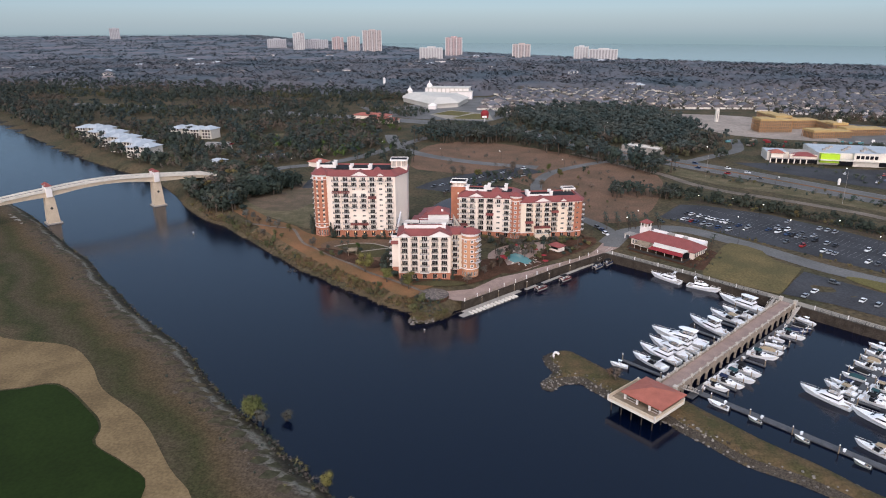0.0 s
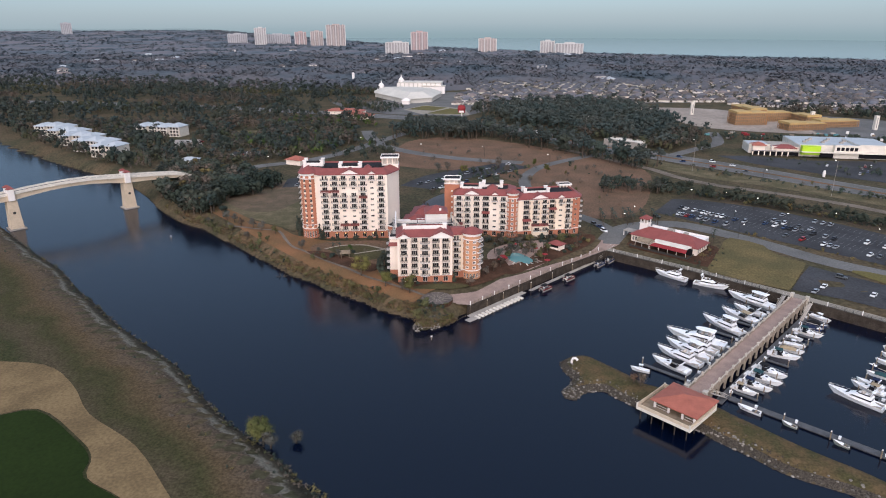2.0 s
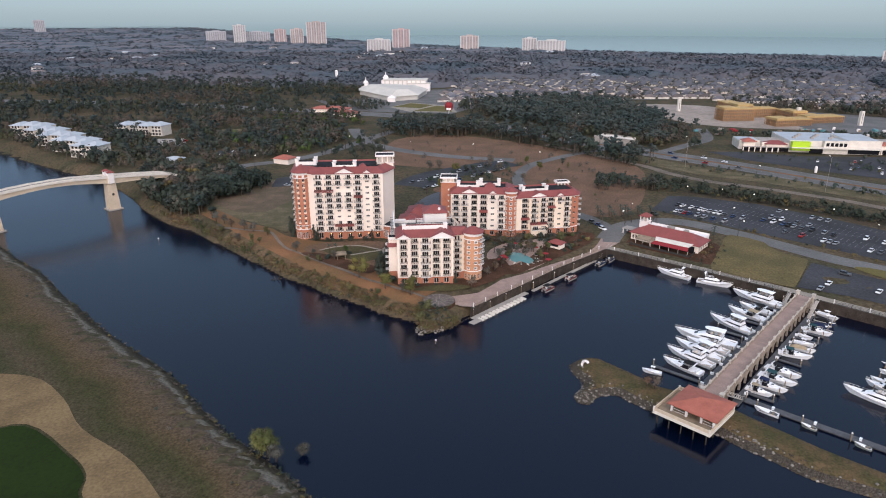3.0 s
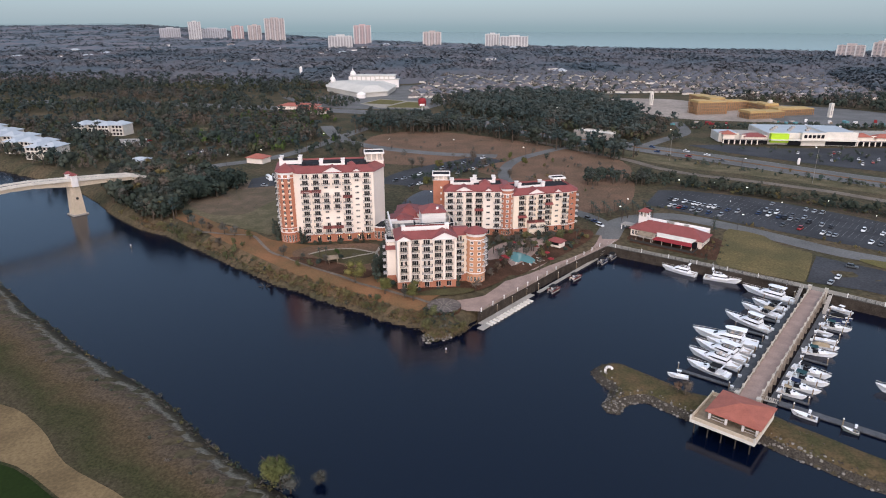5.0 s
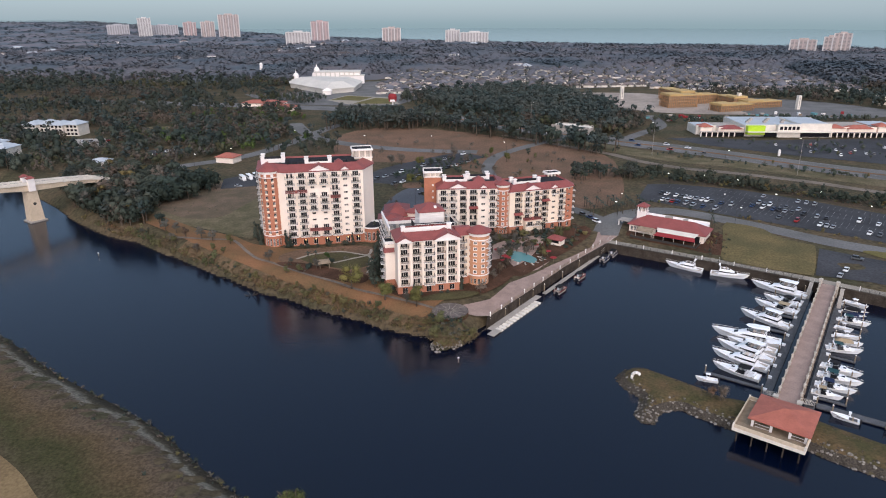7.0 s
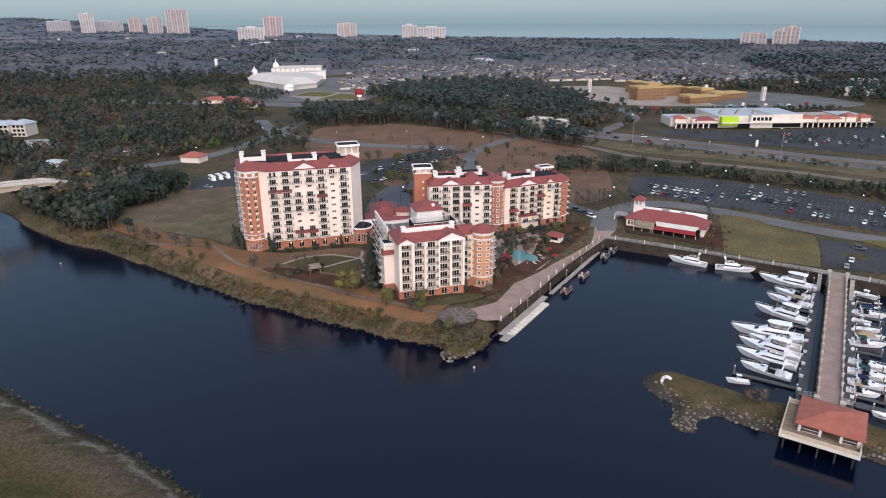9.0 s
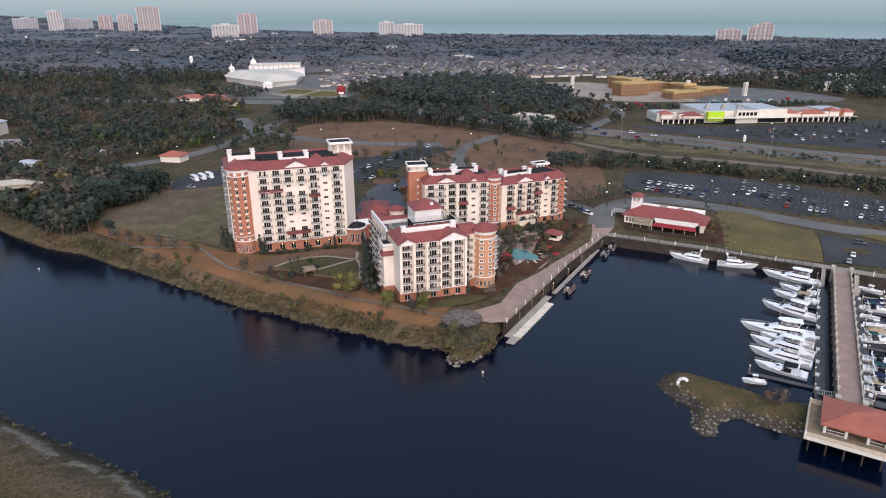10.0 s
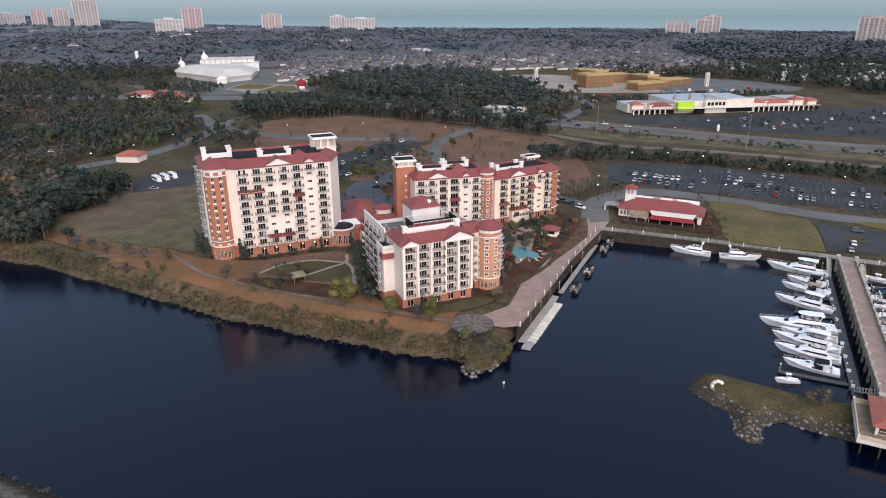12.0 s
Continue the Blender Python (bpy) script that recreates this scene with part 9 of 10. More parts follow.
def crown_balls(rng, kind, h):
    """The ellipsoids that make up a crown, for a tree of height h."""
    out = []
    if kind == "pine":
        for k in range(8):
            a, z = rng.uniform(0, 6.28), h * rng.uniform(0.55, 0.93)
            r = h * rng.uniform(0.05, 0.17) * (1.15 - (z / h - 0.5))
            out.append((r * math.cos(a) * 1.3, r * math.sin(a) * 1.3, z, h * rng.uniform(0.09, 0.14), h * 0.055))
        out.append((0, 0, h * 0.95, h * 0.10, h * 0.06))
    elif kind == "cypress":
        for k in range(6):
            z = h * (0.12 + 0.15 * k)
            out.append((rng.normal(0, 0.03 * h), rng.normal(0, 0.03 * h), z, h * (0.17 - 0.02 * k), h * 0.13))
    elif kind == "shrub":
        for k in range(5):
            a = rng.uniform(0, 6.28)
            r = h * rng.uniform(0, 0.45)
            out.append((r * math.cos(a), r * math.sin(a), h * rng.uniform(0.3, 0.62), h * rng.uniform(0.3, 0.45), h * rng.uniform(0.25, 0.4)))
    else:
        for k in range(9):
            a = rng.uniform(0, 6.28)
            r = h * rng.uniform(0.04, 0.22)
            out.append((r * math.cos(a), r * math.sin(a), h * rng.uniform(0.40, 0.82), h * rng.uniform(0.16, 0.23), h * rng.uniform(0.12, 0.18)))
    return out


def trunk_solid(rng, kind, h):
    s = Solid()
    r = h * 0.022 + 0.03
    lean = (rng.normal(0, 0.02) * h, rng.normal(0, 0.02) * h)
    s.loft([ring(0, 0, -0.3, r * 1.4, 6), ring(lean[0] * 0.4, lean[1] * 0.4, h * 0.4, r, 6), ring(lean[0], lean[1], h * 0.86, r * 0.35, 6)])
    for k in range(7 if kind != "pine" else 5):
        a, z0 = rng.uniform(0, 6.28), h * rng.uniform(0.3 if kind != "pine" else 0.55, 0.65)
        q = h * rng.uniform(0.14, 0.27)
        s.rod((lean[0] * z0 / h, lean[1] * z0 / h, z0), (q * math.cos(a), q * math.sin(a), z0 + q * rng.uniform(0.5, 1.0)), r * 0.3, 4)
    return s


TREES = {}


def tree(kind, shape, leaf, label, category, h, x, y, turn, z=None, cards=None, size=None, group=""):
    """A tree with a trunk with limbs and a crown of leaf sprays; alike ones share their meshes."""
    key = (kind, CHANCE.randrange(3))
    if key not in TREES:
        rng = np.random.default_rng(sum(map(ord, kind)) + key[1] * 17)
        H = 10.0 if shape != "shrub" else 2.0
        v, f = foliage(rng, crown_balls(rng, shape, H), cards or ((420 if leaf == "brown" else 250) if shape != "shrub" else 130), size or (0.37 if shape != "shrub" else 0.17),
                       0.5 if leaf == "brown" else 0.66, aspect=0.38 if leaf == "brown" else 0.65)
        TREES[key] = (fast_mesh("crown", v, f, LEAF[leaf]), None if shape == "shrub" else trunk_solid(rng, shape, H).mesh("trunk", M["bark"]))
    crown, trunk = TREES[key]
    H = 10.0 if shape != "shrub" else 2.0
    zz = height(x, y) if z is None else z
    m = Matrix.LocRotScale((x, y, zz), Euler((0, 0, radians(turn))), (h / H * CHANCE.uniform(0.9, 1.15),) * 2 + (h / H,))
    if trunk is None:
        ob = new(category.replace(" ", "_"), crown)
        ob.matrix_basis = m
        return tagged(ob, label, category, group)
    ob = new(category.replace(" ", "_"))
    ob.matrix_basis = m
    tagged(ob, label, category, group)
    part("trunk", trunk, None, ob)
    part("crown", crown, None, ob)
    return ob


KINDS = {"budding": ("broad", "spring", "dense olive green tree in early spring", "tree"), "twiggy": ("broad", "brown", "fine-twigged pale brown budding tree", "tree"), "pine": ("pine", "pine", "tall dark green pine with a bare trunk", "pine tree"), "bare": ("broad", "brown", "brown leafless winter tree with fine twigs", "tree"), "olive": ("broad", "olive", "olive green budding tree in early spring", "tree"),
         "spring": ("broad", "spring", "round yellow-green budding tree", "tree"), "green": ("broad", "green", "fresh green leafy tree in spring", "tree"), "oak": ("broad", "dark", "dark evergreen oak tree with dense crown", "tree"), "cypress": ("cypress", "dark", "dark narrow evergreen by the wall", "evergreen"),
         "shrub": ("shrub", "olive", "olive green shrub on the bank", "shrub"), "dark_shrub": ("shrub", "dark", "dark evergreen shrub in rough ground", "shrub"), "dry_shrub": ("shrub", "brown", "brown leafless shrub on the bank", "shrub"),
         "straw_shrub": ("shrub", "straw", "straw coloured winter shrub on the bank", "shrub"), "reed": ("shrub", "reed", "pale dry reed clump at the water's edge", "reeds"), "russet": ("shrub", "russet", "russet twiggy shrub in a bed", "shrub"), "russet_tree": ("broad", "russet", "small russet brown garden tree", "tree")}


SCRUB = {}
SHRUBS = [0]


def plant(kind, x, y, h, group="", z=None):
    shape, leaf, label, cat = KINDS[kind]
    if shape == "shrub":
        SHRUBS[0] += 1
        if SHRUBS[0] > 120:
            SCRUB.setdefault(leaf, []).append((x, y, height(x, y) if z is None else z, h))
            return None
    fine = kind in ("budding", "twiggy", "spring")
    return tree(kind, shape, leaf, label, cat, h, x, y, CHANCE.uniform(0, 360), z, 1500 if fine else None, 0.2 if fine else None, group=group)


def scatter(poly, n, seed):
    rng = np.random.default_rng(seed)
    p = to_numpy(poly)
    lo, hi = p.min(0), p.max(0)
    out = np.zeros((0, 2))
    while len(out) < n:
        q = rng.uniform(lo, hi, (n * 3, 2))
        out = np.r_[out, q[inside(q[:, 0], q[:, 1], poly)]]
    return out[:n]


# garden and bank
for x, y, h in ((-80.5, 297, 8), (-77.5, 291.5, 8.5), (-76, 286, 7), (-64.4, 281.5, 8.5), (-63, 282.8, 7), (-36.5, 283, 6), (-27.5, 289, 9), (-25.5, 282, 7), (-24.5, 271, 8), (-24, 262, 8), (-24.5, 254, 8), (-24.8, 247, 8), (-25.6, 258, 8.5), (-26.0, 266, 8), (-26.4, 241, 7.5), (-11.5, 226.8, 5.5), (5.8, 232.5, 6)):
    plant("cypress", x, y, h, "hotel evergreens")
for x, y, h in ((-55.5, 281, 2.6), (-47.2, 282.2, 3.0), (-39.5, 283, 3.0), (-58, 281.5, 2.2), (-51.5, 282, 1.8), (-52, 257, 3), (-44, 263, 2.4), (-22, 240, 3), (-9, 227, 2), (-2, 228.5, 1.6), (0.5, 229, 1.8), (-20.5, 233, 3.2)):
    plant("dark_shrub", x, y, h, "hotel shrubs")
for kind, x, y, h in (("bare", -104, 295.5, 7), ("olive", -89.7, 287.5, 5.5), ("spring", -34.0, 234.4, 11.0), ("bare", -69, 265, 6), ("spring", -21.7, 224.3, 8.0), ("spring", -10.9, 218.0, 8.4), ("bare", -14.2, 220.6, 5.5), ("oak", -26.6, 238.5, 6.5), ("oak", -27.0, 243.5, 6.0), ("oak", -25.6, 235.0, 5.2), ("oak", -26.8, 251, 6.5), ("olive", -55, 252, 4), ("bare", -49, 255.5, 5),
                      ("bare", 12.5, 230, 5.5), ("russet_tree", 22, 247, 6), ("russet_tree", 25, 252, 6), ("bare", 19, 242, 5), ("green", -46, 265, 4), ("bare", -60, 261, 4)):
    plant(kind, x, y, h, "garden trees")
for k, (x, y) in enumerate(scatter([(24, 250), (36, 262), (62, 281), (70, 296), (66, 304), (36, 288), (33, 276), (42, 268), (30, 252)], 70, 4)):
    plant(("dark_shrub", "russet", "dry_shrub", "shrub")[k % 4], x, y, 1.2 + 1.6 * CHANCE.random(), "pool planting")
for k, (x, y) in enumerate(scatter([(1, 285), (30, 284), (66, 298), (70, 304), (64, 300), (32, 290), (1, 292)], 46, 5)):
    plant(("dark_shrub", "shrub", "dry_shrub")[k % 3], x, y, 1.6 + 2.2 * CHANCE.random(), "hotel shrubs")
for k, (x, y) in enumerate(scatter([(22, 262), (34, 252), (60, 284), (50, 290), (22, 284)], 26, 6)):
    plant(("olive", "bare", "russet_tree")[k % 3], x, y, 4 + 2.5 * CHANCE.random(), "pool trees")
bank = EAST_BANK[32:]
rng = np.random.default_rng(8)
for k in range(900):
    i = rng.integers(0, len(bank) - 2)
    t = rng.random()
    x, y = bank[i][0] + t * (bank[i + 1][0] - bank[i][0]), bank[i][1] + t * (bank[i + 1][1] - bank[i][1])
    d = 1.6 + 4.6 * rng.random() ** 1.1
    x, y = x + d * 0.55, y + d * 0.83
    kind = ("shrub", "straw_shrub", "dark_shrub" if k % 4 == 0 else "straw_shrub", "reed" if k % 3 == 0 else "straw_shrub", "olive" if k % 8 == 0 else "shrub")[k % 5]
    plant(kind, x, y, (2.9 if kind == "olive" else 1.3) * rng.uniform(0.7, 2.0), "bank shrubs")
for k in range(30):
    a, r = rng.uniform(0, 6.28), 6.5 * rng.random() ** 0.5
    plant(("dark_shrub", "shrub", "dry_shrub")[k % 3], 0.5 + 0.9 * r * math.cos(a), 205.5 + 0.7 * r * math.sin(a), rng.uniform(0.8, 2.0), "bank shrubs")
for k in range(34):
    a = radians(178 + 130 * rng.random())
    r = rng.uniform(6.7, 8.6)
    plant("dark_shrub" if k % 3 else "shrub", 0.3 + r * math.cos(a), 215 + r * math.sin(a), rng.uniform(1.2, 1.9), "plaza hedge", z=PLAZA - 0.3 - 0.55 * (r - 6.5))
west = WEST_BANK[14:]
for k in range(430):
    i = rng.integers(0, len(west) - 2)
    t = rng.random()
    x, y = west[i][0] + t * (west[i + 1][0] - west[i][0]), west[i][1] + t * (west[i + 1][1] - west[i][1])
    d = -0.3 + (2.6 if k % 4 else 14.0) * rng.random() ** 1.4
    plant(("dark_shrub", "dry_shrub", "shrub", "dry_shrub", "dark_shrub")[k % 5], x - d * 0.6, y - d * 0.8, rng.uniform(0.6, 1.7), "west bank shrubs")
for kind, x, y, h in (("budding", -38.0, 124.9, 11.0), ("budding", -40.2, 125.8, 9.5), ("twiggy", -35.2, 122.8, 7.5), ("twiggy", -29.2, 126, 6.0), ("budding", -7.6, 97.6, 6.6), ("shrub", -15.5, 104.5, 3.2), ("twiggy", -0.6, 94.5, 3.6), ("shrub", -18.5, 107, 3.0)):
    plant(kind, x, y, h, "west bank trees", z=0.4 if x > -32 and kind == "bare" else None)
for x, y, h, kind in ((-98.5, 292.5, 6.0, "bare"), (-112, 299, 5.5, "russet_tree"), (-103, 284, 5.0, "bare"), (-118, 305, 6.5, "bare"), (-95, 281, 4.5, "olive"), (-128, 314, 7.5, "oak"), (-124, 309, 6.5, "bare"), (-90, 277, 3.5, "olive"), (-60, 252, 3.5, "olive")):
    plant(kind, x, y, h, "bank trees")
for k, (x, y) in enumerate(scatter([(-140, 344), (-118, 330), (-96, 340), (-84, 380), (-100, 398), (-130, 398), (-146, 370)], 170, 71)):
    plant(("dry_shrub", "shrub", "dark_shrub")[k % 3], x, y, rng.uniform(0.35, 0.8), "field tussocks")
for k, (x, y) in enumerate(scatter([lot_point(*q) for q in ((-10, 52), (33, 64), (75, 63), (160, 54), (160, 68), (75, 77), (33, 77))], 300, 72)):
    plant(("dark_shrub", "dry_shrub", "shrub", "dark_shrub")[k % 4], x, y, rng.uniform(0.8, 2.4), "embankment shrubs")
for k, (x, y) in enumerate(scatter([(232, 470), (300, 420), (420, 340), (520, 350), (500, 440), (300, 480)], 46, 73)):
    plant(("oak", "dark_shrub", "olive", "dark_shrub")[k % 4], x, y, rng.uniform(2, 5), "mall trees")
for k, (x, y) in enumerate(scatter([(-330, 240), (-240, 235), (-180, 190), (-140, 165), (-230, 180)], 40, 7)):
    plant(("dry_shrub", "shrub")[k % 2], x, y, rng.uniform(0.5, 1.2), "rough shrubs")
for k, (x, y) in enumerate(scatter([(-62, 258), (-44, 246), (-28, 243), (-26, 262), (-35, 276), (-60, 277)], 70, 74)):
    if y < 0.62 * (-30 - x) + 243 or k % 6 == 0:
        plant(("shrub", "dark_shrub", "dry_shrub", "reed")[k % 4], x, y, rng.uniform(0.7, 2.0), "garden shrubs")
for k, (x, y) in enumerate(scatter([(46, 174), (50, 160), (62, 158), (110, 122), (150, 92), (152, 98), (110, 132), (62, 172)], 110, 75)):
    if height(x, y) > 1.2:
        plant(("shrub", "dry_shrub", "dry_shrub")[k % 3], x, y, rng.uniform(0.25, 0.6), "breakwater tussocks")
for k, (x, y) in enumerate(((114.5, 266.8), (116.2, 269.5), (118.0, 273.0), (113.4, 264.2), (120.6, 277.0), (122.6, 280.4))):
    plant(("dark_shrub", "russet", "shrub")[k % 3], x, y, 2.0 + 0.35 * (k % 3), "restaurant shrubs")
for kind, x, y, h in (("twiggy", -14.6, 440, 9), ("twiggy", -21, 438, 9), ("spring", -2.4, 435, 8), ("oak", 4.4, 434, 6.5), ("oak", 9.9, 433, 7), ("twiggy", 22, 457, 10), ("twiggy", 28, 439, 8), ("twiggy", 42.7, 410, 7),
                      ("spring", 48, 464, 7), ("spring", 56, 444, 7), ("budding", -9.5, 385, 8), ("budding", -4.5, 387, 6.5), ("twiggy", 3, 384, 5), ("oak", 92, 399, 10), ("oak", 97, 404, 8)):
    plant(kind, x, y, h, "forecourt trees")
# breakwater
plant("twiggy", 68.5, 160.0, 5.5, "breakwater trees")
plant("russet_tree", 66.8, 161.5, 4.0, "breakwater trees")


def boulder(seed):
    g = np.random.default_rng(seed)
    s = Solid()
    s.loft([[(x * q * g.uniform(0.75, 1.2), y * q * g.uniform(0.75, 1.2), z) for x, y, _ in ring(0, 0, 0, 1, 6)] for q, z in ((0.75, -0.4), (1.0, 0.0), (0.8, 0.4), (0.35, 0.62))])
    return s.mesh("rock", M["rock"])


ROCKS = [boulder(k) for k in range(6)]
drape("breakwater_grass", offset_ring(JETTY, 2.0), M["breakwater"], "olive and brown grass along the top of the breakwater", "grass", lift=0.16, step=2.5)
drape("riprap", strip(JETTY + JETTY[:1], 4.4), M["riprap"], "fine riprap round the breakwater, darkened for the gaps between rocks", "rocks", lift=0.1, step=2.5)
revet = thing("revetment", "loose pale rock revetment round the breakwater", "rocks")
JR = JETTY + JETTY[:1]
n_r = 0
for k in range(len(JR) - 1):
    (ax, ay), (bx, by) = JR[k], JR[k + 1]
    L = math.hypot(bx - ax, by - ay)
    for j in range(int(L * (3.2 if ay < 172 and ax < 90 else 0.9))):
        if n_r >= 290 or ax > 128:
            break
        t, d = rng.random(), rng.uniform(-0.4, 3.4)
        x, y = ax + t * (bx - ax) - (by - ay) / L * d, ay + t * (by - ay) + (bx - ax) / L * d
        part("rock", ROCKS[n_r % 6], None, revet, at=Matrix.LocRotScale((x, y, max(0.05, height(x, y) - 0.05)), Euler((0, 0, rng.uniform(0, 6.28))), (rng.uniform(0.24, 0.52),) * 3))
        n_r += 1
point = thing("rocky_point", "pile of pale rocks at the tip of the point", "rocks")
for k in range(150):
    a, r = rng.uniform(0, 6.28), rng.random() ** 0.5
    x, y = -2.2 + 5.6 * r * math.cos(a), 198.4 + 3.8 * r * math.sin(a)
    z = height(x, y)
    if z > -1.0:
        part("rock", ROCKS[k % 6], None, point, at=Matrix.LocRotScale((x, y, max(0.0, z)), Euler((0, 0, rng.uniform(0, 6.28))), (rng.uniform(0.3, 0.7),) * 3))
bank_rocks = Solid()
for k in range(520):
    i = rng.integers(0, len(west) - 2) if k % 2 else rng.integers(0, len(bank) - 2)
    line = west if k % 2 else bank
    t, d = rng.random(), rng.uniform(-0.6, 2.6)
    x, y = line[i][0] + t * (line[i + 1][0] - line[i][0]), line[i][1] + t * (line[i + 1][1] - line[i][1])
    x, y = (x - d * 0.6, y - d * 0.8) if k % 2 else (x + d * 0.55, y + d * 0.83)
    q, z = rng.uniform(0.15, 0.42), max(0.0, height(x, y))
    bank_rocks.loft([ring(x, y, z - 0.2, q * 0.8, 5, k), ring(x, y, z + 0.15 * q, q, 5, k), ring(x, y, z + 0.6 * q, q * 0.45, 5, k)])
for k in range(1500):
    i = rng.integers(0, len(JETTY) - 1)
    (ax, ay), (bx, by) = JETTY[i], JETTY[i + 1]
    if ax > 100:
        continue
    t, d, L = rng.random(), rng.uniform(-0.5, 3.6), math.hypot(bx - ax, by - ay) + 1e-6
    x, y = ax + t * (bx - ax) - (by - ay) / L * d, ay + t * (by - ay) + (bx - ax) / L * d
    q, z = rng.uniform(0.14, 0.36), max(0.0, height(x, y))
    bank_rocks.loft([ring(x, y, z - 0.2, q * 0.8, 5, k), ring(x, y, z + 0.15 * q, q, 5, k), ring(x, y, z + 0.6 * q, q * 0.45, 5, k)])
lone("bank_rocks", bank_rocks, M["bank_stone"], "scattered pale riprap along the waterway bank", "rocks", "stuff")

# woods by the bridge
for k, (x, y) in enumerate(scatter([(-214, 420), (-196, 372), (-178, 345), (-152, 322), (-136, 317), (-142, 350), (-126, 366), (-128, 398), (-152, 405), (-186, 418)], 135, 9)):
    plant(("oak", "bare", "pine", "oak", "olive" if k % 3 == 0 else "oak")[k % 5], x, y, rng.uniform(9, 14), "riverside wood")
for k, (x, y) in enumerate(scatter([(-176, 347), (-150, 319), (-128, 304), (-112, 293), (-110, 298), (-134, 322), (-160, 346)], 50, 10)):
    plant(("dry_shrub", "reed", "shrub", "bare")[k % 4], x, y, (4 if k % 4 == 3 else 1.4) * rng.uniform(0.8, 1.4), "riverside wood")
def thicket():
    wood("riverside_thicket", "dense dark evergreen thicket by the bridge", [(-218, 424), (-200, 374), (-180, 347), (-154, 324), (-138, 319), (-140, 350), (-124, 362), (-118, 392), (-150, 410), (-186, 424)], 560, 37, "thick", 6, 13, 40, 0.06, keep=False)


# pines behind the resort
for k, (x, y) in enumerate(scatter([(-80, 580), (-34, 572), (19, 580), (53, 534), (84, 504), (123, 457), (146, 470), (118, 515), (84, 552), (40, 598), (0, 630), (-70, 650)], 170, 11)):
    plant("pine" if k % 5 else "oak", x, y, rng.uniform(10, 16.5), "pine belt")
for k, (x, y) in enumerate(scatter([(84, 400), (112, 412), (134, 392), (128, 384), (108, 392), (90, 388)], 34, 12)):
    plant("pine" if k % 3 else "oak", x, y, rng.uniform(5, 10), "small pines")
for k, (x, y) in enumerate(scatter([lot_point(*q) for q in ((-6, 48), (40, 62), (140, 58), (140, 66), (30, 72), (-12, 58))], 60, 13)):
    plant(("oak", "dark_shrub", "olive", "shrub")[k % 4], x, y, rng.uniform(2, 4.5), "car park hedge")
for k, (x, y) in enumerate(scatter([(-20, 400), (10, 436), (60, 470), (100, 470), (118, 430), (100, 360), (62, 356), (48, 400), (20, 420)], 34, 14)):
    plant(("dry_shrub", "olive", "bare", "oak", "shrub")[k % 5], x, y, rng.uniform(1.6, 4.5), "clearing shrubs")
for k, (x, y) in enumerate(scatter([(-24, 326), (48, 334), (60, 352), (34, 394), (-4, 394), (-22, 370)], 26, 15)):
    plant(("olive", "bare", "oak")[k % 3], x, y, rng.uniform(3.5, 6.0), "forecourt trees")
for k, (x, y) in enumerate(scatter([lot_point(*q) for q in ((-2, 0), (45, 0), (140, -1), (140, 3), (45, 3.4))], 34, 16)):
    plant(("dark_shrub", "olive", "shrub")[k % 3], x, y, rng.uniform(1.0, 3.0), "car park hedge")
for k, (x, y) in enumerate(scatter([(90, 298), (86, 290), (98, 280), (114, 264), (120, 263), (131, 283), (126, 290), (117, 276), (108, 269), (94, 288)], 36, 17)):
    plant(("dark_shrub", "russet")[k % 2], x, y, rng.uniform(0.8, 1.7), "restaurant shrubs")
for k, (x, y) in enumerate(scatter([(120, 520), (200, 446), (320, 362), (420, 290), (430, 300), (330, 374), (210, 460), (130, 535)], 40, 18)):
    plant(("oak", "shrub", "dry_shrub", "olive")[k % 4], x, y - 22, rng.uniform(1.5, 4.0), "verge shrubs")


# palms
def palm_meshes():
    s = Solid()
    for k in range(16):
        a = k * 0.39 * 2
        up = 0.5 if k % 2 else -0.05
        for j in range(3):
            r0, r1 = 0.7 * j, 0.7 * (j + 1)
            z0, z1 = up * r0 - 0.16 * r0 * r0, up * r1 - 0.16 * r1 * r1
            w0, w1 = 0.34 * (1 - j / 3.4), 0.34 * (1 - (j + 1) / 3.4)
            c, q = math.cos(a), math.sin(a)
            s.face((r0 * c - w0 * q, r0 * q + w0 * c, 5 + z0), (r0 * c + w0 * q, r0 * q - w0 * c, 5 + z0), (r1 * c + w1 * q, r1 * q - w1 * c, 5 + z1), (r1 * c - w1 * q, r1 * q + w1 * c, 5 + z1))
    return s.mesh("fronds", LEAF["dark"]), Solid().tube(0, 0, -0.2, 5.0, 0.2, 0.16, 8).mesh("trunk", M["bark"])


FROND, PTRUNK = palm_meshes()


def palm(x, y, k):
    p = thing("palm_tree", "small fan palm with a slim trunk", "palm tree", (x, y, height(x, y)), 40 * (k % 9), "palms")
    part("trunk", PTRUNK, None, p)
    part("fronds", FROND, None, p)


for k in range(30):
    palm(79 + 5.2 * (k % 6) + 2.2 * ((k * 7) % 3) / 2, 318 + 4.0 * (k // 6) + 1.5 * ((k * 5) % 4) / 3 + 0.3 * (k % 6), k)
for k, (x, y) in enumerate(((128, 294), (126, 288), (130, 299), (70, 302), (48, 292), (30, 286), (40, 252), (62, 288), (22, 268), (45, 275), (-50, 262), (-52.5, 261))):
    palm(x, y, k)


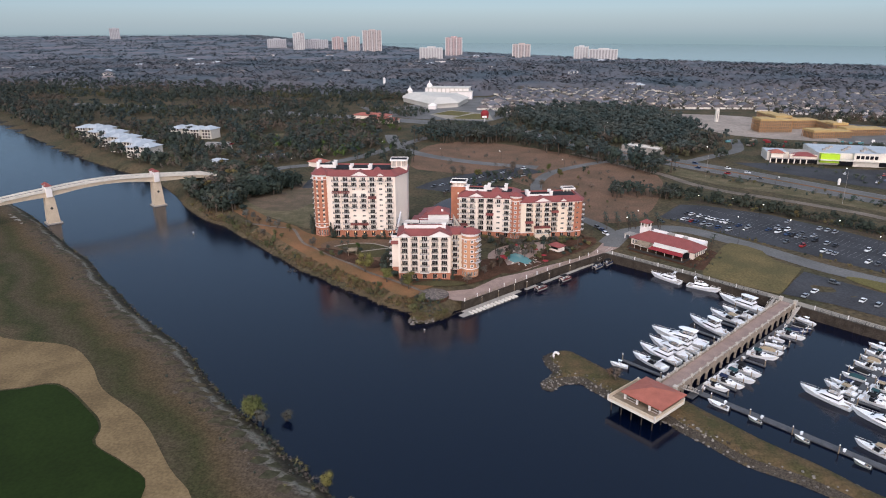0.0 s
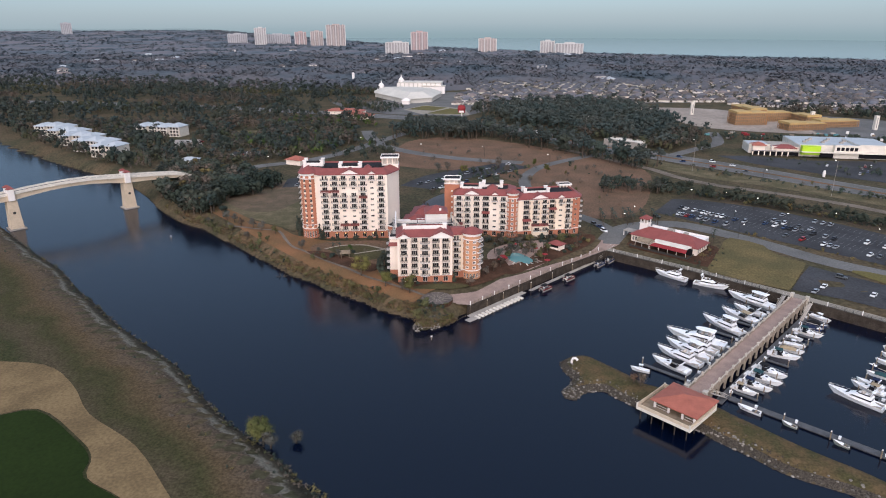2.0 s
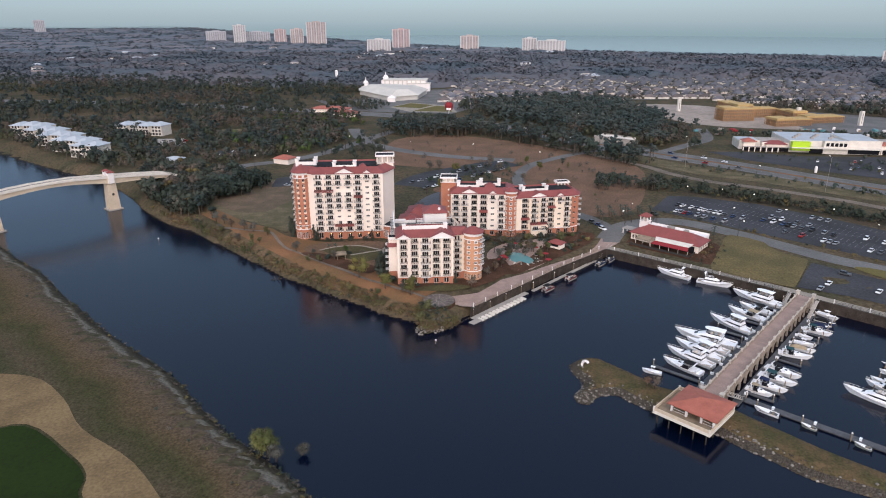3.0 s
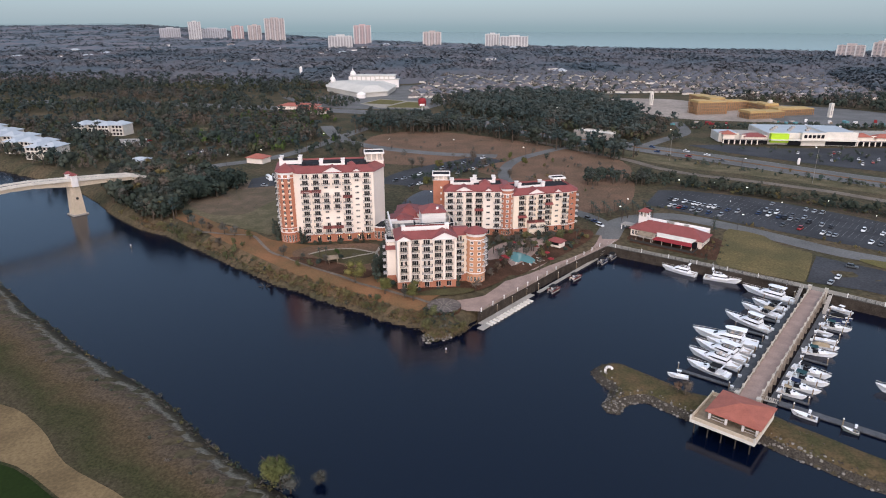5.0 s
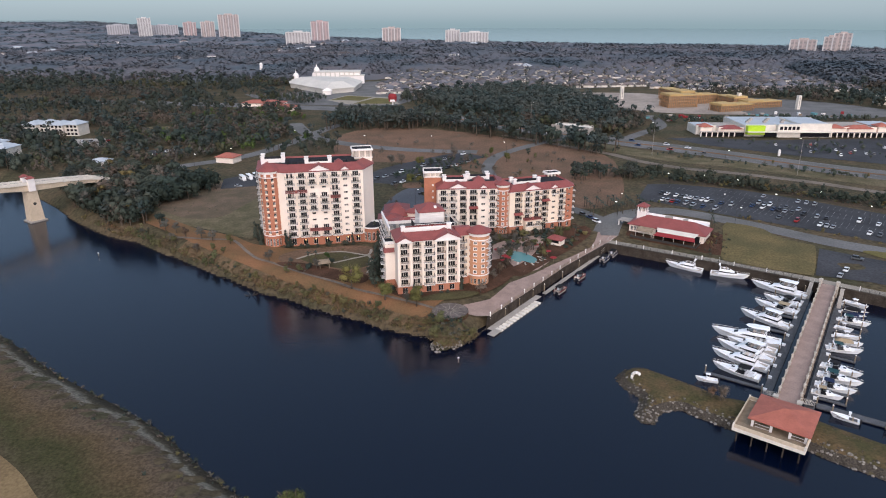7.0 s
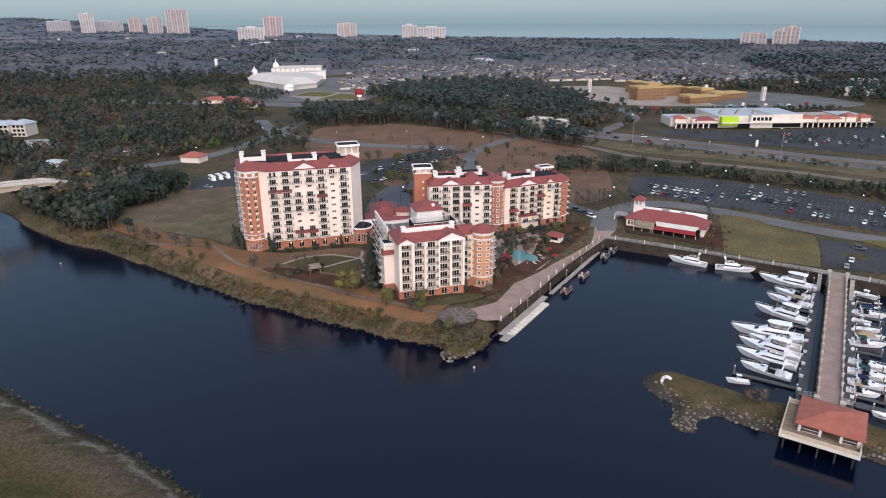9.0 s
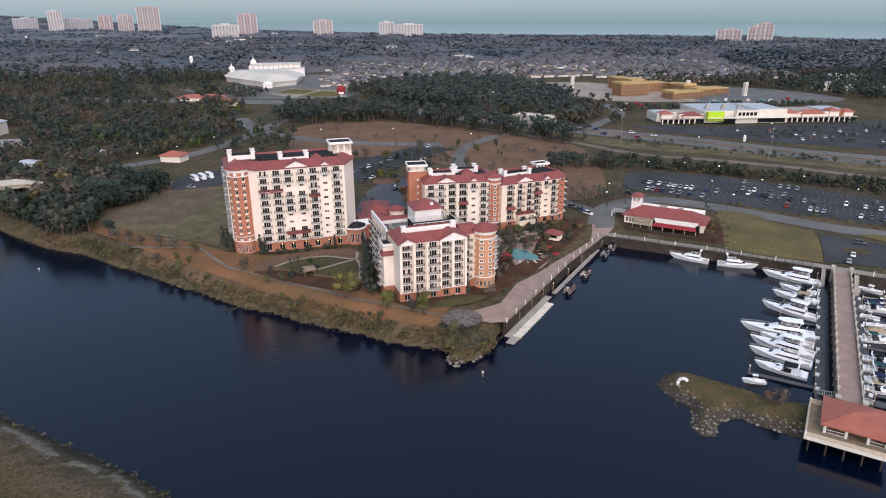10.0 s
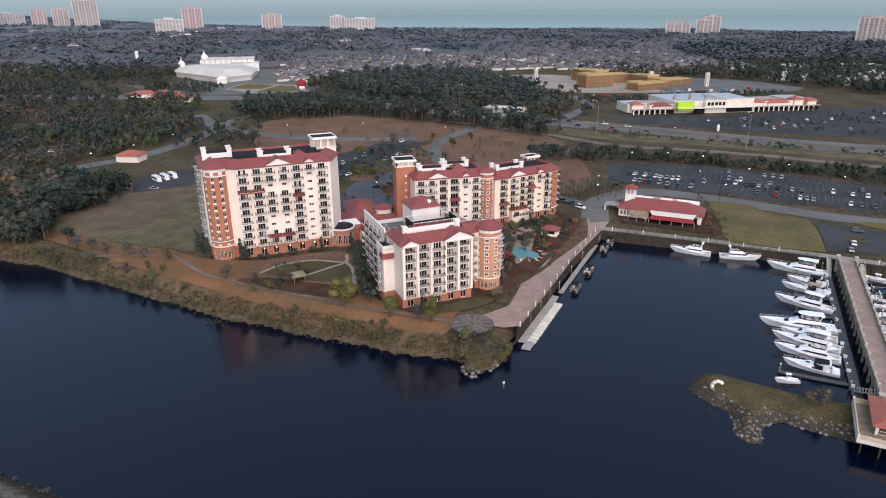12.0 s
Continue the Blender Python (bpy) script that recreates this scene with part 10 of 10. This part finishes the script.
def build_scrub():
    """The many small shrubs past the nearest ones, one mesh for each kind of leaf."""
    g = np.random.default_rng(77)
    words = {"olive": "olive", "dark": "dark evergreen", "brown": "brown leafless", "reed": "pale reedy", "russet": "russet", "straw": "straw coloured"}
    for leaf, rows in SCRUB.items():
        bases = [foliage(g, crown_balls(g, "shrub", 1.0)[:2], 30, 0.15, 0.4, 5, 0.34) for _ in range(6)]
        vs, fs, at = [], [], 0
        for k, (x, y, z, h) in enumerate(rows):
            v, f = bases[k % 6]
            a = g.uniform(0, 6.28)
            c, s = math.cos(a) * h, math.sin(a) * h
            vs.append(np.stack([v[:, 0] * c - v[:, 1] * s + x, v[:, 0] * s + v[:, 1] * c + y, v[:, 2] * h + z], 1))
            fs.append(f + at)
            at += len(v)
        tagged(new("scrub", fast_mesh("scrub", np.concatenate(vs), np.concatenate(fs), LEAF[leaf])), f"{words[leaf]} scrub along banks and beds", "scrub", kind="stuff")


build_scrub()


# ---------------------------------------------------------------- far woods
def away_from(p, lines, polys):
    ok = np.ones(len(p), bool)
    for line, d in lines:
        ok &= line_distance(p[:, 0], p[:, 1], line) > d
    for poly in polys:
        ok &= ~inside(p[:, 0], p[:, 1], poly)
    return ok


KEEP_LINES = [(HIGHWAY, 20), ([(-330, 395), (-230, 408), (-169, 432), (-128, 470), (-106, 508), (-85, 567), (-70, 610)], 9), ([(40, 478), (-10, 490), (-60, 520), (-90, 560), (-110, 620)], 12), ([(150, 505), (185, 545), (215, 580), (228, 640)], 8),
              ([(-900, 1250), (-520, 1190), (-240, 1170), (60, 1140)], 14), (EAST_BANK, 10)]
KEEP_POLYS = [[(-135, 585), (-60, 548), (-20, 540), (60, 500), (80, 588), (24, 660), (-10, 740), (-112, 745), (-126, 690), (-100, 640)], ESTATE, [(165, 775), (185, 700), (210, 620), (190, 510), (240, 480), (430, 390), (520, 420), (500, 600), (480, 640), (440, 730), (360, 780), (270, 890), (200, 860)], [(-205, 850), (-150, 800), (-115, 735), (-15, 725), (0, 900), (-30, 1050), (-90, 1000), (-170, 950)],
              [(-430, 590), (-420, 560), (-280, 455), (-265, 480), (-400, 600)], [(-330, 600), (-330, 560), (-268, 560), (-268, 600)], [(-190, 770), (-180, 715), (-110, 690), (-105, 720), (-140, 765)], [(-560, 1130), (-420, 1150), (-330, 1090), (-400, 1060), (-540, 1080)],
              [(-142, 467), (-120, 467), (-120, 450), (-142, 450)], [(-266, 508), (-278, 556), (-250, 560), (-228, 518)], [(-192, 472), (-166, 485), (-175, 512), (-200, 504)], [(-234, 572), (-203, 567), (-216, 616), (-240, 611)], [(-222, 438), (-200, 436), (-200, 462), (-222, 462)], [(-230, 335), (-76, 300), (-60, 460), (-75, 480), (-150, 420), (-214, 424)], [(-60, 300), (150, 280), (420, 280), (300, 372), (130, 500), (40, 600), (-60, 600)]]


def wood_balls(g, shape):
    """Crown masses of a tree among many, one metre high."""
    if shape == "pine":
        return [(g.normal(0, 0.06), g.normal(0, 0.06), 0.86, g.uniform(0.13, 0.18), 0.11), (g.normal(0, 0.10), g.normal(0, 0.10), 0.70, g.uniform(0.13, 0.18), 0.10)]
    if shape == "far":
        return [(0, 0, 0.62, g.uniform(0.30, 0.42), g.uniform(0.26, 0.34))]
    return [(g.normal(0, 0.06), g.normal(0, 0.06), 0.64, g.uniform(0.22, 0.31), 0.32), (g.normal(0, 0.16), g.normal(0, 0.16), 0.46, 0.21, 0.24)]


def groves(p, seed, share):
    """Which points lie in the groves of a wood: a slow wave over the plan, cut at a share."""
    x, y = p[:, 0], p[:, 1]
    f = np.sin(x / 41 + seed) + np.sin(y / 33 + 2 * seed) + np.sin((x + y) / 57 + 3 * seed) + np.sin((x - 1.4 * y) / 71 + seed)
    return f > np.quantile(f, 1 - share)


STEMS = []


def wood(name, label, poly, n, seed, leaf, h0, h1, cards, size, shape="broad", keep=True, extra=(), share=1.0, core=0.6, aspect=0.65, broad=1.0):
    pts = scatter(poly, n, seed)
    if share < 1:
        pts = pts[groves(pts, seed, share)]
    if keep:
        pts = pts[away_from(pts, KEEP_LINES, KEEP_POLYS + list(extra))]
    z = heights(pts[:, 0], pts[:, 1])
    pts, z = pts[z > 3.5], z[z > 3.5]
    g = np.random.default_rng(seed)
    bases = [foliage(g, wood_balls(g, shape), cards, size, core, 5, aspect) for k in range(7)]
    vs, fs, at = [], [], 0
    for k, ((x, y), zz) in enumerate(zip(pts, z)):
        v, f = bases[k % 7]
        h, a = h0 + (h1 - h0) * g.random() ** 1.3, g.uniform(0, 6.28)
        w = h * g.uniform(0.85, 1.25) * broad
        c, s = math.cos(a), math.sin(a)
        q = np.stack([(v[:, 0] * c - v[:, 1] * s) * w + x, (v[:, 0] * s + v[:, 1] * c) * w + y, v[:, 2] * h + zz - 0.06 * h], 1)
        vs.append(q)
        fs.append(f + at)
        at += len(v)
        if shape == "pine" and y < 720:
            STEMS.append((x, y, zz, 0.72 * h, 0.012 * h + 0.06))
    if not vs:
        return
    ob = new(name, fast_mesh(name, np.concatenate(vs), np.concatenate(fs), LEAF[leaf]))
    tagged(ob, label, "woods", kind="stuff")


def build_stems():
    """The bare trunks under the crowns of the pine woods."""
    q = np.array(STEMS)
    n = len(q)
    corners = []
    for top in (0, 1):
        for a in (0.0, 2.094, 4.189):
            r = q[:, 4] * (0.55 if top else 1.0)
            corners.append(np.stack([q[:, 0] + r * math.cos(a), q[:, 1] + r * math.sin(a), q[:, 2] - 0.3 + top * q[:, 3]], 1))
    v = np.stack(corners, 1).reshape(-1, 3)
    base = np.arange(n)[:, None] * 6
    f = np.concatenate([base + np.array([i, (i + 1) % 3, 3 + (i + 1) % 3, 3 + i]) for i in range(3)])
    tagged(new("pine_stems", fast_mesh("pine_stems", v, f, M["bark"])), "slim bare trunks of the pine woods", "tree trunks", kind="stuff")


def canopy(name, label, y0, y1, step, leaf, extra=()):
    """The closed roof of a far wood seen from afar: a bumpy sheet of crowns with its rim drawn down to the ground."""
    xs, ys = np.arange(-0.98 * y1 - 150, 0.95 * y1 + 150, step), np.arange(y0, y1 + step, step)
    g = np.random.default_rng(int(y0))
    gx, gy = np.meshgrid(xs, ys)
    gx, gy = gx + g.normal(0, step * 0.22, gx.shape), gy + g.normal(0, step * 0.22, gy.shape)
    p = np.stack([gx.ravel(), gy.ravel()], 1)
    land = heights(p[:, 0], p[:, 1])
    ok = inside(p[:, 0], p[:, 1], FARW) & away_from(p, KEEP_LINES, KEEP_POLYS + list(extra)) & (land > 3.5)
    wave = 1.1 * np.sin(p[:, 0] / 23) + 1.1 * np.sin(p[:, 1] / 19 + p[:, 0] / 47)
    z = np.where(ok, land + 6.5 + wave + g.normal(0, 1.3, len(p)), land - 1.0)
    ny, nx = gx.shape
    i = np.arange(nx * ny).reshape(ny, nx)
    quads = np.stack([i[:-1, :-1], i[:-1, 1:], i[1:, 1:], i[1:, :-1]], -1).reshape(-1, 4)
    quads = quads[ok[quads].any(1)]
    used, back = np.unique(quads, return_inverse=True)
    tagged(new(name, fast_mesh(name, np.c_[p, z][used], back.reshape(-1, 4), LEAF[leaf])), label, "woods", kind="stuff")


thicket()
NEAR = [(-760, 800), (-640, 690), (-480, 580), (-380, 505), (-250, 422), (-60, 480), (60, 560), (200, 520), (520, 380), (900, 420), (900, 860), (620, 860), (420, 800), (240, 880), (0, 830), (-200, 1000), (-700, 1150), (-1000, 1100)]
wood("mixed_woods", "dark evergreen woods beyond the resort", NEAR, 5600, 21, "dark", 8, 16, 26, 0.07, share=0.6)
wood("pine_woods", "dark pine woods beyond the resort", NEAR, 2300, 22, "pine", 12, 20, 34, 0.056, "pine")
wood("bare_woods", "brown leafless woods beyond the resort", NEAR, 9000, 23, "brown", 8, 15, 28, 0.10, share=0.42, core=0.4, aspect=0.26)
wood("olive_woods", "olive budding trees in the woods", NEAR, 6500, 24, "wood_olive", 7, 13, 34, 0.06, share=0.2)
ROADSIDE = [(-420, 560), (-330, 488), (-250, 424), (-170, 446), (-116, 512), (-100, 600), (-210, 640), (-420, 640)]
wood("roadside_woods", "mixed leafless trees between condominiums and road", ROADSIDE, 700, 44, "brown", 6, 12, 34, 0.09, core=0.4, aspect=0.26)
wood("roadside_olive_woods", "olive trees between condominiums and road", ROADSIDE, 320, 45, "wood_olive", 5, 10, 34, 0.06)
wood("roadside_evergreens", "dark evergreens between condominiums and road", ROADSIDE, 420, 46, "dark", 6, 12, 34, 0.06)
wood("green_woods", "fresh green trees by the road", [(-130, 480), (-60, 560), (-90, 660), (-200, 700), (-230, 560), (-160, 480)], 240, 25, "green", 6, 11, 44, 0.055)
wood("highway_bosk", "dark pine grove beside the highway", [(34, 664), (70, 630), (112, 588), (160, 540), (186, 610), (205, 700), (170, 830), (100, 850), (40, 800), (16, 720)], 900, 26, "pine", 12, 18, 44, 0.05, "pine", False)
wood("bosk_oaks", "dark evergreen trees under the highway pines", [(34, 664), (70, 630), (112, 588), (160, 540), (186, 610), (205, 700), (170, 830), (100, 850), (40, 800), (16, 720)], 700, 40, "dark", 7, 12, 34, 0.06, keep=False)
wood("bosk_edge", "pale leafless trees at the edge of the pine grove", [(60, 640), (112, 590), (164, 540), (200, 600), (186, 610), (160, 570), (112, 606)], 90, 41, "brown", 8, 13, 60, 0.075, keep=False, core=0.3, aspect=0.22)
BELT = [(-80, 582), (-34, 576), (19, 584), (53, 538), (84, 508), (123, 461), (150, 474), (120, 518), (84, 556), (40, 602), (0, 634), (-70, 652)]
wood("belt_pines", "tall pines between clearing and highway", BELT, 190, 53, "pine", 10, 16, 44, 0.055, "pine", keep=False)
wood("belt_understory", "dark evergreen trees under the pine belt", BELT, 150, 54, "dark", 4, 8, 30, 0.07, keep=False)
wood("clearing_trees", "small brown and olive trees on the clearing", [(-40, 455), (-50, 540), (10, 560), (60, 520), (110, 455), (112, 400), (96, 352), (66, 356), (50, 400), (20, 445)], 26, 38, "brown", 3.5, 7, 70, 0.085, keep=False, core=0.3, aspect=0.25)
wood("embankment_trees", "dark bushy evergreens above the car park", [(112, 392), (128, 420), (160, 398), (205, 360), (262, 314), (252, 302), (196, 346), (150, 380), (126, 388)], 190, 47, "thick", 3.5, 8, 34, 0.065, keep=False, broad=1.25)
wood("verge_trees", "small dark trees along the highway verge", [(150, 466), (186, 436), (240, 388), (320, 320), (326, 330), (246, 398), (192, 446), (156, 476)], 60, 48, "dark", 2.5, 5.5, 30, 0.07, keep=False, broad=1.3)
wood("mall_lot_trees", "small dark trees in the mall car park", [(205, 515), (240, 478), (330, 410), (430, 345), (520, 360), (480, 500), (300, 500)], 150, 49, "dark", 2.5, 5.5, 26, 0.075, keep=False, broad=1.3)
wood("site_edge_trees", "dark trees behind the mall", [(215, 600), (235, 590), (420, 590), (430, 602), (300, 608), (225, 615)], 130, 50, "dark", 4, 8, 26, 0.07, keep=False, broad=1.2)
wood("forecourt_greens", "small evergreen trees between parking rows", [(-24, 396), (0, 430), (30, 462), (52, 456), (34, 420), (20, 396)], 44, 39, "dark", 3, 5.5, 40, 0.07, keep=False)
wood("theatre_trees", "dark trees round the theatre car park", [(-205, 850), (-165, 770), (-112, 745), (-100, 790), (-118, 830), (-160, 890), (-190, 890)], 110, 51, "dark", 5, 9, 24, 0.08, keep=False)
wood("lot_trees", "brown leafless trees round the theatre car park", [(-205, 850), (-165, 770), (-112, 745), (-100, 790), (-118, 830), (-160, 890), (-190, 890)], 70, 52, "brown", 4, 8, 24, 0.1, keep=False, core=0.4)
wood("estate_trees", "small dark trees between estate houses", ESTATE, 1100, 27, "dark", 4, 9, 12, 0.13, "far", keep=False, core=0)
wood("estate_bare_trees", "small leafless trees between estate houses", ESTATE, 1300, 28, "brown", 4, 9, 12, 0.13, "far", keep=False, core=0)
FARW = [(-1000, 1100), (-200, 1000), (-40, 1000), (-10, 1172), (260, 1200), (470, 1230), (670, 1155), (620, 900), (900, 760), (1300, 700), (1700, 800), (1700, 1500), (1150, 1780), (930, 1890), (450, 2125), (-90, 2525), (-670, 3180), (-1300, 3800), (-2350, 4400), (-3200, 3700), (-2200, 2300)]
# woods from here to the coast wear the haze-tinted leaf colours
canopy("wood_canopy", "closed canopy of the woods towards the sea, tinted blue-grey for haze", 800, 1900, 9.0, "grey")
canopy("far_canopy", "closed canopy of the farthest woods with haze in its colour", 1900, 4300, 17.0, "grey")
wood("far_woods", "winter woods towards the sea, tinted blue-grey for haze", [q for q in FARW if q[1] < 1160] + [(1150, 1780), (930, 1890), (500, 2000), (-400, 2000), (-1300, 1900), (-1800, 1700)], 9000, 31, "grey", 10, 15, 12, 0.18, "far", core=0)
wood("far_evergreens", "evergreen woods towards the sea, tinted blue for haze", [q for q in FARW if q[1] < 1160] + [(1150, 1780), (930, 1890), (500, 2000), (-400, 2000), (-1300, 1900), (-1800, 1700)], 17000, 32, "deep", 10, 16, 12, 0.19, "far", share=0.42, core=0)
wood("farthest_woods", "woods below the seaside towers, tinted blue for haze", [(1150, 1780), (930, 1890), (450, 2125), (-90, 2525), (-670, 3180), (-1300, 3800), (-2350, 4400), (-3200, 3700), (-1900, 1800), (-400, 1900), (500, 1900)], 8000, 42, "deep", 10, 15, 12, 0.22, "far", share=0.6, core=0, broad=1.3)
wood("coast_woods", "woods along the coast, tinted blue for haze", strip([(-2350, 4700), (-668, 3120), (-90, 2460), (447, 2060), (929, 1820), (1320, 1500), (2000, 1000)], 150), 3600, 33, "deep", 10, 14, 14, 0.2, "far", core=0, broad=1.2)
wood("east_woods", "pine woods east of the estate, tinted blue for haze", [(570, 880), (640, 840), (800, 800), (1050, 860), (1000, 1150), (700, 1180), (640, 1120)], 2600, 43, "deep", 11, 17, 13, 0.16, "far", keep=False, core=0)
wood("mall_woods", "dark pine woods beside the mall", [(470, 640), (500, 560), (560, 470), (700, 420), (900, 420), (860, 640), (560, 760), (480, 740)], 800, 36, "pine", 11, 16, 34, 0.055, "pine", False)
build_stems()
